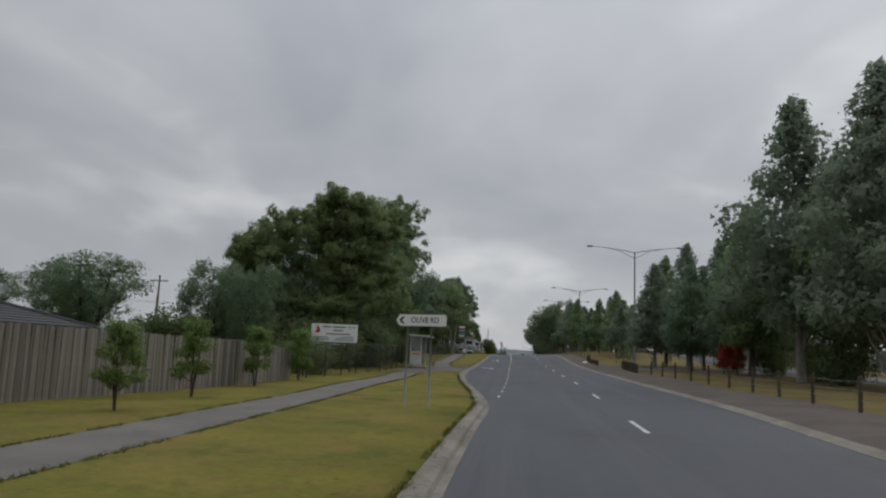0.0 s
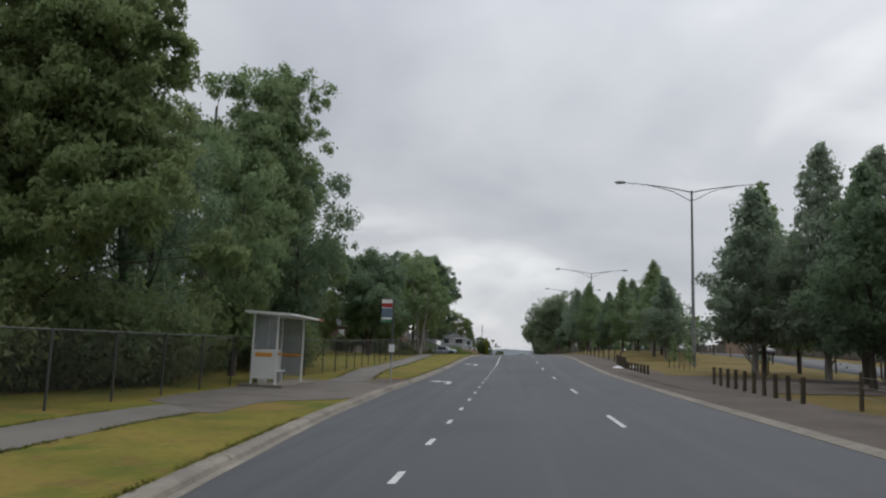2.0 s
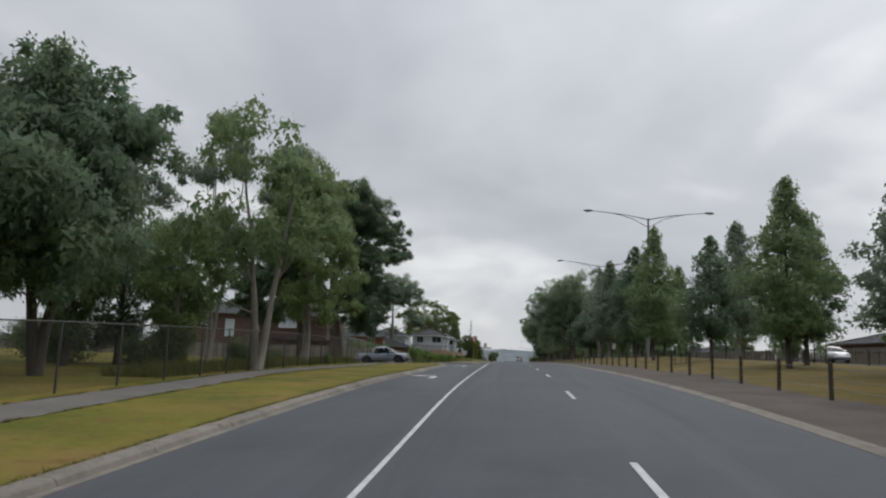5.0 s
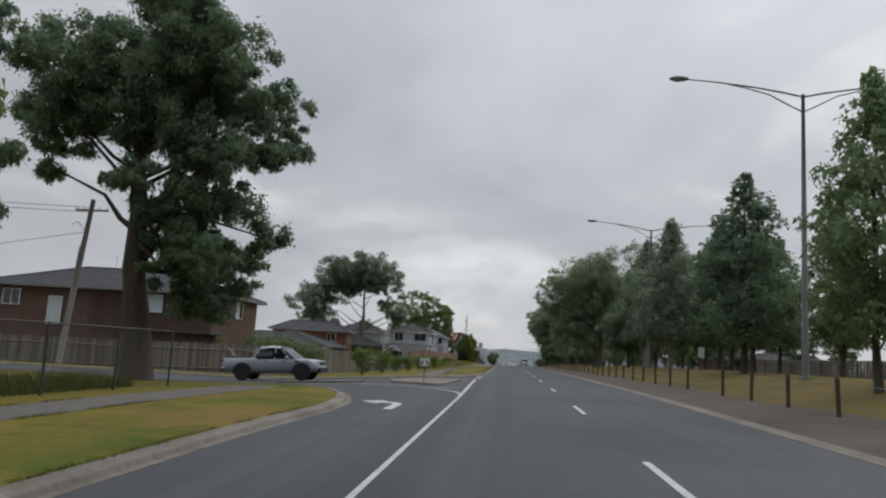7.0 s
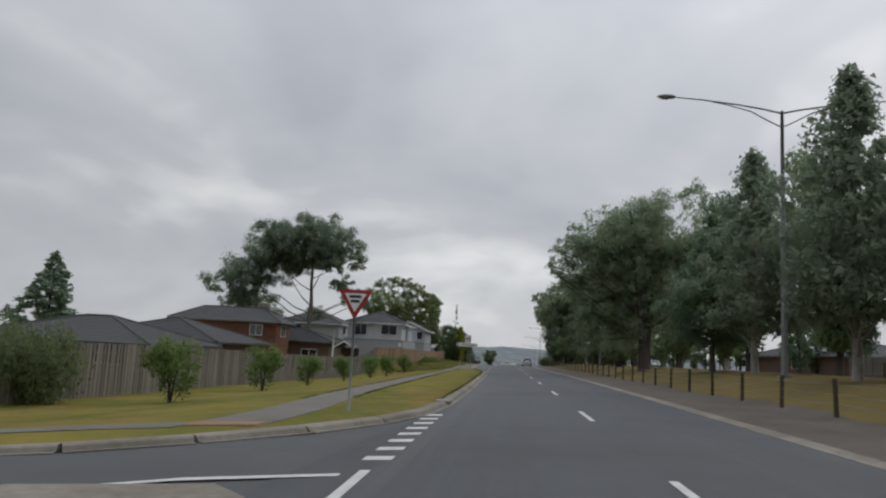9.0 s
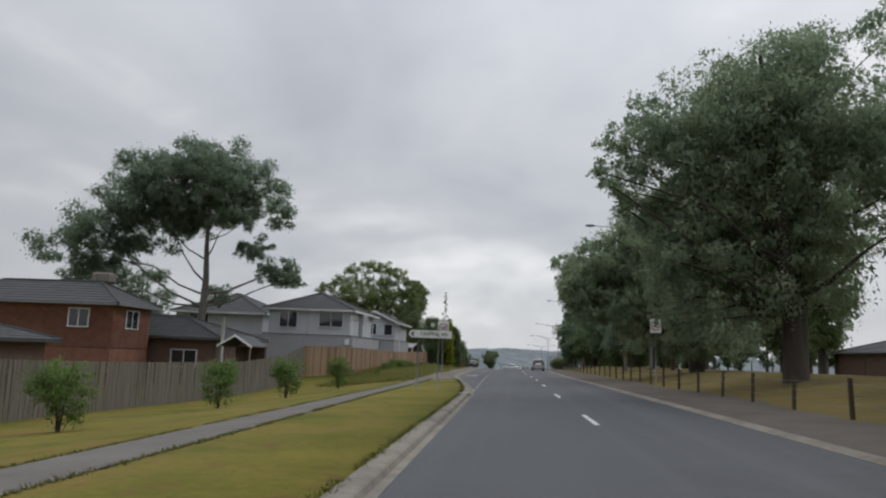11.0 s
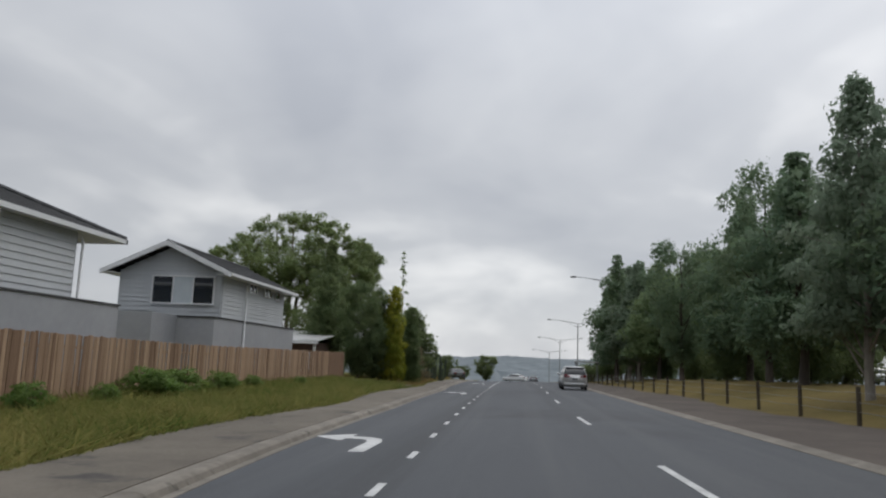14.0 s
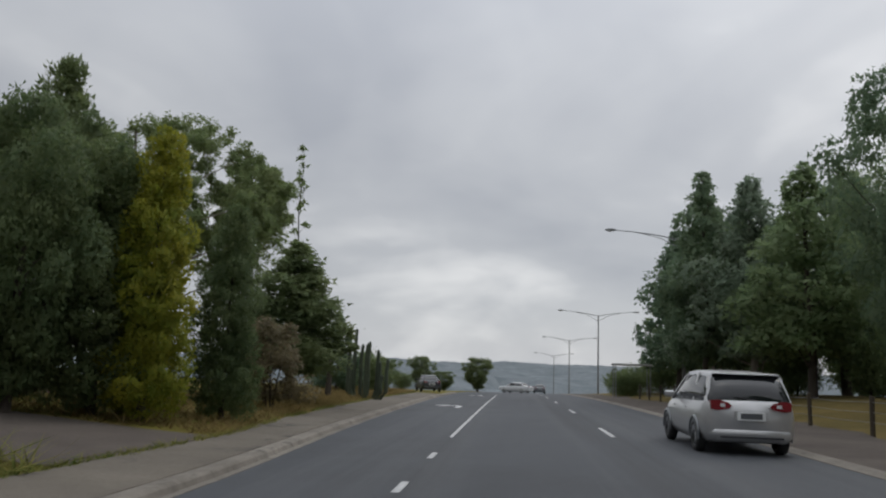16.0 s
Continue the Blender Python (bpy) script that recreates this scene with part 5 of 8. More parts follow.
def lettering(words, size, material, parent, place, bold=0.0, squeeze=1.0):
    ob = new("lettering", text_mesh(words, size, material, bold))
    ob.parent = parent
    ob.matrix_basis = pose(*place)
    ob.scale = (squeeze, 1, 1)
    return ob


def plate(bm, outline, y0, y1):
    """A board: an outline of (x, z) with a thickness along y."""
    a = [bm.verts.new((x, y0, z)) for x, z in outline]
    b = [bm.verts.new((x, y1, z)) for x, z in outline]
    bm.faces.new(a)
    bm.faces.new(b[::-1])
    for i in range(len(outline)):
        j = (i + 1) % len(outline)
        bm.faces.new((a[j], a[i], b[i], b[j]))
    bmesh.ops.recalc_face_normals(bm, faces=bm.faces[:])
    return bm


def rounded(w, h, r, n=4):
    pts = []
    for cx, cz, a0 in ((w / 2 - r, h / 2 - r, 0), (-w / 2 + r, h / 2 - r, 90), (-w / 2 + r, -h / 2 + r, 180), (w / 2 - r, -h / 2 + r, 270)):
        for i in range(n + 1):
            a = radians(a0 + 90 * i / n)
            pts.append((cx + r * math.cos(a), cz + r * math.sin(a)))
    return pts


def annulus(bm, r0, r1, y, n=40):
    a = [bm.verts.new((r0 * math.cos(2 * math.pi * i / n), y, r0 * math.sin(2 * math.pi * i / n))) for i in range(n)]
    b = [bm.verts.new((r1 * math.cos(2 * math.pi * i / n), y, r1 * math.sin(2 * math.pi * i / n))) for i in range(n)]
    for i in range(n):
        j = (i + 1) % n
        bm.faces.new((a[i], b[i], b[j], a[j]))
    bmesh.ops.recalc_face_normals(bm, faces=bm.faces[:])
    return bm


# street lamps with two outreach arms
def street_lamp(x, y, base, top):
    lamp = thing("street_lamp", (x, y, base), "tall galvanised lamp pole with two long outreach arms", "street lamp", "median street lamps")
    h = top - base
    bm = tube(bmesh.new(), [(0, 0, -.2), (0, 0, .02), (0, 0, 3), (0, 0, h * .6), (0, 0, h)], [.15, .15, .135, .105, .075], 12)
    part("pole", bm, M["steel"], lamp, smooth=True)
    part("base_plate", box(bmesh.new(), (-.26, -.26, -.05), (.26, .26, .05), .01), M["steel"], lamp)
    bm = box(bmesh.new(), (.09, -.07, .7), (.16, .07, 1.5), .01)
    part("service_hatch", bm, M["steel"], lamp)
    for sx in (-1, 1):
        pts = [(0, 0, h - .12), (sx * .9, 0, h + .08), (sx * 2.2, 0, h + .30), (sx * 4.0, 0, h + .52), (sx * 5.3, 0, h + .62)]
        part("arm", tube(bmesh.new(), pts, [.05, .048, .042, .036, .032], 8), M["steel"], lamp, smooth=True)
        pts = [(0, 0, h - .85), (sx * .6, 0, h - .55), (sx * 1.5, 0, h - .05), (sx * 2.6, 0, h + .26), (sx * 3.4, 0, h + .42)]
        part("brace", tube(bmesh.new(), pts, [.035, .035, .032, .028, .024], 6), M["steel"], lamp, smooth=True)
        bm = bmesh.new()
        bmesh.ops.create_uvsphere(bm, u_segments=14, v_segments=8, radius=.5, matrix=pose(sx * 5.65, 0, h + .64) @ Matrix.Diagonal((.95, .42, .24, 1)))
        head = part("luminaire", bm, M["steel"], lamp, "grey cobra-head luminaire", smooth=True)
        bm = bmesh.new()
        bmesh.ops.create_uvsphere(bm, u_segments=12, v_segments=6, radius=.5, matrix=pose(sx * 5.72, 0, h + .575) @ Matrix.Diagonal((.6, .30, .16, 1)))
        part("diffuser", bm, M["lamp_glass"], head, smooth=True)
    return lamp


for x, y, top in ((15.35, 95.5, 15.2), (14.4, 163, 16.05), (14.25, 200, 16.0), (13.5, 267, 14.9), (13.4, 345, 13.5), (12.9, 399, 11.2), (12.8, 455, 9.6), (13, 520, 7.4)):
    street_lamp(x, y, verge(x, y), top)


# timber bollards with strung wires on the median
def bollard_mesh(h, r):
    bm = tube(bmesh.new(), [(0, 0, -.25), (0, 0, h - .025), (0, 0, h)], [r, r, r * .82], 10)
    return mesh_of(bm, "post", M["bollard"])


post_tall, post_short, post_stub = bollard_mesh(1.0, .06), bollard_mesh(.78, .07), bollard_mesh(.54, .075)


def bollard(x, y, tall=True):
    ob = new("bollard", post_tall if tall else post_short)
    ob.matrix_basis = pose(x, y, verge(x, y), random.uniform(-2, 2), random.uniform(-2, 2), random.uniform(0, 360))
    return tagged(ob, "round weathered timber bollard on the median edge", "bollard", "median bollards")


bollard_x = curve_of([(-20, 8.6), (0, 8.9), (21, 9.4), (33, 10.2), (57, 10.2), (98, 10.1), (131, 9.9), (150, 9.7), (170, 9.6), (190, 9.4), (227, 9.1), (262, 9.15), (285, 9.1), (300, 9.0), (345, 9.2)])


row_a = [y for y in steps(2, 56, 3.9)]
row_b = steps(98, 131.5, 3.7)[:-1] + steps(131.5, 162, 3.5)[:-1] + steps(164.3, 224, 3.75) + steps(227.6, 262, 3.8) + steps(265.6, 340, 4.0)
for y in row_a + row_b:
    bollard(bollard_x(y), y)
for y in steps(58, 69.6, 1.25):
    bollard(9.5 + .05 * (y - 58), y, False)
for y in steps(79.8, 96, 1.2):
    ob = bollard(9.05 + .06 * max(0, y - 88), y, False)
    if y < 88:
        ob.data = post_stub
for row, label in ((row_a, "slack wires strung between the first bollards"), (row_b, "slack wires strung between the bollards")):
    bm = bmesh.new()
    for k in (.35, .6, .85):
        for a, b in zip(row, row[1:]):
            xa, xb = bollard_x(a), bollard_x(b)
            za, zb = verge(xa, a) + k, verge(xb, b) + k
            tube(bm, [(xa, a, za), ((xa + xb) / 2, (a + b) / 2, (za + zb) / 2 - .03), (xb, b, zb)], .007, 4, cap=False)
    tagged(part("strung_wire", bm, M["wire"]), label, "fence wire")
for y in steps(70, 330, 6.5):
    x = 23.6 + .012 * (y - 100)
    if not 63 < y < 80:
        bollard(x, y)
# white litter bags by the bollards
for k, (x, y, sx, sy) in enumerate(((8.6, 88.7, .34, .22), (9.7, 89.9, .40, .26))):
    bm = bmesh.new()
    bmesh.ops.create_icosphere(bm, subdivisions=3, radius=1)
    for v in bm.verts:
        f = 1 + .35 * noise.noise(v.co * 2.3 + Vector((k * 7, 0, 0)))
        v.co = Vector((v.co.x * sx * f, v.co.y * sy * f, max(-.01, v.co.z * .16 * f)))
    bag = part("litter_bag", bm, M["white_metal"], smooth=True)
    bag.matrix_basis = pose(x, y, verge(x, y), 0, 0, 25 * k)
    tagged(bag, "crumpled white plastic bag lying by the bollards", "litter", "litter bags")
# staked saplings on the median
for x, y in ((15.2, 103), (15.0, 96.6), (13.4, 88.5), (12.8, 90.5), (17.5, 86), (21, 141), (22, 152), (12.6, 141.5)):
    plant("sapling", x, y, 2.6, "staked_sapling", "thin young sapling held by timber stakes", "sapling", "staked saplings")
    for d in (-.35, .35):
        bm = tube(bmesh.new(), [(0, 0, -.2), (0, 0, 1.25)], .03, 6)
        st = part("stake", bm, M["bollard"])
        st.matrix_basis = pose(x + d, y + .1, verge(x + d, y))
        tagged(st, "plain timber stake beside a sapling", "stake", "sapling stakes")


# signs
def sign_post(parent, x, h, r=.032):
    return part("post", tube(bmesh.new(), [(x, .04, -.3), (x, .04, h)], r, 8), M["steel"], parent, smooth=True)


def street_sign(a, b, zc, words, size, height, label):
    """A finger board between a (pointed end) and b, on two posts."""
    a, b = Vector(a), Vector(b)
    mid_ = (a + b) / 2
    w = (b - a).length
    base = verge(mid_.x, mid_.y)
    s = thing("street_name_sign", (mid_.x, mid_.y, base), label, "street sign", turn=math.degrees(math.atan2(b.y - a.y, b.x - a.x)))
    c = zc - base
    hh = height / 2
    bm = plate(bmesh.new(), [(-w / 2, c), (-w / 2 + hh * .75, c + hh), (w / 2 - .03, c + hh), (w / 2, c + hh - .03), (w / 2, c - hh + .03), (w / 2 - .03, c - hh), (-w / 2 + hh * .75, c - hh)], -.012, .012)
    board = part("board", bm, M["sign_white"], s, "white pointed board")
    q = hh * .62
    x0 = -w / 2 + hh * .9
    bm = plate(bmesh.new(), [(x0 - q * .45, c), (x0 + q * .55, c + q), (x0 + q * 1.35, c + q), (x0 + q * .45, c), (x0 + q * 1.35, c - q), (x0 + q * .55, c - q)], -.017, -.013)
    part("chevron", bm, M["sign_black"], board, "black chevron")
    lettering(words, size, M["sign_black"], board, (w * .085, -.0165, c), .003, .92)
    for f in (-.27, .20):
        sign_post(s, f * w, c + hh + .03)
    return s


street_sign((-3.56, 22.5, 0), (-1.97, 22.0, 0), 2.29, "OLIVE RD", .235, .345, "white pointed street sign reading OLIVE RD on two posts")
street_sign((-3.62, 229.35, 0), (-1.74, 229.45, 0), 3.88, "CENTRAL RD", .215, .32, "white pointed street sign reading CENTRAL RD on two posts")


def speed_sign(x, y, zc, w=.66, h=.84):
    base = verge(x, y)
    s = thing("speed_limit_sign", (x, y, base), "white speed limit sign with 60 in a red ring", "road sign", "speed limit signs")
    c = zc - base
    board = part("board", plate(bmesh.new(), [(px, pz + c) for px, pz in rounded(w, h, .04)], -.01, .01), M["sign_white"], s)
    bm = annulus(bmesh.new(), w * .355, w * .43, -.0135)
    bmesh.ops.translate(bm, vec=(0, 0, c), verts=bm.verts[:])
    part("red_ring", bm, M["sign_red"], board, "red ring")
    lettering("60", w * .50, M["sign_black"], board, (0, -.015, c), .006)
    sign_post(s, 0, c + h / 2 - .05)
    return s


speed_sign(-3.3, 241.9, 4.58)
speed_sign(9.4, 242.9, 5.2)

# small panel on the median
base = verge(13, 175.5)
s = thing("small_road_sign", (13, 175.5, base), "small plain white sign panel on a post", "road sign")
part("board", plate(bmesh.new(), [(px, pz + 4.1 - base) for px, pz in rounded(.36, .62, .02)], -.01, .01), M["sign_white"], s)
sign_post(s, 0, 4.2 - base)

# give way triangle
base = verge(-2.6, 180.9)
gw = thing("give_way_sign", (-2.6, 180.6, base), "red-bordered white give way triangle on a post", "road sign")
c = 4.3 - base
board = part("board", plate(bmesh.new(), [(-.40, c + .26), (-.36, c + .30), (.36, c + .30), (.40, c + .26), (.03, c - .38), (-.03, c - .38)], -.01, .01), M["sign_red"], gw, "red triangle")
part("white_field", plate(bmesh.new(), [(-.27, c + .21), (.27, c + .21), (0, c - .24)], -.0145, -.0115), M["sign_white"], board, "white inner field")
for dz, w in ((.13, .15), (.02, .11)):
    part("lettering", plate(bmesh.new(), [(-w, c + dz - .035), (w, c + dz - .035), (w, c + dz + .035), (-w, c + dz + .035)], -.018, -.0155), M["sign_black"], board, "dark letter bars")
sign_post(gw, 0, c + .2)

# two-way arrows sign on the island
base = land(-2.66, 164.2) + .12
cs = thing("keep_either_side_sign", (-2.66, 163.9, base), "small white sign with two black diverging arrows", "road sign")
c = 2.66 - base
board = part("board", plate(bmesh.new(), [(px, pz + c) for px, pz in rounded(.44, .36, .02)], -.008, .008), M["sign_white"], cs)
for sx in (-1, 1):
    pts = [(.03, .10), (.10, .10), (.155, -.03), (.185, .0), (.19, -.13), (.07, -.10), (.105, -.065)]
    part("arrow", plate(bmesh.new(), [(sx * px, pz + c) for px, pz in pts], -.0125, -.0095), M["sign_black"], board, "black arrow")
sign_post(cs, 0, c + .1)

# bus stop flag
base = verge(-4.5, 70.8)
bs = thing("bus_stop_sign", (-4.5, 70.8, base), "bus stop pole with red and grey flag panels", "bus stop sign")
sign_post(bs, 0, 4.05 - base, .035)
flag = part("flag", plate(bmesh.new(), [(-.56, 3.05 - base), (-.05, 3.05 - base), (-.05, 4.0 - base), (-.56, 4.0 - base)], -.01, .01), M["sign_white"], bs)
part("red_band", plate(bmesh.new(), [(-.56, 3.62 - base), (-.05, 3.62 - base), (-.05, 3.82 - base), (-.56, 3.82 - base)], -.0145, -.0115), M["sign_red"], flag, "red band")
part("blue_panel", plate(bmesh.new(), [(-.56, 3.14 - base), (-.05, 3.14 - base), (-.05, 3.58 - base), (-.56, 3.58 - base)], -.0145, -.0115), M["sign_blue"], flag, "dark blue-grey panel")
part("green_panel", plate(bmesh.new(), [(-.60, 2.92 - base), (-.05, 2.92 - base), (-.05, 3.03 - base), (-.60, 3.03 - base)], -.01, .01), M["sign_green"], bs, "green strip")
part("timetable", box(bmesh.new(), (-.13, -.03, 1.50 - base), (.13, .01, 1.86 - base), .008), M["sign_white"], bs, "white timetable case")

# bus shelter
base = land(-8.2, 65) + .16
sh = thing("bus_shelter", (-8.2, 65.2, base), "white steel bus shelter with glass panels and bench", "bus shelter")
for px, py in ((-.48, -1.75), (.46, -1.75), (-.48, 1.75), (.46, 1.75), (-.48, 0)):
    part("post", box(bmesh.new(), (px - .035, py - .035, -.2), (px + .035, py + .035, 2.72 if px < 0 else 2.66), .006), M["white_metal"], sh)
bm = bmesh.new()
lo = [bm.verts.new(v) for v in ((-.75, -2.15, 2.70), (1.05, -2.15, 2.62), (1.05, 2.6, 2.62), (-.75, 2.6, 2.70))]
hi = [bm.verts.new((v.co.x, v.co.y, v.co.z + .09)) for v in lo]
bm.faces.new(lo[::-1])
bm.faces.new(hi)
for i in range(4):
    j = (i + 1) % 4
    bm.faces.new((lo[i], lo[j], hi[j], hi[i]))
roof = part("roof", bm, M["white_metal"], sh)
part("fascia", box(bmesh.new(), (1.055, -2.15, 2.64), (1.072, 1.9, 2.69)), M["white_metal"], roof)
part("end_badge", box(bmesh.new(), (1.055, 1.95, 2.63), (1.075, 2.6, 2.70)), M["sign_red"], roof, "small red badge")
part("end_glass", box(bmesh.new(), (-.44, -1.765, 1.35), (.42, -1.755, 2.62)), M["clear"], sh, "smudged glass end panel")
part("end_panel", box(bmesh.new(), (-.44, -1.77, .22), (.42, -1.75, 1.33)), M["white_metal"], sh, "pale frosted lower panel")
part("orange_band", box(bmesh.new(), (-.36, -1.785, 1.05), (.30, -1.772, 1.20)), M["orange"], sh, "orange warning band")
for y0, y1 in ((-1.7, -.05), (.05, 1.7)):
    part("back_glass", box(bmesh.new(), (-.485, y0, 1.35), (-.475, y1, 2.62)), M["clear"], sh, "smudged glass back panel")
    part("back_panel", box(bmesh.new(), (-.49, y0, .22), (-.47, y1, 1.33)), M["white_metal"], sh, "pale lower back panel")
part("back_band", box(bmesh.new(), (-.46, -1.68, 1.08), (-.448, 1.68, 1.2)), M["orange"], sh, "orange band")
part("far_panel", box(bmesh.new(), (-.44, 1.75, .25), (.42, 1.765, 2.62)), M["clear"], sh, "smudged glass far end panel")
part("far_band", box(bmesh.new(), (-.44, 1.745, 1.07), (.42, 1.76, 1.17)), M["orange"], sh, "orange band")
bench = part("bench", box(bmesh.new(), (-.42, -1.5, .44), (.02, .9, .49), .01), M["white_metal"], sh)
for y in (-1.3, .7):
    part("bench_leg", box(bmesh.new(), (-.35, y - .03, 0), (-.05, y + .03, .44), .005), M["white_metal"], bench)
part("slab", box(bmesh.new(), (-.8, -2.3, -.3), (.9, 2.5, .02), .01), M["kerb"], sh, "concrete slab")

# church notice board
base = land(-11.5, 47.5)
bb = thing("notice_board", (-11.53, 47.45, 0), "white church notice board on posts among the trees", "billboard", turn=9)
for px in (-1.1, 1.1):
    part("post", box(bmesh.new(), (px - .05, .03, base - .3), (px + .05, .12, 2.9), .006), M["bollard"], bb)
board = part("board", box(bmesh.new(), (-1.5, -.02, 1.80), (1.5, .02, 2.96), .006), M["sign_white"], bb)
bm = bmesh.new()
plate(bm, [(-1.27, 2.42), (-1.12, 2.35), (-.95, 2.45), (-.93, 2.6), (-1.05, 2.78), (-1.09, 2.9), (-1.17, 2.72), (-1.13, 2.58)], -.026, -.022)
part("emblem", bm, M["sign_red"], board, "red flame-shaped emblem")
for x0, x1, z, h in ((-.80, -.22, 2.78, .09), (-.12, .72, 2.77, .09), (-.1, .55, 2.55, .09), (-.55, 1.0, 2.32, .075), (-1.3, -.45, 2.12, .045), (-1.3, -.35, 2.03, .045), (-1.3, -.3, 1.94, .045), (.1, 1.2, 2.03, .045), (.35, 1.25, 2.14, .045), (.0, 1.3, 1.93, .045)):
    part("line_of_text", plate(bmesh.new(), [(x0, z - h / 2), (x1, z - h / 2), (x1, z + h / 2), (x0, z + h / 2)], -.026, -.022), M["sign_blue"] if h != .075 else M["tactile"], board, "row of small print")
lettering("Church", .17, M["sign_blue"], board, (1.08, -.026, 2.78), .004)
strip_ = part("lower_strip", box(bmesh.new(), (-.95, -.02, 1.58), (1.0, .01, 1.77), .003), M["sign_black"], bb, "black lower strip")
lettering("Enter via Olive Road", .17, M["sign_white"], strip_, (0, -.024, 1.675), .003)


# timber poles
def power_pole(x, y, top_x, top_z, r, label):
    base = verge(x, y) - .1
    p = thing("power_pole", (x, y, base), label, "power pole")
    h = top_z - base
    dx = top_x - x
    part("pole", tube(bmesh.new(), [(0, 0, -.4), (dx * .5, 0, h * .5), (dx, 0, h)], [r, r * .88, r * .72], 10), M["pole_wood"], p, smooth=True)
    arm = part("cross_arm", box(bmesh.new(), (dx - 1.1, -.08, h - .75), (dx + 1.1, .06, h - .63), .01), M["pole_wood"], p)
    for k in (-1.0, -.5, .5, 1.0):
        part("insulator", tube(bmesh.new(), [(dx + k, 0, h - .63), (dx + k, 0, h - .5), (dx + k, 0, h - .46)], [.03, .05, .02], 8), M["insulator"], arm, smooth=True)
    part("lamp_bracket", tube(bmesh.new(), [(dx * .8, -.1, h * .80), (dx * .8 - .5, -.2, h * .86), (dx * .8 - .9, -.3, h * .84)], .025, 6), M["steel"], p, smooth=True)
    part("conduit", tube(bmesh.new(), [(dx * .3 - r, -.05, h * .2), (dx * .72 - r, -.05, h * .72)], .03, 6), M["insulator"], p, smooth=True)
    return p


power_pole(-26.6, 172.6, -25.6, 11.5, .2, "leaning grey timber power pole with fittings")
power_pole(-42.0, 84.0, -42.0, 9.3, .14, "distant timber pole with a cross arm")
bm = bmesh.new()
for dz, x1, y1, z1 in ((0, -90, 150, 10.5), (-.3, -90, 150, 10.2), (-1.6, -60, 185, 8.6)):
    a, b = Vector((-25.9, 172.6, 11.0 + dz)), Vector((x1, y1, z1))
    tube(bm, [a, a.lerp(b, .33) - Vector((0, 0, .7)), a.lerp(b, .66) - Vector((0, 0, .7)), b], .018, 4, cap=False)
tagged(part("power_lines", bm, M["fence_post"]), "thin dark overhead power lines", "cable")


# wire fence along the park
def wire_fence(name, pts, h, label, spacing=3.0):
    fence = thing(name, (0, 0, 0), label, "wire fence")
    posts = []
    for (xa, ya), (xb, yb) in zip(pts, pts[1:]):
        n = max(1, round(math.dist((xa, ya), (xb, yb)) / spacing))
        posts += [(xa + (xb - xa) * i / n, ya + (yb - ya) * i / n) for i in range(n)]
    posts.append(pts[-1])
    for x, y in posts:
        z = verge(x, y)
        part("post", tube(bmesh.new(), [(x, y, z - .2), (x, y, z + h)], .034, 6), M["fence_post"], fence)
    bm = bmesh.new()
    tube(bm, [(x, y, verge(x, y) + h - .03) for x, y in posts], .022, 5, cap=False)
    part("top_rail", bm, M["fence_post"], fence)
    bm = bmesh.new()
    for i, ((xa, ya), (xb, yb)) in enumerate(zip(posts, posts[1:])):
        za, zb = verge(xa, ya), verge(xb, yb)
        n = 22
        for s in range(-n, n):
            for k in (0, 1):
                # crossing diagonals of the mesh, clipped to the panel
                u0, u1 = s / n, s / n + 1.0 * h / 3.0 * 1.6
                lo_, hi_ = max(0, u0), min(1, u1)
                if hi_ - lo_ < .02:
                    continue
                t0, t1 = (lo_ - u0) / (u1 - u0), (hi_ - u0) / (u1 - u0)
                if k:
                    t0, t1 = 1 - t0, 1 - t1
                p = Vector((xa + (xb - xa) * lo_, ya + (yb - ya) * lo_, za + (zb - za) * lo_ + .05 + (h - .1) * t0))
                q = Vector((xa + (xb - xa) * hi_, ya + (yb - ya) * hi_, za + (zb - za) * hi_ + .05 + (h - .1) * t1))
                o = Vector((0, 0, .0035))
                bm.faces.new([bm.verts.new(v) for v in (p - o, q - o, q + o, p + o)])
    part("mesh", bm, M["mesh_wire"], fence, "thin chain mesh").matrix_basis = Matrix()
    return fence


wire_fence("park_fence", [(-10.6, 38), (-9.2, 51.7), (-9.4, 66), (-9.15, 76), (-8.95, 81), (-9.4, 95), (-10.0, 120), (-10.2, 131), (-10.5, 140), (-9.9, 152.6)], 1.85, "dark posted chain mesh fence along the park", 3.0)


# paling fences
def paling_mesh(h, w, material, name="paling"):
    bm = bmesh.new()
    plate(bm, [(-w / 2, 0), (w / 2, 0), (w / 2, h - .02), (w / 2 - .02, h), (-w / 2 + .02, h), (-w / 2, h - .02)], -.009, .009)
    return mesh_of(bm, name, material)


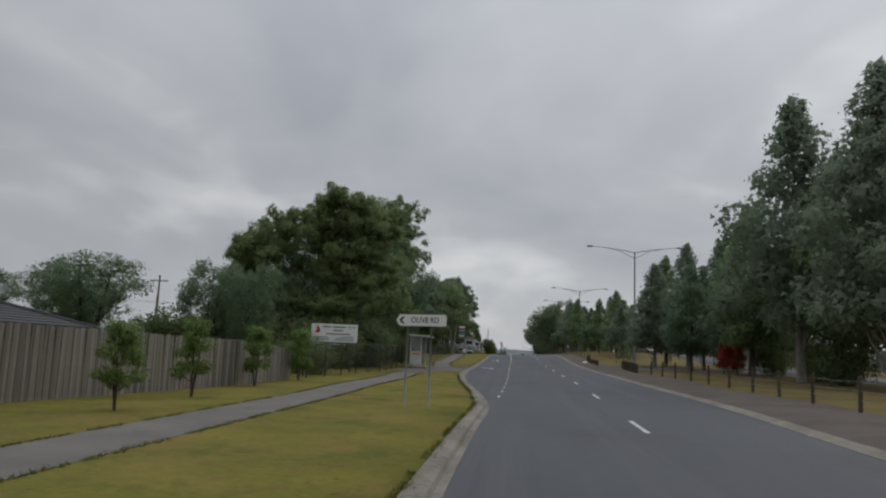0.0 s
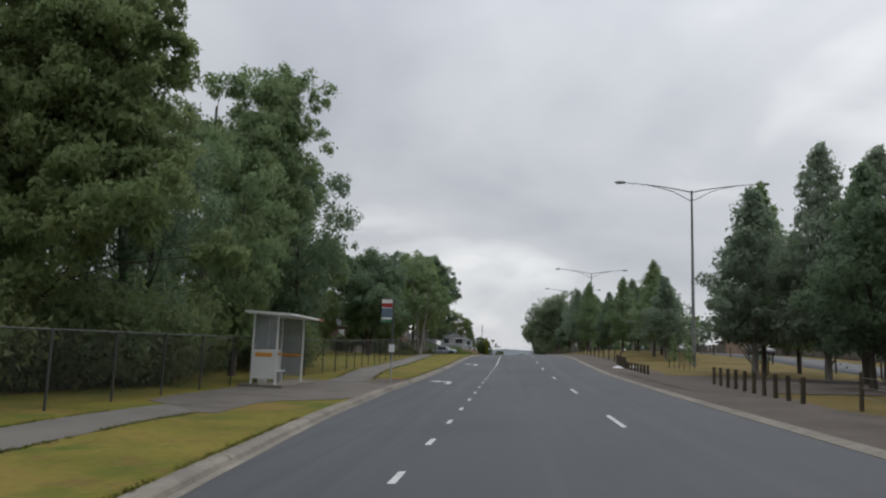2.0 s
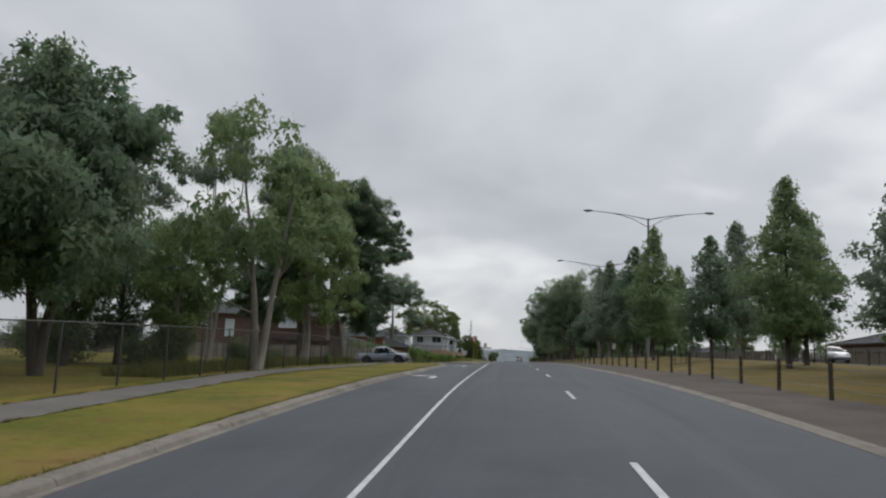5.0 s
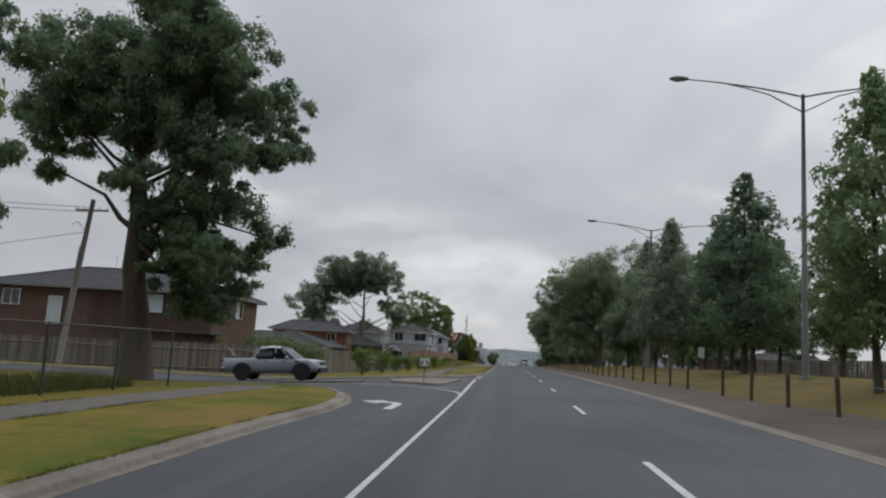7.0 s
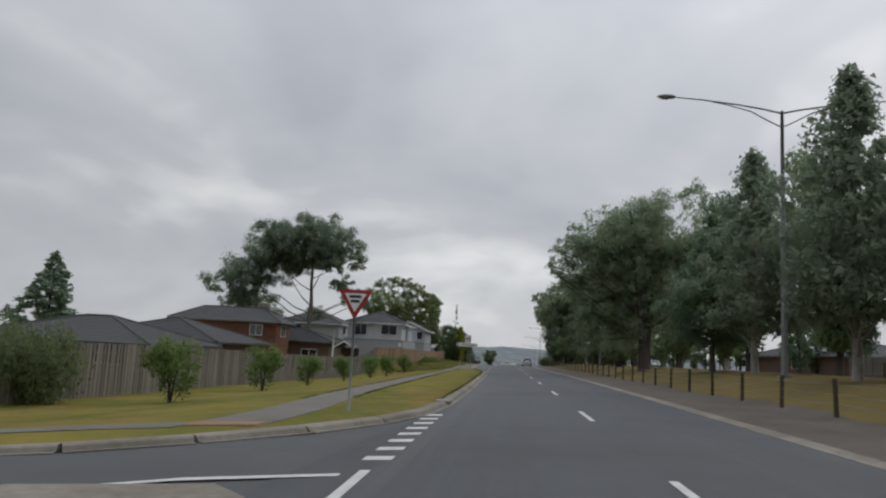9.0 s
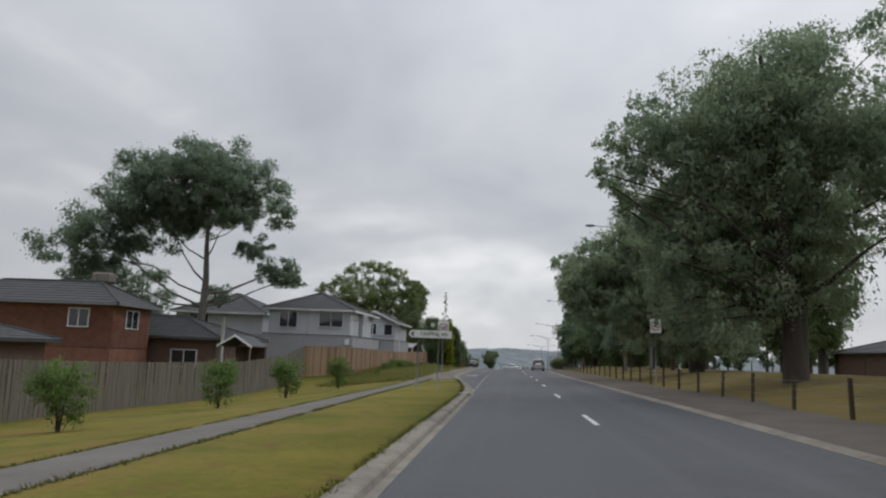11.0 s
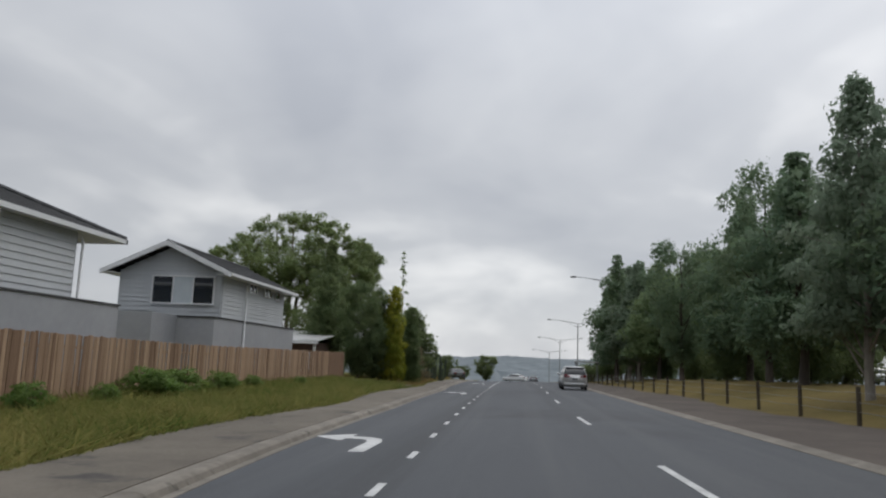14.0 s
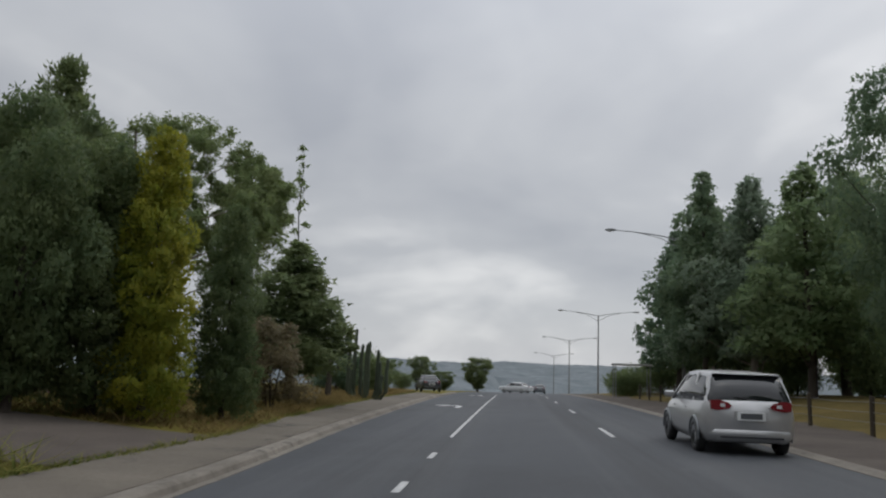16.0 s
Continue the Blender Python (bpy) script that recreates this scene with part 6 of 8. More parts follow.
def paling_fence(name, pts, material, label, w=.12, limit=300, post_side=(.03, .11)):
    """pts: (x, y, base z, height) corners. Palings overlap a little, each its own piece; past the limit they are joined."""
    fence = thing(name, (0, 0, 0), label, "paling fence")
    r = random.Random(name)
    shapes = {}
    count, rest = 0, bmesh.new()
    for (xa, ya, za, ha), (xb, yb, zb, hb) in zip(pts, pts[1:]):
        ln = math.dist((xa, ya), (xb, yb))
        ang = math.degrees(math.atan2(yb - ya, xb - xa))
        n = max(1, round(ln / (w * 1.05)))
        for i in range(n):
            f = (i + .5) / n
            x, y, z, h = xa + (xb - xa) * f, ya + (yb - ya) * f, za + (zb - za) * f, ha + (hb - ha) * f
            hq = round(h + r.uniform(-.02, .025), 2)
            m = pose(x, y, z - .05, r.uniform(-.8, .8), r.uniform(-.7, .7), ang + r.uniform(-1.2, 1.2)) @ Matrix.Translation((0, .014 * (i % 2), 0))
            if hq not in shapes:
                shapes[hq] = paling_mesh(hq + .05, w, M[material])
            if count < limit:
                ob = new("paling", shapes[hq])
                ob.parent = fence
                ob.matrix_basis = m
            else:
                tmp = shapes[hq].copy()
                tmp.transform(m)
                rest.from_mesh(tmp)
                bpy.data.meshes.remove(tmp)
            count += 1
        for k in (.22, .82):
            bm = bmesh.new()
            side_ = Vector((math.cos(radians(ang + 90)), math.sin(radians(ang + 90)), 0)) * .06
            a, b = Vector((xa, ya, za + ha * k)) + side_, Vector((xb, yb, zb + hb * k)) + side_
            tube(bm, [a, b], .035, 4)
            part("rail", bm, M[material], fence)
        for i in range(max(1, round(ln / 2.6)) + 1):
            f = i / max(1, round(ln / 2.6))
            x, y, z, h = xa + (xb - xa) * f, ya + (yb - ya) * f, za + (zb - za) * f, ha + (hb - ha) * f
            bm = box(bmesh.new(), (-.05, post_side[0], -.2), (.05, post_side[1], h - .03), .006)
            ob = part("fence_post", bm, M[material], fence)
            ob.matrix_basis = pose(x, y, z, 0, 0, ang)
    if count > limit:
        tagged(part("paling_run", rest, M[material], fence, "further grey palings"), kind="stuff")
    else:
        rest.free()
    return fence


def fp(x, y, top, h):
    return (x, y, top - h, h)


paling_fence("paling_fence_south", [fp(-14.6, -4, 1.75, 2.0), fp(-13.1, 12, 1.72, 2.0), fp(-10.9, 31, 1.52, 1.95), fp(-11.0, 36.5, 1.2, 1.7)], "timber_grey", "weathered grey paling fence along the grass")
paling_fence("paling_fence_side_street", [fp(-15.2, 178.2, 2.9, 2.1), fp(-24, 176.2, 2.75, 2.1), fp(-46, 171.8, 2.5, 2.1), fp(-84, 165, 2.6, 2.3)], "timber_grey", "weathered grey paling fence along the side street", limit=220, post_side=(-.11, -.012))
paling_fence("paling_fence_gardens", [fp(-15.2, 178.2, 2.9, 2.1), fp(-15.0, 196, 2.8, 2.1), fp(-15.0, 228, 2.2, 2.1), fp(-15.3, 241, 2.08, 2.1), fp(-15.6, 250, 2.5, 2.15), fp(-15.8, 256, 3.22, 2.4)], "timber_grey", "long weathered grey paling fence behind the shrubs")
paling_fence("paling_fence_north", [fp(-15.85, 256.3, 3.25, 2.4), fp(-12.75, 260.0, 3.28, 2.2), fp(-11.5, 276, 3.05, 1.75), fp(-10.52, 296.3, 3.12, 1.75)], "timber_brown", "newer brown paling fence before the grey houses")
paling_fence("paling_fence_east", [fp(38, 70, 3.2, 2.2), fp(38.5, 150, 5.0, 2.2), fp(39, 250, 4.9, 2.2)], "timber_grey", "long grey boundary fence beyond the far carriageway", w=.3, limit=60)

# ---- houses ----
def quad_faces(bm, pts):
    return bm.faces.new([bm.verts.new(p) for p in pts])


def hip_roof(house, x0, x1, y0, y1, eave, top, over=.5, tiles=True, gutter="trim"):
    """A tiled hip roof: a sheet of stepped courses on each slope, a ridge cap and a gutter."""
    x0, x1, y0, y1 = x0 - over, x1 + over, y0 - over, y1 + over
    w, d = x1 - x0, y1 - y0
    half = min(w, d) / 2
    if w <= d:
        ra, rb = ((x0 + x1) / 2, y0 + half), ((x0 + x1) / 2, y1 - half)
    else:
        ra, rb = (x0 + half, (y0 + y1) / 2), (x1 - half, (y0 + y1) / 2)
    c = [(x0, y0), (x1, y0), (x1, y1), (x0, y1)]
    slopes = [(c[0], c[1], ra if w <= d else rb, ra), (c[1], c[2], rb, ra if w <= d else rb), (c[2], c[3], rb if w <= d else ra, rb), (c[3], c[0], ra, rb if w <= d else ra)]
    roof = None
    for n, (a, b, tb, ta) in enumerate(slopes):
        bm = bmesh.new()
        rows = max(5, round(half / .36))
        lines = []
        for i in range(rows + 1):
            for dz in ((.0, .055) if i == 0 else (.012,) if i == rows else (.012, .055)):
                f = i / rows
                lines.append([bm.verts.new((p[0] + (q[0] - p[0]) * f, p[1] + (q[1] - p[1]) * f, eave + (top - eave) * f + dz)) for p, q in ((a, ta), (b, tb))])
        for u, v in zip(lines, lines[1:]):
            bm.faces.new((u[0], u[1], v[1], v[0]))
        o = part("roof_slope", bm, M["tile"], house)
    bm = bmesh.new()
    for p, q, zp, zq in [(c[0], ra if w <= d else ra, eave, top), (c[1], ra if w <= d else rb, eave, top), (c[2], rb, eave, top), (c[3], rb if w <= d else ra, eave, top), (ra, rb, top, top)]:
        if math.dist(p, q) > .05:
            tube(bm, [(p[0], p[1], zp + .05), (q[0], q[1], zq + .05)], .085, 6)
    part("ridge_cap", bm, M["tile"], house)
    bm = bmesh.new()
    for a, b in zip(c, c[1:] + c[:1]):
        lo_ = (min(a[0], b[0]) - .05, min(a[1], b[1]) - .05, eave - .13)
        hi_ = (max(a[0], b[0]) + .05, max(a[1], b[1]) + .05, eave + .015)
        box(bm, lo_, hi_)
    part("gutter", bm, M[gutter], house)
    part("soffit", box(bmesh.new(), (x0 + .05, y0 + .05, eave - .10), (x1 - .05, y1 - .05, eave - .06)), M["trim"], house)


def wall_box(house, name, x0, x1, y0, y1, z0, z1, material, label=""):
    return part(name, box(bmesh.new(), (x0, y0, z0), (x1, y1, z1)), M[material], house, label)


def boards(house, x0, x1, y0, y1, z0, z1, face, pitch=.2):
    """Weatherboards on one face ('front' looks to -y, 'side' to +x), each lapped over the next."""
    n = max(1, round((z1 - z0) / pitch))
    me = None
    for i in range(n):
        za = z0 + (z1 - z0) * i / n
        hz = (z1 - z0) / n
        if me is None:
            bm = bmesh.new()
            if face == "front":
                plate_pts = [(0, -.045), (0, 0), (hz, 0), (hz, -.014)]
                vs = [[bm.verts.new((x, dy, dz)) for dz, dy in plate_pts] for x in (x0, x1)]
            else:
                plate_pts = [(0, .045), (0, 0), (hz, 0), (hz, .014)]
                vs = [[bm.verts.new((dx, y, dz)) for dz, dx in plate_pts] for y in (y0, y1)]
            for j in range(4):
                k = (j + 1) % 4
                bm.faces.new((vs[0][j], vs[0][k], vs[1][k], vs[1][j]))
            bm.faces.new(vs[0])
            bm.faces.new(vs[1][::-1])
            bmesh.ops.recalc_face_normals(bm, faces=bm.faces[:])
            me = mesh_of(bm, "weatherboard", M["weatherboard"])
        ob = new("weatherboard", me)
        ob.parent = house
        ob.matrix_basis = pose(0, y0, za) if face == "front" else pose(x1, 0, za)


def brick_face(house, a, b, y, z0, z1, material, face="front", limit=300):
    """Brick courses on one face: the first ones as single bricks, the rest joined; a to b along the wall, y the plane."""
    bl, bh, gap = .29, .105, .012
    r = random.Random(int(abs(a * 31 + b * 17)))
    bm1 = bmesh.new()
    if face == "front":
        box(bm1, (-bl / 2, -.014, 0), (bl / 2, .006, bh), 0)
    else:
        box(bm1, (-.006, -bl / 2, 0), (.014, bl / 2, bh), 0)
    me = mesh_of(bm1, "brick", M[material])
    rows = int((z1 - z0) / (bh + gap))
    vs, fs, made = [], [], 0
    base = np.array([v.co[:] for v in me.vertices])
    quads = np.array([list(p.vertices) for p in me.polygons])
    for i in range(rows - 1, -1, -1):
        u = a + (bl / 2 if i % 2 else bl)
        while u < b - bl / 2:
            p = (u, y, z0 + i * (bh + gap)) if face == "front" else (y, u, z0 + i * (bh + gap))
            if made < limit:
                ob = new("brick", me)
                ob.parent = house
                ob.matrix_basis = pose(*p)
            else:
                fs.append(quads + 8 * len(vs))
                vs.append(base + np.array(p))
            made += 1
            u += bl + gap
    if vs:
        ob = new("brickwork", numpy_mesh("brickwork", np.concatenate(vs), np.concatenate(fs), M[material]))
        ob.parent = house
        tagged(ob, kind="stuff")


def window(house, x0, x1, z0, z1, y, face="front", panes=2, blind=False, middle=None):
    """A framed window on a face; x0, x1 run along the wall, y is its plane."""
    def bx(bm, u0, u1, w0, w1, d0, d1):
        if face == "front":
            return box(bm, (u0, y - d1, w0), (u1, y - d0, w1))
        return box(bm, (y + d0, u0, w0), (y + d1, u1, w1))
    fr = bmesh.new()
    t = .06
    bx(fr, x0 - t, x1 + t, z1, z1 + t, .0, .07)
    bx(fr, x0 - t, x1 + t, z0 - t, z0, .0, .09)
    bx(fr, x0 - t, x0, z0, z1, .0, .07)
    bx(fr, x1, x1 + t, z0, z1, .0, .07)
    for i in range(1, panes):
        u = x0 + (x1 - x0) * i / panes
        bx(fr, u - .025, u + .025, z0, z1, .0, .065)
    win = part("window", fr, M["trim"], house)
    for i in range(panes):
        u0, u1 = x0 + (x1 - x0) * i / panes + .025, x0 + (x1 - x0) * (i + 1) / panes - .025
        m = M["blind"] if blind or middle == i else M["window"]
        part("pane", bx(bmesh.new(), u0, u1, z0, z1, .012, .03), m, win, "pale blind behind glass" if m is M["blind"] else "")
    return win


def downpipe(house, x, y, z0, z1):
    part("downpipe", tube(bmesh.new(), [(x, y, z0), (x, y, z1 - .25), (x - .12, y, z1)], .045, 8), M["trim"], house, smooth=True)


# pale grey two-storey house behind the brown fence
h = thing("house", (0, 0, 0), "two-storey pale grey weatherboard house with tiled hip roof", "house", "houses by the road")
wall_box(h, "lower_wall", -21.0, -12.95, 260.7, 273.0, .6, 4.22, "render", "smooth grey rendered lower storey")
wall_box(h, "ledge_capping", -21.05, -12.9, 260.65, 273.05, 4.222, 4.275, "tile", "dark capping strip")
wall_box(h, "upper_wall", -20.6, -13.35, 261.0, 270.9, 4.27, 6.42, "weatherboard")
wall_box(h, "bay_wall", -13.348, -12.99, 264.85, 266.85, 4.28, 6.42, "weatherboard")
boards(h, -20.6, -17.35, 260.99, 261.0, 4.28, 6.38, "front")
boards(h, -16.9, -13.36, 260.99, 261.0, 4.28, 6.38, "front")
boards(h, 0, -13.34, 261.05, 264.84, 4.28, 6.38, "side")
boards(h, 0, -12.985, 264.87, 266.83, 4.28, 6.38, "side")
boards(h, -13.34, -12.99, 264.845, 264.85, 4.28, 6.38, "front")
boards(h, 0, -13.34, 266.86, 270.8, 4.28, 6.38, "side")
window(h, -19.6, -18.05, 4.86, 6.22, 260.93, panes=2)
window(h, -16.05, -13.95, 5.0, 6.22, 260.93, panes=2)
window(h, 262.15, 263.55, 5.76, 6.14, -13.28, "side", 2)
window(h, 265.15, 266.6, 5.66, 6.18, -12.93, "side", 2)
hip_roof(h, -20.6, -13.35, 261.0, 272.5, 6.45, 8.15, .45)
downpipe(h, -13.15, 260.85, 1.2, 6.3)
downpipe(h, -13.2, 270.98, 1.2, 6.3)
part("meter_box", box(bmesh.new(), (-13.6, 260.55, 3.45), (-13.25, 260.7, 3.95), .01), M["trim"], h, "small white meter box")

h = thing("house", (0, 0, 0), "pale grey two-storey house with dark tiled hip roof", "house", "houses by the road")
wall_box(h, "lower_wall", -32.2, -23.0, 266.5, 277, .6, 4.2, "render")
wall_box(h, "upper_wall", -31.9, -23.2, 266.8, 276.5, 4.2, 6.15, "weatherboard")
boards(h, -31.9, -23.2, 266.79, 266.8, 4.25, 6.1, "front")
boards(h, 0, -23.19, 266.85, 276.4, 4.25, 6.1, "side")
window(h, -30.5, -28.6, 4.8, 6.0, 266.73, panes=2)
window(h, 269.0, 270.6, 4.9, 5.9, -23.13, "side", 2)
hip_roof(h, -31.9, -23.2, 266.8, 276.5, 6.2, 8.3, .45)

# gabled grey house
h = thing("house", (0, 0, 0), "two-storey pale grey gabled weatherboard house with parapet base", "house", "houses by the road")
wall_box(h, "lower_wall", -18.2, -12.35, 279.6, 291.0, .8, 4.25, "render", "smooth grey rendered lower storey")
wall_box(h, "garage_wall", -17.6, -14.0, 277.4, 279.6, .8, 4.3, "render")
wall_box(h, "ledge_capping", -18.25, -12.3, 279.55, 291.05, 4.252, 4.31, "tile", "dark capping strip")
wall_box(h, "upper_wall", -17.1, -12.42, 280.3, 289.0, 4.3, 6.28, "weatherboard")
bm = bmesh.new()
plate(bm, [(-17.1, 6.28), (-12.42, 6.28), (-14.76, 7.36)], 280.3, 280.45)
part("gable", bm, M["weatherboard"], h)
boards(h, -17.1, -12.42, 280.29, 280.3, 4.32, 6.28, "front")
for i in range(5):
    z0 = 6.28 + i * .2
    f = 1 - (z0 - 6.28 + .2) / 1.10
    boards(h, -14.76 - 2.34 * f, -14.76 + 2.34 * f, 280.285, 280.3, z0, z0 + .2, "front")
boards(h, 0, -12.41, 280.35, 289.0, 4.32, 6.25, "side")
window(h, -15.5, -12.75, 4.88, 6.02, 280.24, panes=3, middle=1)
window(h, 283.4, 284.4, 5.72, 6.08, -12.35, "side", 2)
window(h, 285.6, 286.5, 5.72, 6.08, -12.35, "side", 2)
window(h, 287.3, 288.0, 5.72, 6.08, -12.35, "side", 1)
for sx in (-1, 1):
    bm = bmesh.new()
    n = 9
    lines = []
    for i in range(n + 1):
        for dz in ((.0, .06) if i == 0 else (.012,) if i == n else (.012, .06)):
            f = i / n
            lines.append([bm.verts.new((-14.76 + sx * 2.9 * (1 - f), y, 6.18 + 1.32 * f + dz)) for y in (279.7, 289.6)])
    for u, v in zip(lines, lines[1:]):
        bm.faces.new((u[0], u[1], v[1], v[0]))
    part("roof_slope", bm, M["tile"], h)
    bm = bmesh.new()
    plate(bm, [(-14.76 + sx * 2.95, 6.02), (-14.76 + sx * 2.95, 6.22), (-14.76, 7.56), (-14.76, 7.34)], 279.62, 279.70)
    part("barge_board", bm, M["trim"], h)
    part("gutter", box(bmesh.new(), (min(-14.76 + sx * 2.86, -14.76 + sx * 3.0), 279.7, 6.08), (max(-14.76 + sx * 2.86, -14.76 + sx * 3.0), 289.6, 6.2)), M["trim"], h)
    part("soffit", box(bmesh.new(), (min(-14.76 + sx * 2.3, -14.76 + sx * 2.9), 279.72, 6.10), (max(-14.76 + sx * 2.3, -14.76 + sx * 2.9), 289.5, 6.14)), M["trim"], h)
part("ridge_cap", tube(bmesh.new(), [(-14.76, 279.7, 7.53), (-14.76, 289.6, 7.53)], .08, 6), M["tile"], h)
downpipe(h, -12.28, 283.0, 1.2, 6.1)

# low iron-roofed building by the hedge
h = thing("house", (0, 0, 0), "low brick building with a corrugated iron roof", "house", "houses by the road")
wall_box(h, "wall", -22, -12.9, 297.4, 305, .8, 3.72, "brick_dark")
bm = bmesh.new()
n = 64
ring = [((-22.6 + 10.2 * i / n), (.018 if i % 2 else -.018)) for i in range(n + 1)]
for (xa, da), (xb, db) in zip(ring, ring[1:]):
    quad_faces(bm, [(xa, 296.8, 3.80 + da), (xb, 296.8, 3.80 + db), (xb, 305.4, 4.75 + db), (xa, 305.4, 4.75 + da)])
part("roof", bm, M["iron_roof"], h, "pale corrugated sheet roof")
part("fascia", box(bmesh.new(), (-22.6, 296.72, 3.60), (-12.4, 296.8, 3.78)), M["trim"], h)
window(h, -13.9, -13.1, 1.9, 3.0, 297.34, panes=1)
wall_box(h, "porch_post", -12.75, -12.6, 296.9, 297.05, .8, 3.7, "trim")

# two-storey brick house on the corner
h = thing("house", (0, 0, 0), "two-storey brown brick house with tiled hip roof", "house", "houses by the road")
wall_box(h, "wall", -38.2, -20.55, 181.0, 190.5, .2, 6.4, "brick_dark")
brick_face(h, -30.0, -20.55, 180.985, 3.0, 6.38, "brick_dark", "front", 120)
brick_face(h, 181.0, 190.4, -20.535, 2.6, 6.38, "brick_brown", "side", 300)
hip_roof(h, -38.2, -20.55, 181.0, 190.5, 6.42, 8.3, .6, gutter="steel")
window(h, 182.0, 183.3, 4.9, 6.1, -20.5, "side", 2, middle=0)
window(h, 185.6, 186.9, 4.9, 6.1, -20.5, "side", 2, middle=0)
window(h, -26.5, -24.4, 4.9, 6.1, 180.95, panes=2, blind=True)
window(h, -33.2, -32.2, 3.6, 5.6, 180.95, panes=1, blind=True)
window(h, -36.9, -35.6, 4.9, 6.0, 180.95, panes=2)
part("lower_roof", box(bmesh.new(), (-27, 178.4, 3.42), (-19.4, 180.9, 3.55), .02), M["tile"], h, "dark lower verandah roof")
wall_box(h, "verandah_wall", -26.5, -20.0, 178.9, 180.9, .2, 3.4, "brick_dark")
cooler = part("roof_cooler", box(bmesh.new(), (-23.2, 184.4, 8.15), (-21.8, 185.8, 8.95), .12), M["tile"], h, "dark grey evaporative cooler")
part("cooler_duct", box(bmesh.new(), (-22.85, 184.75, 7.0), (-22.15, 185.45, 8.15), .02), M["steel"], cooler)
part("aerial", tube(bmesh.new(), [(-30, 184, 7.6), (-30, 184, 9.2)], .02, 5), M["steel"], h)

# brick house with a cooler, further along
h = thing("house", (0, 0, 0), "orange brick two-storey house with dark hip roof", "house", "houses by the road")
wall_box(h, "wall", -36, -24.3, 242.0, 246.8, .3, 5.35, "brick")
brick_face(h, -32, -24.3, 241.985, 2.6, 5.3, "brick", "front", 120)
brick_face(h, 242.0, 246.7, -24.285, 2.6, 5.3, "brick", "side", 120)
hip_roof(h, -36, -24.3, 242.0, 246.8, 5.4, 6.9, .55, gutter="steel")
window(h, -27.2, -25.9, 3.9, 5.0, 241.95, panes=2)
window(h, 243.5, 245, 3.9, 5.0, -24.25, "side", 2)
cooler = part("roof_cooler", box(bmesh.new(), (-27.5, 244.4, 6.9), (-26.3, 245.6, 7.6), .12), M["timber_grey"], h, "brownish evaporative cooler")
part("cooler_duct", box(bmesh.new(), (-27.2, 244.7, 6.0), (-26.6, 245.3, 6.9), .02), M["steel"], cooler)

# single-storey roofs behind the garden fence
for x0, x1, y0, y1, eave, top in ((-32, -20.2, 205, 215, 2.7, 4.35), (-33.5, -22.0, 219.5, 232, 3.0, 4.9), (-33.0, -19.7, 247.6, 256.5, 3.5, 5.1)):
    h = thing("house", (0, 0, 0), "single-storey brick house with a dark tiled hip roof", "house", "low houses behind the fence")
    wall_box(h, "wall", x0, x1, y0, y1, .2, eave, "brick_dark")
    hip_roof(h, x0, x1, y0, y1, eave, top, .5, gutter="tile")
    window(h, x1 - 3.2, x1 - 1.4, 1.5, 2.6, y0 - .01, panes=2)
part("flue", tube(bmesh.new(), [(-19.1, 247.1, .2), (-19.1, 247.1, 5.0)], .12, 10), M["white_metal"], h, "white flue pipe", smooth=True)

# small gabled porch at the end of the last low house
bm = bmesh.new()
plate(bm, [(-18.4, 3.05), (-17.25, 3.75), (-16.1, 3.05), (-16.1, 2.98), (-17.25, 3.66), (-18.4, 2.98)], 244.6, 248.0)
part("porch_roof", bm, M["tile"], h)
for sx in (-1, 1):
    bm = plate(bmesh.new(), [(-17.25 + sx * 1.18, 2.92), (-17.25 + sx * 1.18, 3.06), (-17.25, 3.79), (-17.25, 3.64)], 244.53, 244.59)
    part("barge_board", bm, M["trim"], h)
    part("porch_post", box(bmesh.new(), (-17.25 + sx * 1.0 - .05, 244.75, .1), (-17.25 + sx * 1.0 + .05, 244.85, 3.02), .006), M["timber_grey"], h)
wall_box(h, "porch_wall", -18.3, -16.2, 247.6, 248.0, .1, 3.0, "brick_dark")

# house behind the south fence
h = thing("house", (0, 0, 0), "low house with a dark tiled hip roof behind the fence", "house", "low houses behind the fence")
wall_box(h, "wall", -36, -18.0, 14, 29, -.6, 1.75, "brick_dark")
hip_roof(h, -36, -18.0, 14, 29, 1.8, 4.3, .6, gutter="tile")

# tan boundary wall and flat-roofed garage beyond the far carriageway
w_ = thing("boundary_wall", (37.4, 146, 0), "tan brick boundary wall beyond the far carriageway", "wall")
for i in range(7):
    y = i * 3.3
    z = verge(37.4, 146 + y)
    part("pier", box(bmesh.new(), (-.17, y - .17, z - .3), (.17, y + .17, z + 2.35), .01), M["brick_tan"], w_)
    if i < 6:
        part("panel", box(bmesh.new(), (-.08, y + .18, z - .3), (.08, y + 3.12, z + 2.15), .01), M["brick_tan"], w_)
z = verge(40, 142)
h = thing("garage", (0, 0, 0), "grey garage with a pale flat roof", "garage")
wall_box(h, "wall", 39.6, 46, 135.5, 145, z - .3, z + 2.5, "render")
part("roof", box(bmesh.new(), (39.1, 135, z + 2.52), (46.4, 145.5, z + 2.66), .02), M["iron_roof"], h)
part("fascia", box(bmesh.new(), (38.98, 135, z + 2.44), (39.08, 145.5, z + 2.7), .01), M["trim"], h)
part("garage_door", box(bmesh.new(), (39.55, 137, z - .1), (39.59, 141.5, z + 2.1), .005), M["timber_grey"], h)

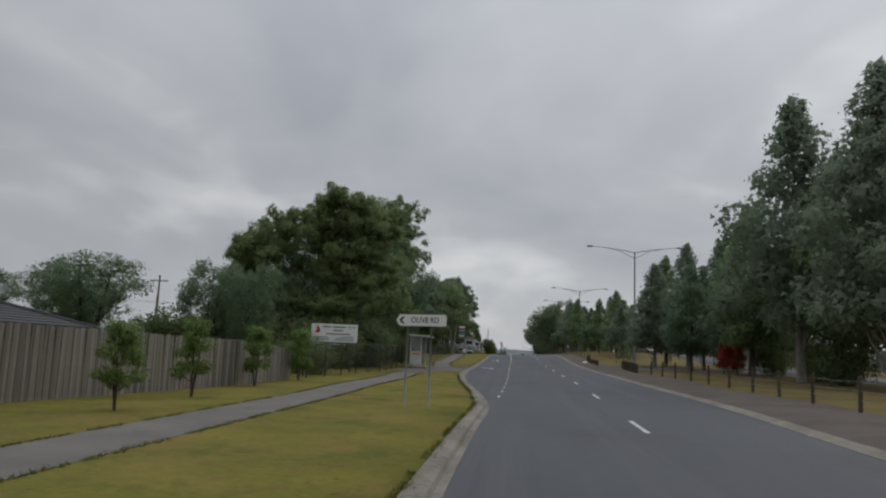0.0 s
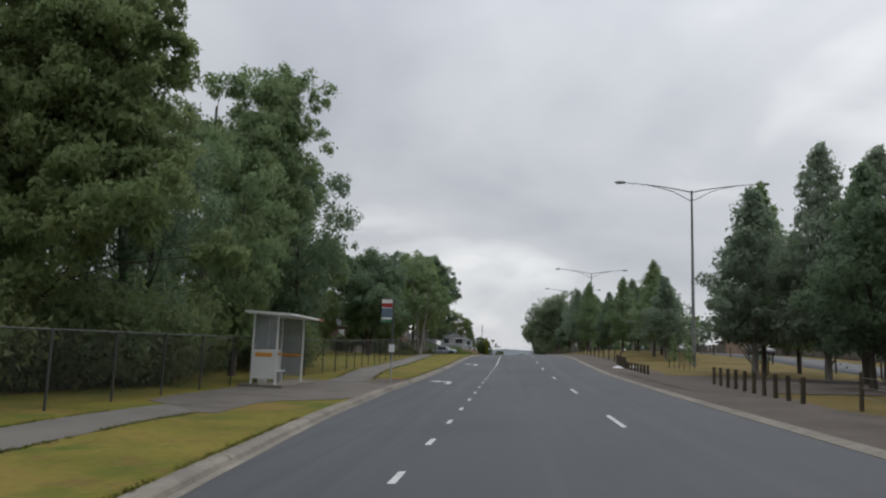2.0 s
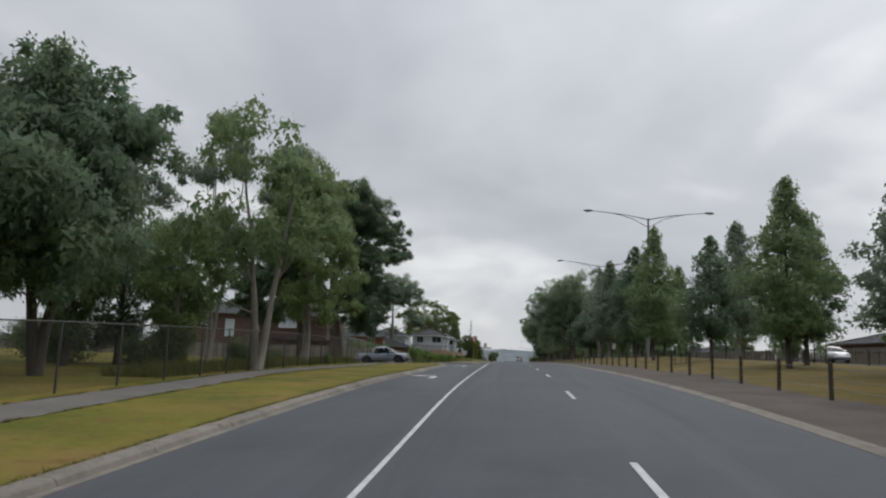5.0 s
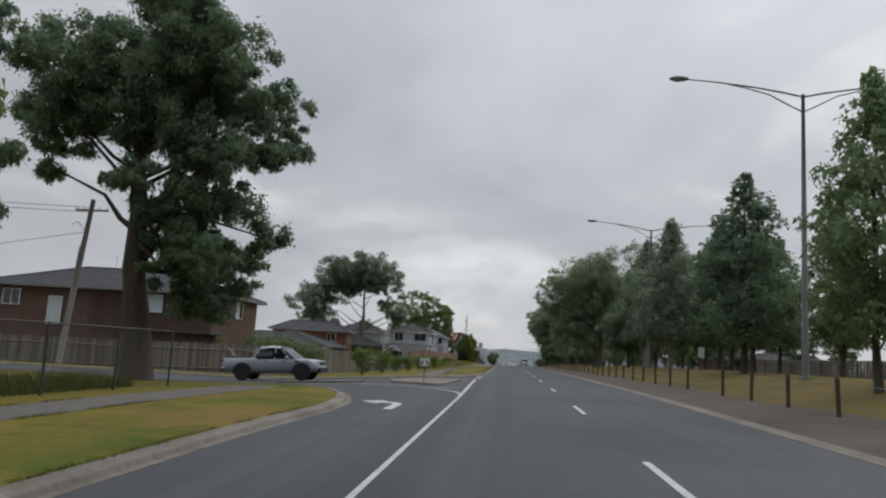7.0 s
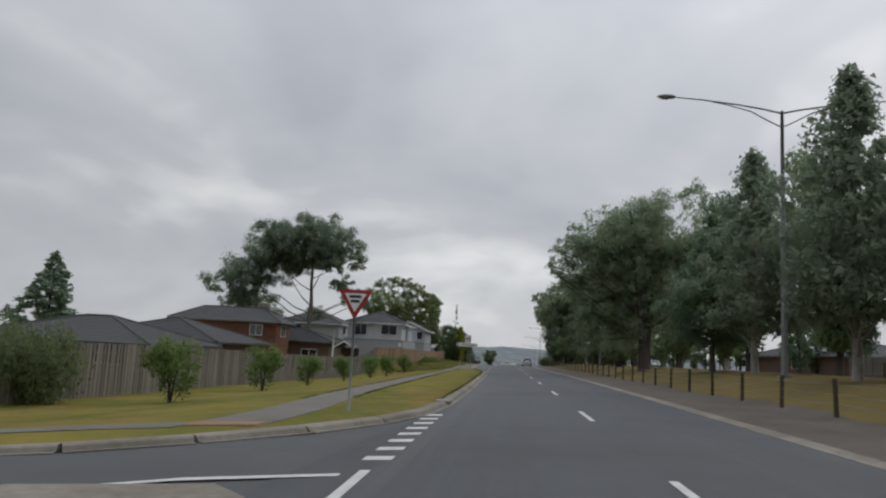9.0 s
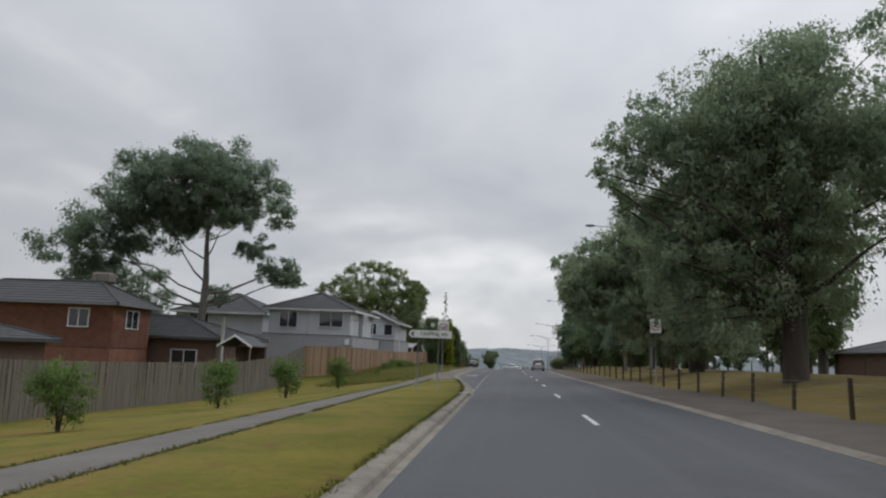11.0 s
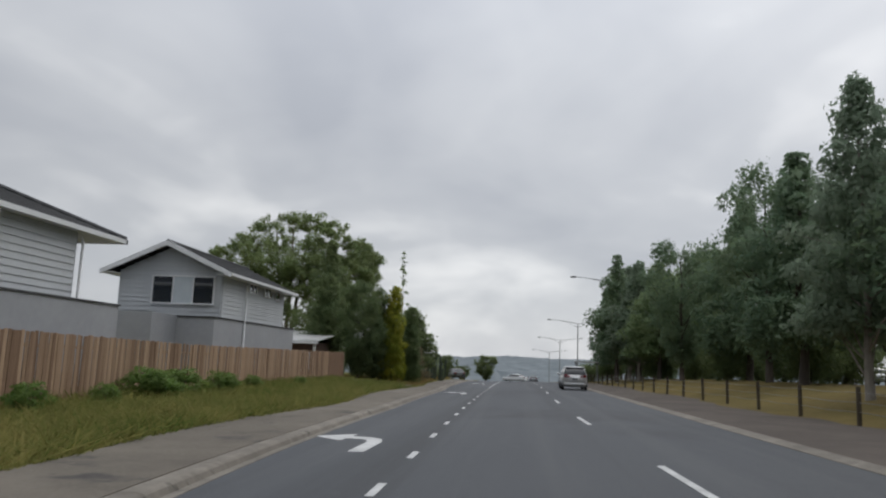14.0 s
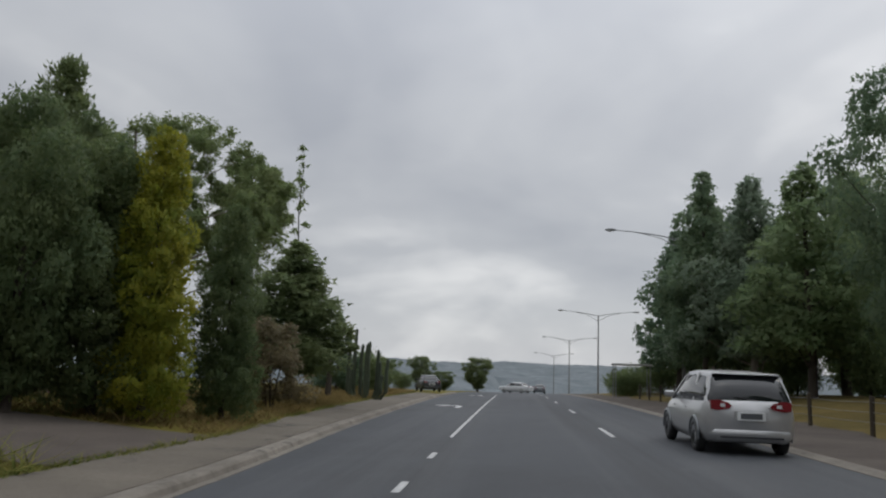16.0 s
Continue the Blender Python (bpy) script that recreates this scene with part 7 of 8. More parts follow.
# houses beyond the far carriageway
for x0, x1, y0, y1, top in ((43, 54, 130, 145, 7.6), (44, 56, 152, 168, 7.8), (43, 55, 176, 192, 8.2), (44, 56, 262, 276, 7.5), (43, 54, 284, 300, 7.2)):
    z = verge(x0, y0)
    h = thing("house", (0, 0, 0), "low brick house beyond the far carriageway", "house", "houses beyond the road")
    wall_box(h, "wall", x0, x1, y0, y1, z - .3, z + 2.6, "brick_dark")
    hip_roof(h, x0, x1, y0, y1, z + 2.65, z + 4.6, .5, gutter="tile")
    window(h, x0 + 2, x0 + 4, z + 1, z + 2.2, y0 - .01, panes=2)

# ---- vehicles ----
def loft(bm, sections, close=True):
    rings = [[bm.verts.new(p) for p in s] for s in sections]
    n = len(rings[0])
    for a, b in zip(rings, rings[1:]):
        for j in range(n if close else n - 1):
            bm.faces.new((a[j], a[(j + 1) % n], b[(j + 1) % n], b[j]))
    bm.faces.new(rings[0][::-1])
    bm.faces.new(rings[-1])
    bmesh.ops.recalc_face_normals(bm, faces=bm.faces[:])
    return bm


def wheel(parent, x, y, r, w, out_, rim_paint):
    """A wheel with its axle along x; out_ is the side that shows."""
    bm = bmesh.new()
    prof = [(-w / 2 + .02, r * .64), (-w / 2, r * .80), (-w / 2 + .02, r * .95), (-w / 2 + .05, r), (w / 2 - .05, r), (w / 2 - .02, r * .95), (w / 2, r * .80), (w / 2 - .02, r * .64)]
    n = 28
    rings = [[bm.verts.new((x + px, y + pr * math.cos(2 * math.pi * k / n), r + pr * math.sin(2 * math.pi * k / n))) for px, pr in prof] for k in range(n)]
    for k in range(n):
        a, b = rings[k], rings[(k + 1) % n]
        for j in range(len(prof)):
            m = (j + 1) % len(prof)
            bm.faces.new((a[j], a[m], b[m], b[j]))
    bmesh.ops.recalc_face_normals(bm, faces=bm.faces[:])
    tyre = part("wheel", bm, M["rubber"], parent, smooth=True)
    face = x + out_ * (w / 2 - .035)
    bm = bmesh.new()
    tube(bm, [(face - out_ * .05, y, r), (face - out_ * .03, y, r)], r * .63, 24)
    rim = part("rim_well", bm, M["black_plastic"], tyre)
    bm = bmesh.new()
    for k in range(5):
        a = 2 * math.pi * k / 5 + .3
        d = Vector((0, math.cos(a), math.sin(a)))
        e = Vector((0, -math.sin(a), math.cos(a)))
        c0 = Vector((face, y, r))
        vs = [c0 + d * r * .08 + e * r * .10, c0 + d * r * .60 + e * r * .13, c0 + d * r * .60 - e * r * .13, c0 + d * r * .08 - e * r * .10]
        f = [bm.verts.new(v) for v in vs]
        g_ = [bm.verts.new(v - Vector((out_ * .03, 0, 0))) for v in vs]
        bm.faces.new(f)
        for i in range(4):
            bm.faces.new((f[i], f[(i + 1) % 4], g_[(i + 1) % 4], g_[i]))
    tube(bm, [(face - out_ * .03, y, r), (face + out_ * .008, y, r)], r * .16, 12)
    for k in range(24):
        a0, a1 = 2 * math.pi * k / 24, 2 * math.pi * (k + 1) / 24
        vs = [(face, y + q * math.cos(a), r + q * math.sin(a)) for q, a in ((r * .58, a0), (r * .66, a0), (r * .66, a1), (r * .58, a1))]
        bm.faces.new([bm.verts.new(v) for v in vs])
    bmesh.ops.recalc_face_normals(bm, faces=bm.faces[:])
    part("rim", bm, rim_paint, tyre, "five-spoke rim")


def arch(parent, x, y, r, out_, material):
    """The dark wheel arch lip on the body's side."""
    bm = bmesh.new()
    n = 16
    rows = []
    for k in range(n + 1):
        a = math.pi * (k / n) * 1.08 - .13
        rows.append([bm.verts.new((x + out_ * dx, y + q * math.cos(a), r + q * math.sin(a))) for q, dx in ((r * .4, .0), (r * 1.10, .0), (r * 1.16, .022), (r * 1.26, .018), (r * 1.30, -.01))])
    for a, b in zip(rows, rows[1:]):
        for j in range(4):
            bm.faces.new((a[j], a[j + 1], b[j + 1], b[j]))
    bmesh.ops.recalc_face_normals(bm, faces=bm.faces[:])
    return part("wheel_arch", bm, material, parent, smooth=False)


def body_section(y, w, zb, zs, zt, tuck=.90, crown=.985):
    """A closed cross-section of the lower body at y: sill, flank, shoulder."""
    h = zt - zb
    half = [(w * tuck * .9, zb), (w * tuck, zb + .05), (w * .985, zb + h * .22), (w, zb + h * .48), (w * .99, zb + h * .72), (w * crown * .965, zt - h * .08), (w * .90, zt - .01), (w * .60, zt + .012), (0, zt + .02)]
    return [(x, y, z) for x, z in half] + [(-x, y, z) for x, z in half[-2::-1]]


def cabin_section(y, wb, wt, z0, z1):
    half = [(wb, z0), (wb * .985, z0 + (z1 - z0) * .35), (wt * 1.02, z0 + (z1 - z0) * .86), (wt * .94, z1 - .015), (wt * .55, z1 + .012), (0, z1 + .018)]
    return [(x, y, z) for x, z in half] + [(-x, y, z) for x, z in half[-2::-1]]


def car(name, place, turn, paint, label, lower, cabin, wheels, r=.31, half=.84, group="", flares=None, pillars=(), roof=(0, 0), plate_z=.72, lamp_z=(.80, .98), head_z=(.62, .78), tail_w=.30, rails=False, category="car", rims=None):
    """A car pointing to +y. lower: rows of y, half width, bottom, top. cabin: rows of y, half width at the belt, at the roof, belt, roof height."""
    c = thing(name, place, label, category, group, turn=turn)
    body = part("body", loft(bmesh.new(), [body_section(y, w, zb, 0, zt) for y, w, zb, zt in lower]), paint, c, smooth=True)
    if cabin:
        part("glasshouse", loft(bmesh.new(), [cabin_section(*q) for q in cabin]), M["car_glass"], c, "dark tinted glass", smooth=True)
        bm = bmesh.new()
        top = [q for q in cabin if roof[0] - .01 <= q[0] <= roof[1] + .01]
        rows_ = []
        for y, wb, wt, z0, z1 in top:
            rows_.append([(wt * 1.03, y, z1 - .07), (wt * .965, y, z1 + .012), (wt * .55, y, z1 + .035), (0, y, z1 + .042), (-wt * .55, y, z1 + .035), (-wt * .965, y, z1 + .012), (-wt * 1.03, y, z1 - .07)])
        vs = [[bm.verts.new(p) for p in row] for row in rows_]
        for a, b in zip(vs, vs[1:]):
            for j in range(6):
                bm.faces.new((a[j], a[j + 1], b[j + 1], b[j]))
        bmesh.ops.recalc_face_normals(bm, faces=bm.faces[:])
        part("roof", bm, paint, c, smooth=True)
        for y0, z0, y1, z1, w0, w1, wd in pillars:
            for sx in (-1, 1):
                bm = bmesh.new()
                for a, b in (((sx * w0, y0, z0), (sx * w1, y1, z1)),):
                    d = wd / 2
                    f = [bm.verts.new(p) for p in ((a[0], a[1] - d, a[2]), (a[0], a[1] + d, a[2]), (b[0], b[1] + d, b[2]), (b[0], b[1] - d, b[2]))]
                    g_ = [bm.verts.new((v.co.x - sx * .06, v.co.y, v.co.z)) for v in f]
                    bm.faces.new(f)
                    for i in range(4):
                        bm.faces.new((f[i], f[(i + 1) % 4], g_[(i + 1) % 4], g_[i]))
                bmesh.ops.recalc_face_normals(bm, faces=bm.faces[:])
                part("pillar", bm, paint, c)
    rear, front = lower[0][0], lower[-1][0]
    for wy in wheels:
        for sx in (-1, 1):
            arch(c, sx * (half + .004), wy, r, sx, flares or M["black_plastic"])
            wheel(c, sx * (half - .085), wy, r, .20, sx, rims or M["alloy"])
    wr = lower[0][1]
    for sx in (-1, 1):
        za, zb = lamp_z
        bm = plate(bmesh.new(), [(sx * wr * 1.02, za + .01), (sx * wr * 1.03, zb), (sx * (wr - tail_w * .35), zb + .012), (sx * (wr - tail_w * .85), zb - .035), (sx * (wr - tail_w), (za + zb) / 2 - .01), (sx * (wr - tail_w * .85), za + .025), (sx * (wr - tail_w * .3), za - .01)], rear - .022, rear + .17)
        lamp_ = part("tail_lamp", bm, M["tail"], c, "red tail lamp")
        lx = sx * (wr - tail_w * .55)
        part("reversing_lens", box(bmesh.new(), (lx - .045, rear - .03, (za + zb) / 2 - .03), (lx + .045, rear - .02, (za + zb) / 2 + .03), .004), M["head"], lamp_, "small clear lens")
        x0, x1 = sorted((sx * lower[-1][1] * 1.01, sx * (lower[-1][1] - .36)))
        part("headlamp", box(bmesh.new(), (x0, front - .22, head_z[0]), (x1, front + .012, head_z[1]), .03), M["head"], c, "clear headlamp")
        bm = bmesh.new()
        my = cabin[-1][0] - .55 if cabin else front * .4
        mz = cabin[-1][3] + .06 if cabin else 1.0
        box(bm, (min(sx * (half - .02), sx * (half + .19)), my - .05, mz), (max(sx * (half - .02), sx * (half + .19)), my + .07, mz + .14), .03)
        part("mirror", bm, paint, c)
    bump_ = part("rear_bumper", box(bmesh.new(), (-wr * 1.08, rear - .03, lower[0][2] - .03), (wr * 1.08, rear + .26, lower[0][2] + .25), .10), paint, c, smooth=True)
    part("bumper_strip", box(bmesh.new(), (-wr * .80, rear - .045, lower[0][2] + .03), (wr * .80, rear - .026, lower[0][2] + .065), .004), M["black_plastic"], bump_)
    part("front_bumper", box(bmesh.new(), (-lower[-1][1] * .98, front - .08, lower[-1][2] + .02), (lower[-1][1] * .98, front + .07, lower[-1][2] + .26), .05), paint, c)
    pl = part("number_plate", box(bmesh.new(), (-.25, rear - .05, plate_z - .08), (.25, rear - .03, plate_z + .08), .006), M["sign_white"], c, "pale plate surround")
    part("plate_bars", box(bmesh.new(), (-.19, rear - .055, plate_z - .05), (.19, rear - .051, plate_z + .05)), M["grey_car"], pl, "plain dark bars")
    part("underbody", box(bmesh.new(), (-half * .8, rear + .15, lower[0][2] - .05), (half * .8, front - .15, lower[0][2] + .12)), M["black_plastic"], c)
    return c


HATCH_LOWER = [(-1.98, .70, .30, .98), (-1.90, .79, .26, 1.00), (-1.6, .83, .22, 1.00), (-.9, .84, .20, .99), (0, .84, .20, .97), (.75, .84, .20, .95), (1.25, .825, .22, .90), (1.7, .78, .24, .80), (1.93, .66, .28, .66), (1.98, .60, .32, .58)]
HATCH_CABIN = [(-1.93, .70, .60, .95, 1.02), (-1.86, .745, .62, .95, 1.25), (-1.70, .76, .625, .95, 1.46), (-1.45, .77, .63, .95, 1.50), (-.6, .78, .635, .95, 1.53), (.1, .78, .63, .95, 1.50), (.45, .775, .61, .94, 1.36), (1.15, .76, .60, .90, .93)]


def hatch(place, turn, paint, label, group="", name="hatchback"):
    c = car(name, place, turn, paint, label, HATCH_LOWER, HATCH_CABIN, (-1.22, 1.27), .30, .84, group,
            pillars=((-1.80, .96, -1.60, 1.46, .775, .652, .16), (-.95, .96, -.92, 1.50, .786, .66, .10), (.02, .96, .0, 1.48, .786, .655, .07), (1.12, .92, .26, 1.43, .775, .645, .07)),
            roof=(-1.71, .11), plate_z=.73, lamp_z=(.83, 1.0), flares=M["grey_car"], tail_w=.36)
    part("tailgate_spoiler", box(bmesh.new(), (-.60, -1.78, 1.475), (.60, -1.58, 1.505), .012), paint, c)
    part("wiper", tube(bmesh.new(), [(.12, -1.955, 1.02), (-.28, -1.93, 1.07)], .012, 5), M["black_plastic"], c)
    part("plate_recess", box(bmesh.new(), (-.30, -2.012, .665), (.30, -2.0, .825), .01), paint, c)
    part("lower_grille", box(bmesh.new(), (-.5, 1.99, .34), (.5, 2.055, .5), .01), M["black_plastic"], c)
    for sx in (-1, 1):
        for dy in (-.55, .42):
            part("door_handle", box(bmesh.new(), (min(sx * .845, sx * .87), dy - .09, .80), (max(sx * .845, sx * .87), dy + .09, .83), .006), paint, c)
    return c


hatch((4.36, 301.2, road_z(301.2)), 0, M["silver"], "silver five-door hatchback driving beside the median")

# pickup waiting in the side street
UTE_LOWER = [(-2.77, .86, .55, 1.16), (-2.70, .90, .48, 1.20), (-1.6, .92, .42, 1.21), (-1.0, .93, .40, 1.21), (-.92, .93, .40, 1.13), (.5, .93, .40, 1.12), (1.3, .925, .40, 1.15), (2.0, .90, .44, 1.12), (2.35, .87, .48, 1.03), (2.5, .76, .52, .84)]
UTE_CABIN = [(-1.02, .82, .70, 1.08, 1.16), (-.95, .85, .71, 1.08, 1.62), (-.7, .85, .72, 1.08, 1.76), (-.1, .855, .72, 1.08, 1.80), (.4, .855, .71, 1.08, 1.77), (.62, .85, .69, 1.08, 1.68), (1.36, .83, .70, 1.10, 1.14)]
ute = car("pickup_truck", (-11.1, 168.0, land(-11.1, 168.0)), -90, M["silver_blue"], "silver-blue crew-cab pickup waiting in the side street", UTE_LOWER, UTE_CABIN, (-1.62, 1.60), .42, .93, "",
          flares=M["black_plastic"], pillars=((-.97, 1.1, -.86, 1.72, .862, .738, .24), (.12, 1.1, .14, 1.74, .868, .742, .09), (1.28, 1.12, .50, 1.72, .85, .715, .09)), roof=(-.71, .41), plate_z=.78, lamp_z=(.82, 1.12), head_z=(.88, 1.05), tail_w=.14, category="pickup truck", rims=M["black_plastic"])
for sx in (-1, 1):
    part("belt_line", box(bmesh.new(), (min(sx * .845, sx * .872), -.95, 1.07), (max(sx * .845, sx * .872), 1.34, 1.125), .008), M["silver_blue"], ute)
slope = math.degrees(math.atan2(land(-9.5, 168.0) - land(-12.7, 168.0), 3.2))
ute.matrix_basis = pose(-11.1, 168.0, (land(-9.5, 168.0) + land(-12.7, 168.0)) / 2 + .005, slope, 0, -90)
part("tray_cover", box(bmesh.new(), (-.84, -2.62, 1.2), (.84, -1.1, 1.245), .02), M["black_plastic"], ute)
part("sports_bar", tube(bmesh.new(), [(-.78, -1.35, 1.2), (-.72, -1.2, 1.52), (.72, -1.2, 1.52), (.78, -1.35, 1.2)], .04, 8), M["black_plastic"], ute)
part("rear_step", box(bmesh.new(), (-.88, -2.80, .50), (.88, -2.62, .66), .03), M["black_plastic"], ute)
part("bull_bar", box(bmesh.new(), (-.80, 2.46, .44), (.80, 2.62, .70), .05), M["black_plastic"], ute)
part("grille", box(bmesh.new(), (-.5, 2.42, .80), (.5, 2.54, .98), .02), M["black_plastic"], ute)
for sx in (-1, 1):
    part("side_step", box(bmesh.new(), (min(sx * .86, sx * 1.0), -.95, .40), (max(sx * .86, sx * 1.0), 1.05, .46), .015), M["black_plastic"], ute)
    part("side_vent", box(bmesh.new(), (min(sx * .925, sx * .945), 1.22, .98), (max(sx * .925, sx * .945), 1.44, 1.06), .01), M["black_plastic"], ute)
    for dy in (-.30, .62):
        part("door_handle", box(bmesh.new(), (min(sx * .93, sx * .96), dy - .10, 1.0), (max(sx * .93, sx * .96), dy + .10, 1.035), .006), M["black_plastic"], ute)
part("aerial", tube(bmesh.new(), [(-.8, -2.5, 1.15), (-.8, -3.15, 1.85)], .012, 5), M["white_metal"], ute)

# columnar cactus and spiky agave by the footpath past the hedge
base = verge(-7.6, 323)
cactus = thing("cactus", (-7.6, 323, base - .1), "dark columnar cactus with many upright ribbed arms", "cactus")
r_ = random.Random(3)
for i in range(11):
    x, y, top = -.8 + .19 * i + r_.uniform(-.1, .1), r_.uniform(-.6, .6), 3.5 - .10 * i + r_.uniform(-1.5, .35)
    bm = bmesh.new()
    tube(bm, [(x * .6, y, -.1), (x, y, .5), (x + r_.uniform(-.05, .05), y, top * .7), (x + .04, y, top - .08), (x + .04, y, top)], [.10, .11, .10, .085, .02], 10)
    for k, v in enumerate(bm.verts):
        if k % 2:
            v.co.x, v.co.y = v.co.x * .985 + x * .015, v.co.y + .02
    part("stem", bm, M["cactus"], cactus)
base = verge(-8.6, 319.5)
agave = thing("agave", (-8.6, 319.5, base - .1), "spiky dark agave with long pointed leaves", "plant")
for i in range(34):
    a, up = i * 2.4, .25 + 1.1 * ((i * 7) % 34) / 34
    d = Vector((math.cos(a) * math.cos(up), math.sin(a) * math.cos(up), math.sin(up)))
    foot = Vector((0, 0, 2.2))
    part("leaf", tube(bmesh.new(), [foot, foot + d * .5, foot + d * 1.1 - Vector((0, 0, .06))], [.035, .05, .004], 5), M["cactus"], agave)
part("trunk", tube(bmesh.new(), [(0, 0, -.1), (.05, 0, 1.2), (0, 0, 2.25)], [.16, .13, .11], 8), M["bark"], agave)

# small shelter at the edge of the median near the crest
base = land(9.4, 346.4)
sh = thing("roadside_shelter", (9.6, 346.4, base), "small open shelter with a pale flat roof", "shelter")
part("roof", box(bmesh.new(), (-1.5, -.9, 2.62), (1.5, .9, 2.78), .03), M["iron_roof"], sh)
for sx in (-1.35, 1.35):
    for sy in (-.75, .75):
        part("post", tube(bmesh.new(), [(sx, sy, -.15), (sx, sy, 2.63)], .045, 8), M["steel"], sh)

# cars further off
SEDAN_LOWER = [(-2.3, .70, .34, .86), (-2.2, .82, .28, .98), (-1.5, .88, .24, 1.0), (-.5, .89, .22, .98), (.6, .89, .22, .96), (1.3, .88, .24, .90), (2.0, .82, .26, .80), (2.3, .68, .32, .62)]
SEDAN_CABIN = [(-1.75, .74, .60, .97, 1.0), (-1.1, .79, .62, .96, 1.36), (-.5, .80, .63, .95, 1.43), (.2, .80, .62, .94, 1.42), (.6, .79, .60, .93, 1.28), (1.25, .77, .60, .90, .92)]


def sedan(x, y, turn, paint, label, dz=0.0):
    return car("sedan", (x, y, land(x, y) + dz), turn, paint, label, SEDAN_LOWER, SEDAN_CABIN, (-1.35, 1.40), .31, .89, "cars further along the road",
               pillars=((-1.65, .98, -1.0, 1.36, .80, .645, .14), (-.4, .97, -.4, 1.40, .812, .65, .08), (1.22, .92, .42, 1.36, .79, .635, .07)), roof=(-1.11, .21), flares=paint)


sedan(.6, 388, 62, M["white_car"], "pale sedan turning across the crest")
sedan(4.4, 405, 0, M["grey_car"], "grey sedan driving ahead over the crest")
sedan(29.5, 124, 186, M["dark_car"], "dark sedan on the far carriageway", .15)
sedan(28.5, 158, 180, M["silver"], "silver sedan on the far carriageway", .15)
sedan(29.5, 313, 180, M["white_car"], "white sedan on the far carriageway", .15)
sedan(-43, 163.5, -80, M["silver"], "silver sedan parked in the side street", .05)
sedan(-7.5, 352, 15, M["dark_car"], "dark sedan parked beside the footpath", .12)

# ---- grass and far planting ----
def blades(name, spots, heights, material, label, width=.02, seed=1, loose=.45):
    """Loose grass: one bent triangle a blade."""
    r = np.random.default_rng(seed)
    p = np.asarray(spots, float)
    n = len(p)
    hgt = np.asarray(heights) * (0.55 + .9 * r.random(n))
    a = r.random(n) * 2 * math.pi
    s = np.stack([np.cos(a), np.sin(a), np.zeros(n)], 1) * (width * (0.6 + .8 * r.random(n)))[:, None]
    lean = r.normal(size=(n, 3)) * loose
    lean[:, 2] = 1
    face = np.cross(s, lean)
    away = face[:, 2] * (1.0 if loose > 1 else 0.0) - face[:, 1] < 0  # every blade turns its face up and to the south
    s[away] *= -1
    tip = p + lean * hgt[:, None]
    verts = np.stack([p - s, p + s, tip], 1).reshape(-1, 3)
    me = numpy_mesh(name, verts, np.arange(n * 3).reshape(-1, 3), material, True)
    soft = lean * .35 + np.array([0, -.25, 1.0])
    soft /= np.linalg.norm(soft, axis=1)[:, None]
    me.normals_split_custom_set_from_vertices(np.repeat(soft, 3, 0).astype(np.float32))
    ob = new(name, me)
    return tagged(ob, label, "grass", kind="stuff")


def scatter(n, ya, yb, xa, xb, seed, clump=0.0):
    r = np.random.default_rng(seed)
    out_ = []
    ys_ = ya + (yb - ya) * r.random(n)
    fs = r.random(n)
    for y, f in zip(ys_, fs):
        x0, x1 = xa(y), xb(y)
        if x1 > x0:
            x = x0 + (x1 - x0) * f
            if clump and noise.noise((x * .8, y * .8, seed)) < clump - .5:
                continue
            out_.append((x, y, verge(x, y) - .01))
    return out_


spots = scatter(32000, 249, 294.5, lambda y: -12.6 + (y - 254) * .045, lambda y: walk_edge(y) - .05, 7)
blades("long_grass", spots, np.full(len(spots), .32), M["blade_long"], "long unmown grass before the paling fence", .022, 12, 1.3)
spots = scatter(16000, 299.9, 345, lambda y: -11.5, lambda y: walk_edge(y) - .05, 8)
blades("dry_long_grass", spots, np.full(len(spots), .22), M["blade_dry"], "dry brown grass under the hedge trees", .020, 13, 1.3)
spots = scatter(9000, 118, 152, lambda y: -12.8, lambda y: -10.6, 10)
blades("fence_tussocks", spots, np.full(len(spots), .45), M["blade"], "rough tussocks along the park fence", .02, 15)

def ragged(n, ya, yb, lines, seed):
    """Spots for tufts that stray over the edges of kerbs and paths."""
    r = np.random.default_rng(seed)
    out_ = []
    for y, k, d in zip(ya + (yb - ya) * r.random(n), r.integers(0, len(lines), n), r.normal(size=n)):
        if noise.noise((lines[k](y), y * .9, seed)) > -.25:
            x = lines[k](y) + d * .05
            out_.append((x, y, verge(x, y) - .005))
    return out_


for ya, yb, k, n, seed in ((4, 53, 0, 15000, 21), (73, 146, 1, 18000, 22), (186, 247, 2, 18000, 23)):
    mid_x, half = PATHS[k][2:]
    spots = ragged(n, ya, yb, [lambda y: kerb_l(y) - .16, lambda y: mid_x(y) + half + .02, lambda y: mid_x(y) - half - .02], seed)
    blades("edge_tufts", spots, np.full(len(spots), .05), M["blade"], "ragged grass tufts along kerb and path edges", .012, seed, .9)
spots = ragged(9000, 247, 345, [lambda y: walk_edge(y) + .02], 24)
blades("edge_tufts", spots, np.full(len(spots), .10), M["blade_long"], "ragged grass tufts along the worn footpath", .016, 24, 1.1)

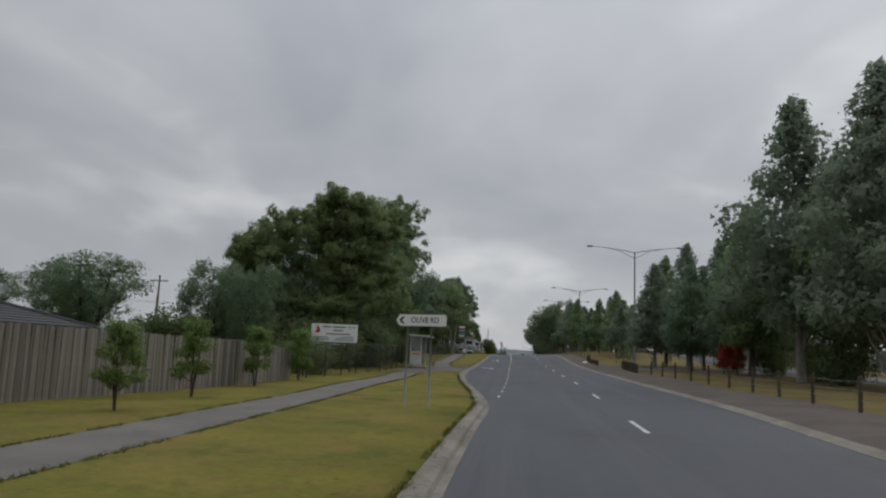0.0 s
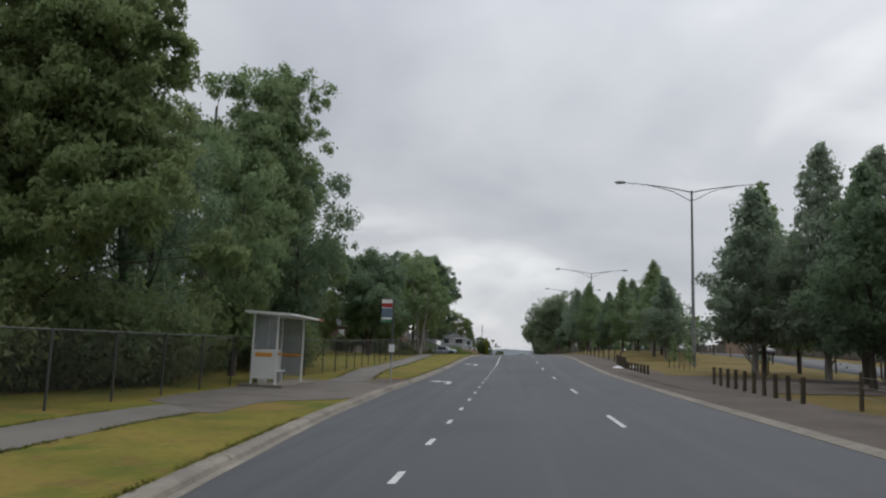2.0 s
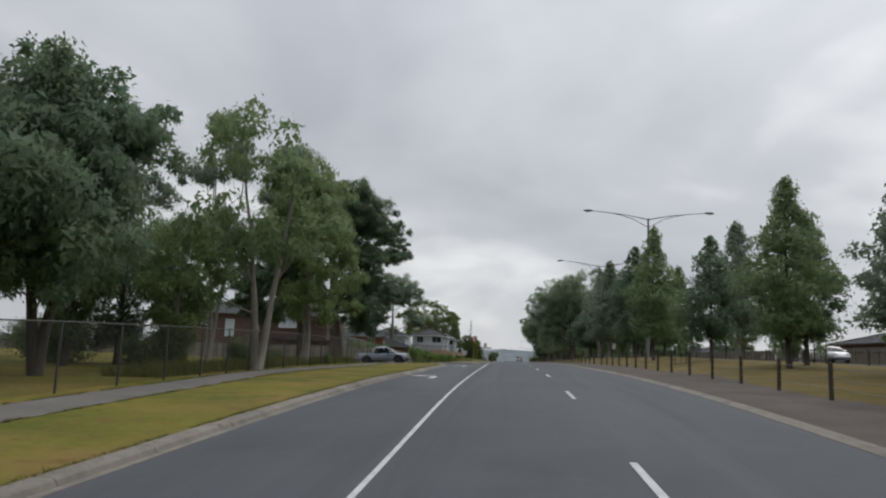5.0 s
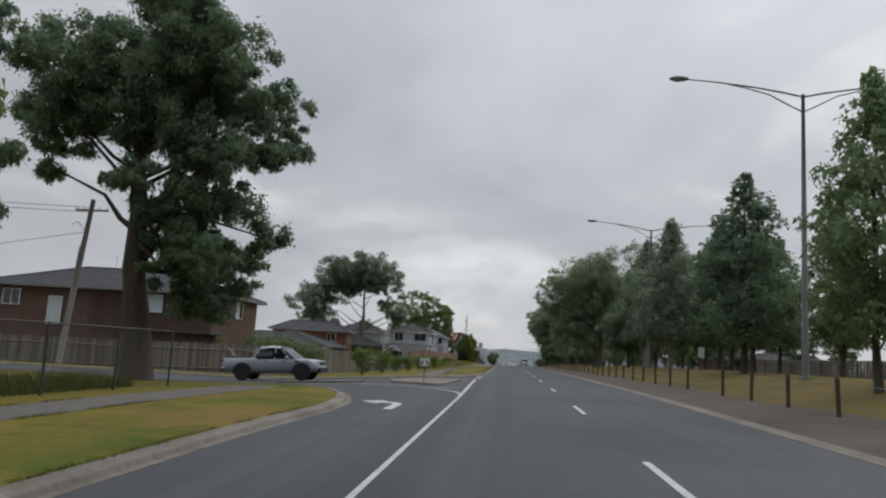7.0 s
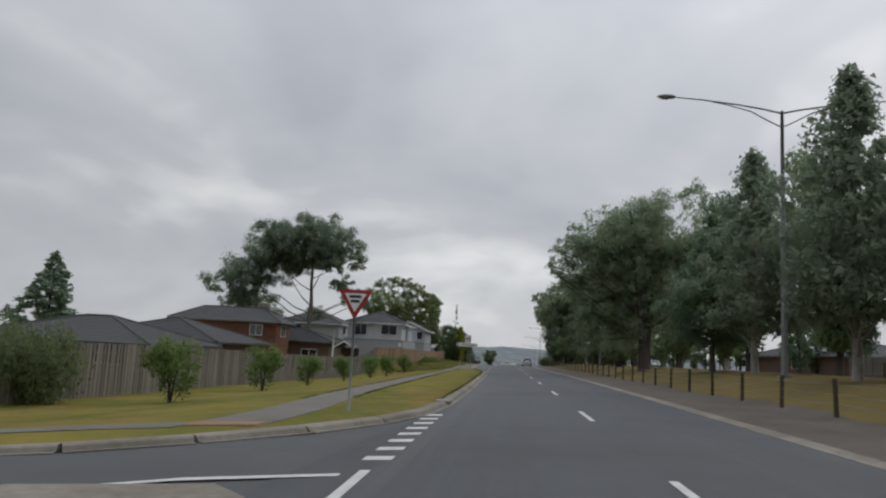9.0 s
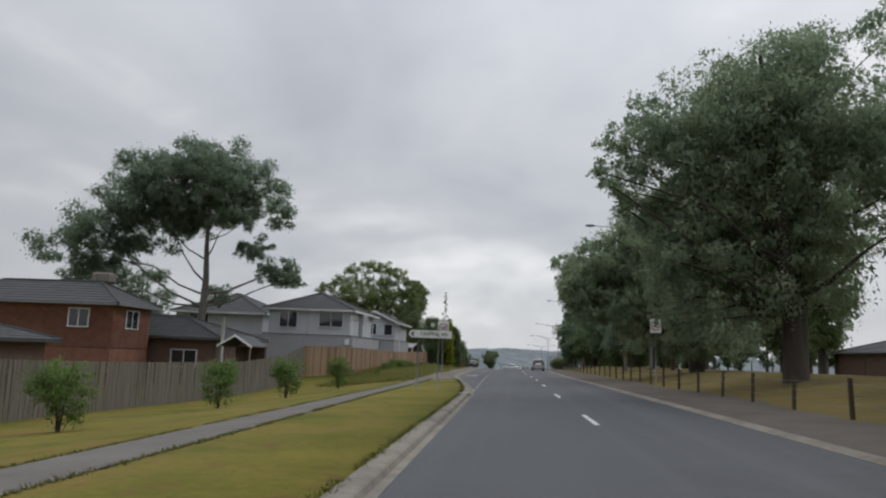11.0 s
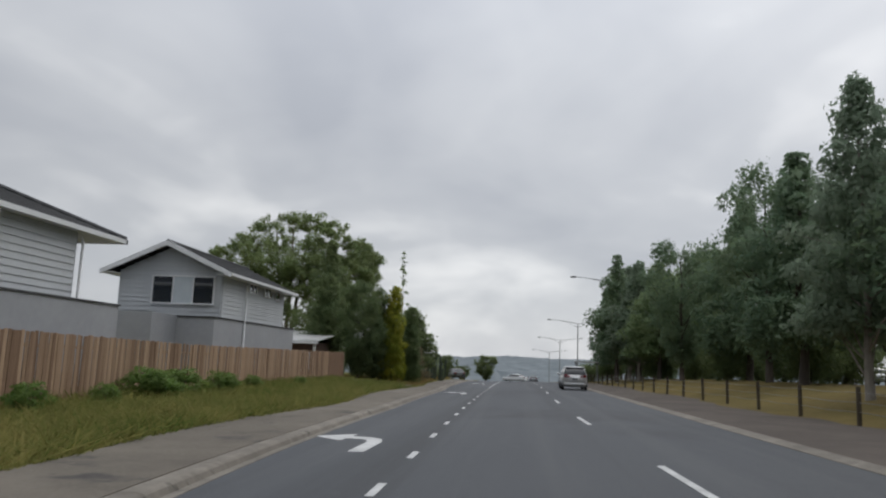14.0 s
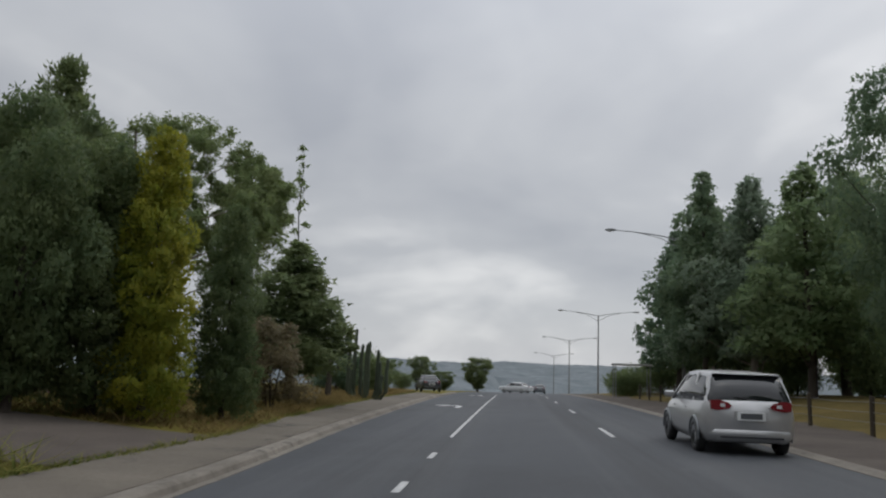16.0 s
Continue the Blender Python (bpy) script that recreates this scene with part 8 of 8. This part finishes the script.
# low planting by the fences
for x, y, h_, w in [(-11.5, 139.5, .9, .45), (-10.5, 141.5, .8, .4), (-12.8, 137.5, .9, .5), (-14.5, 141, .9, .5), (-16, 148, 1.0, .5), (-16.8, 182, 2.9, .7), (-15.8, 184.5, 2.8, .65), (-14.8, 187, 2.7, .65), (-17.6, 188, 2.9, .7), (-19.5, 180.5, 2.4, .5), (-11.6, 61, 3.2, .8), (-13.5, 66, 4.2, .9), (-11.2, 75, 3.0, .8), (-15.5, 71, 4.5, 1.0), (-12.6, 58, 3.8, .9), (-19, 50, 4, 1.0), (-22, 51, 3.0, 1.0), (-13, 56, 2.5, .8), (-18, 66, 3.0, 1.0), (-12, 80, 2.0, .7), (-13.2, 52.5, 3.4, .9), (-15.5, 55, 4.2, 1), (-17, 60, 4.4, 1), (-20, 56, 4.4, 1), (-24, 50, 3.8, 1), (-12.5, 62.5, 3.2, .8), (-14.5, 76, 3.6, .9), (-13.5, 84, 3.0, .9), (-17, 82, 3.6, 1), (-20, 66, 4, 1), (-22, 78, 4, 1), (-26, 62, 4, 1.1),
    (-17, 132, 2.0, .8), (-20, 127, 2.4, 1), (-25, 133, 2.4, 1), (-14.5, 124, 1.6, .8), (-29, 117, 2.4, 1.1), (-33, 108, 2.6, 1.2), (-12.5, 131, 1.6, .7), (19, 45, 2.6, .8), (20.5, 52, 2.6, .8), (21.5, 64, 2.4, .8), (23, 58, 2.6, .9), (20, 70, 2.2, .8),
    (16.5, 292, 2.6, .8), (17.5, 299, 2.8, .8), (16, 306, 2.6, .8), (15.5, 314, 2.6, .7), (17, 320, 2.8, .8), (15, 326, 2.4, .7), (16.5, 334, 2.8, .8), (15.5, 341, 2.8, .8), (20, 312, 3.0, 1.0), (20.5, 330, 3.0, 1.0), (20, 296, 3.0, 1.0)]:
    plant("scrub", x, y, h_, "garden_shrub", "loose green shrub growing by the fence", "shrub", "fence shrubs", w)
for x, y, h_, w in [(-10.9, 263.2, .55, .9), (-10.7, 265.6, .75, 1.1), (-10.5, 268.4, .6, 1.2), (-10.9, 271.3, .95, 1.6), (-10.6, 273.2, .9, 1.7), (-10.2, 275.4, .8, 1.3), (-10.3, 279.0, .6, 1.2), (-9.6, 283.5, .5, 1.1), (-10.5, 259.6, .5, 1.0)]:
    plant("weed", x, y, h_, "weed_clump", "leafy green weeds in the long grass", "weeds", "weeds along the brown fence", w)
for x, y in ((16.6, 59.4), (17.7, 60.6), (17.0, 62.0)):
    trunk, crown, h0 = KINDS["bush_b"]
    ob = plant("bush_b", x, y, 2.4, "red_shrub", "shrub with bright red foliage on the median", "shrub", "red shrubs")
    for o in ob.children:
        if o.name.startswith("crown"):
            o.data = o.data.copy()
            o.data.materials.clear()
            o.data.materials.append(M["leaf_red"])
# trees past the crest and far woods
for x, y, h_, w in ((-10.6, 372, 4.1, 1.2), (-5.0, 395, 5.1, 1.35), (-8.4, 378, 2.6, 1.5), (-14.5, 368, 3.6, 1.7)):
    plant("hedge", x, y, h_, "crest_tree", "rounded dense street tree past the crest", "tree", "trees past the crest", w, sink=.2)
for x, y, h_ in ((-12.0, 352, 2.0), (-10.6, 357, 1.7), (-13.2, 346, 2.3), (9.9, 351, 2.3), (11.2, 354, 2.7), (12.8, 350, 2.8), (10.6, 360, 2.4)):
    plant("scrub", x, y, h_, "crest_shrub", "dark shrub on the verge near the crest", "shrub", "shrubs near the crest", .8)
for x, y, h_ in ((-20, 385, 5.0), (-24, 372, 6.0), (24, 372, 6), (28, 385, 7), (20, 395, 5.5), (34, 360, 8)):
    plant("far_b", x, y, h_, "crest_tree", "rounded street tree past the crest", "tree", "trees past the crest", 1.2)
r_ = np.random.default_rng(5)
fx, fy = np.linspace(-1300, 1300, 190), np.linspace(560, 2900, 110)
lumps = r_.random((fy.size, fx.size))
hills = sum(np.kron(r_.random((fy.size // k + 1, fx.size // k + 1)), np.ones((k, k)))[:fy.size, :fx.size] for k in (7, 17))
for _ in range(4):
    hills = (hills + np.roll(hills, 1, 0) + np.roll(hills, 1, 1) + np.roll(hills, -1, 0) + np.roll(hills, -1, 1)) / 5
verts, quads = [], []
for j, y in enumerate(fy):
    for i, x in enumerate(fx):
        clearing = j == 0 or abs(x) < 16 and y < 1000
        verts.append((x + 5 * math.sin(j * 2.1), y, land(x, y) + (-6 if clearing else -7.5 + 11 * hills[j, i] + 3.5 * lumps[j, i])))
for j in range(fy.size - 1):
    for i in range(fx.size - 1):
        a = j * fx.size + i
        quads.append((a, a + 1, a + fx.size + 1, a + fx.size))
# distance haze is put into the woods' colour: paler and bluer than leaves
M["hazed_woods"] = mat("hazy_far_woods", (0.095, 0.118, 0.128), (0.235, 0.258, 0.272), .018, .95, spec=.05, fine=.3)
far = new("far_woods", numpy_mesh("far_woods", np.array(verts), np.array(quads), M["hazed_woods"], True))
tagged(far, "distant tree-covered slopes beyond the crest, haze put into their colour", "woods", kind="stuff")
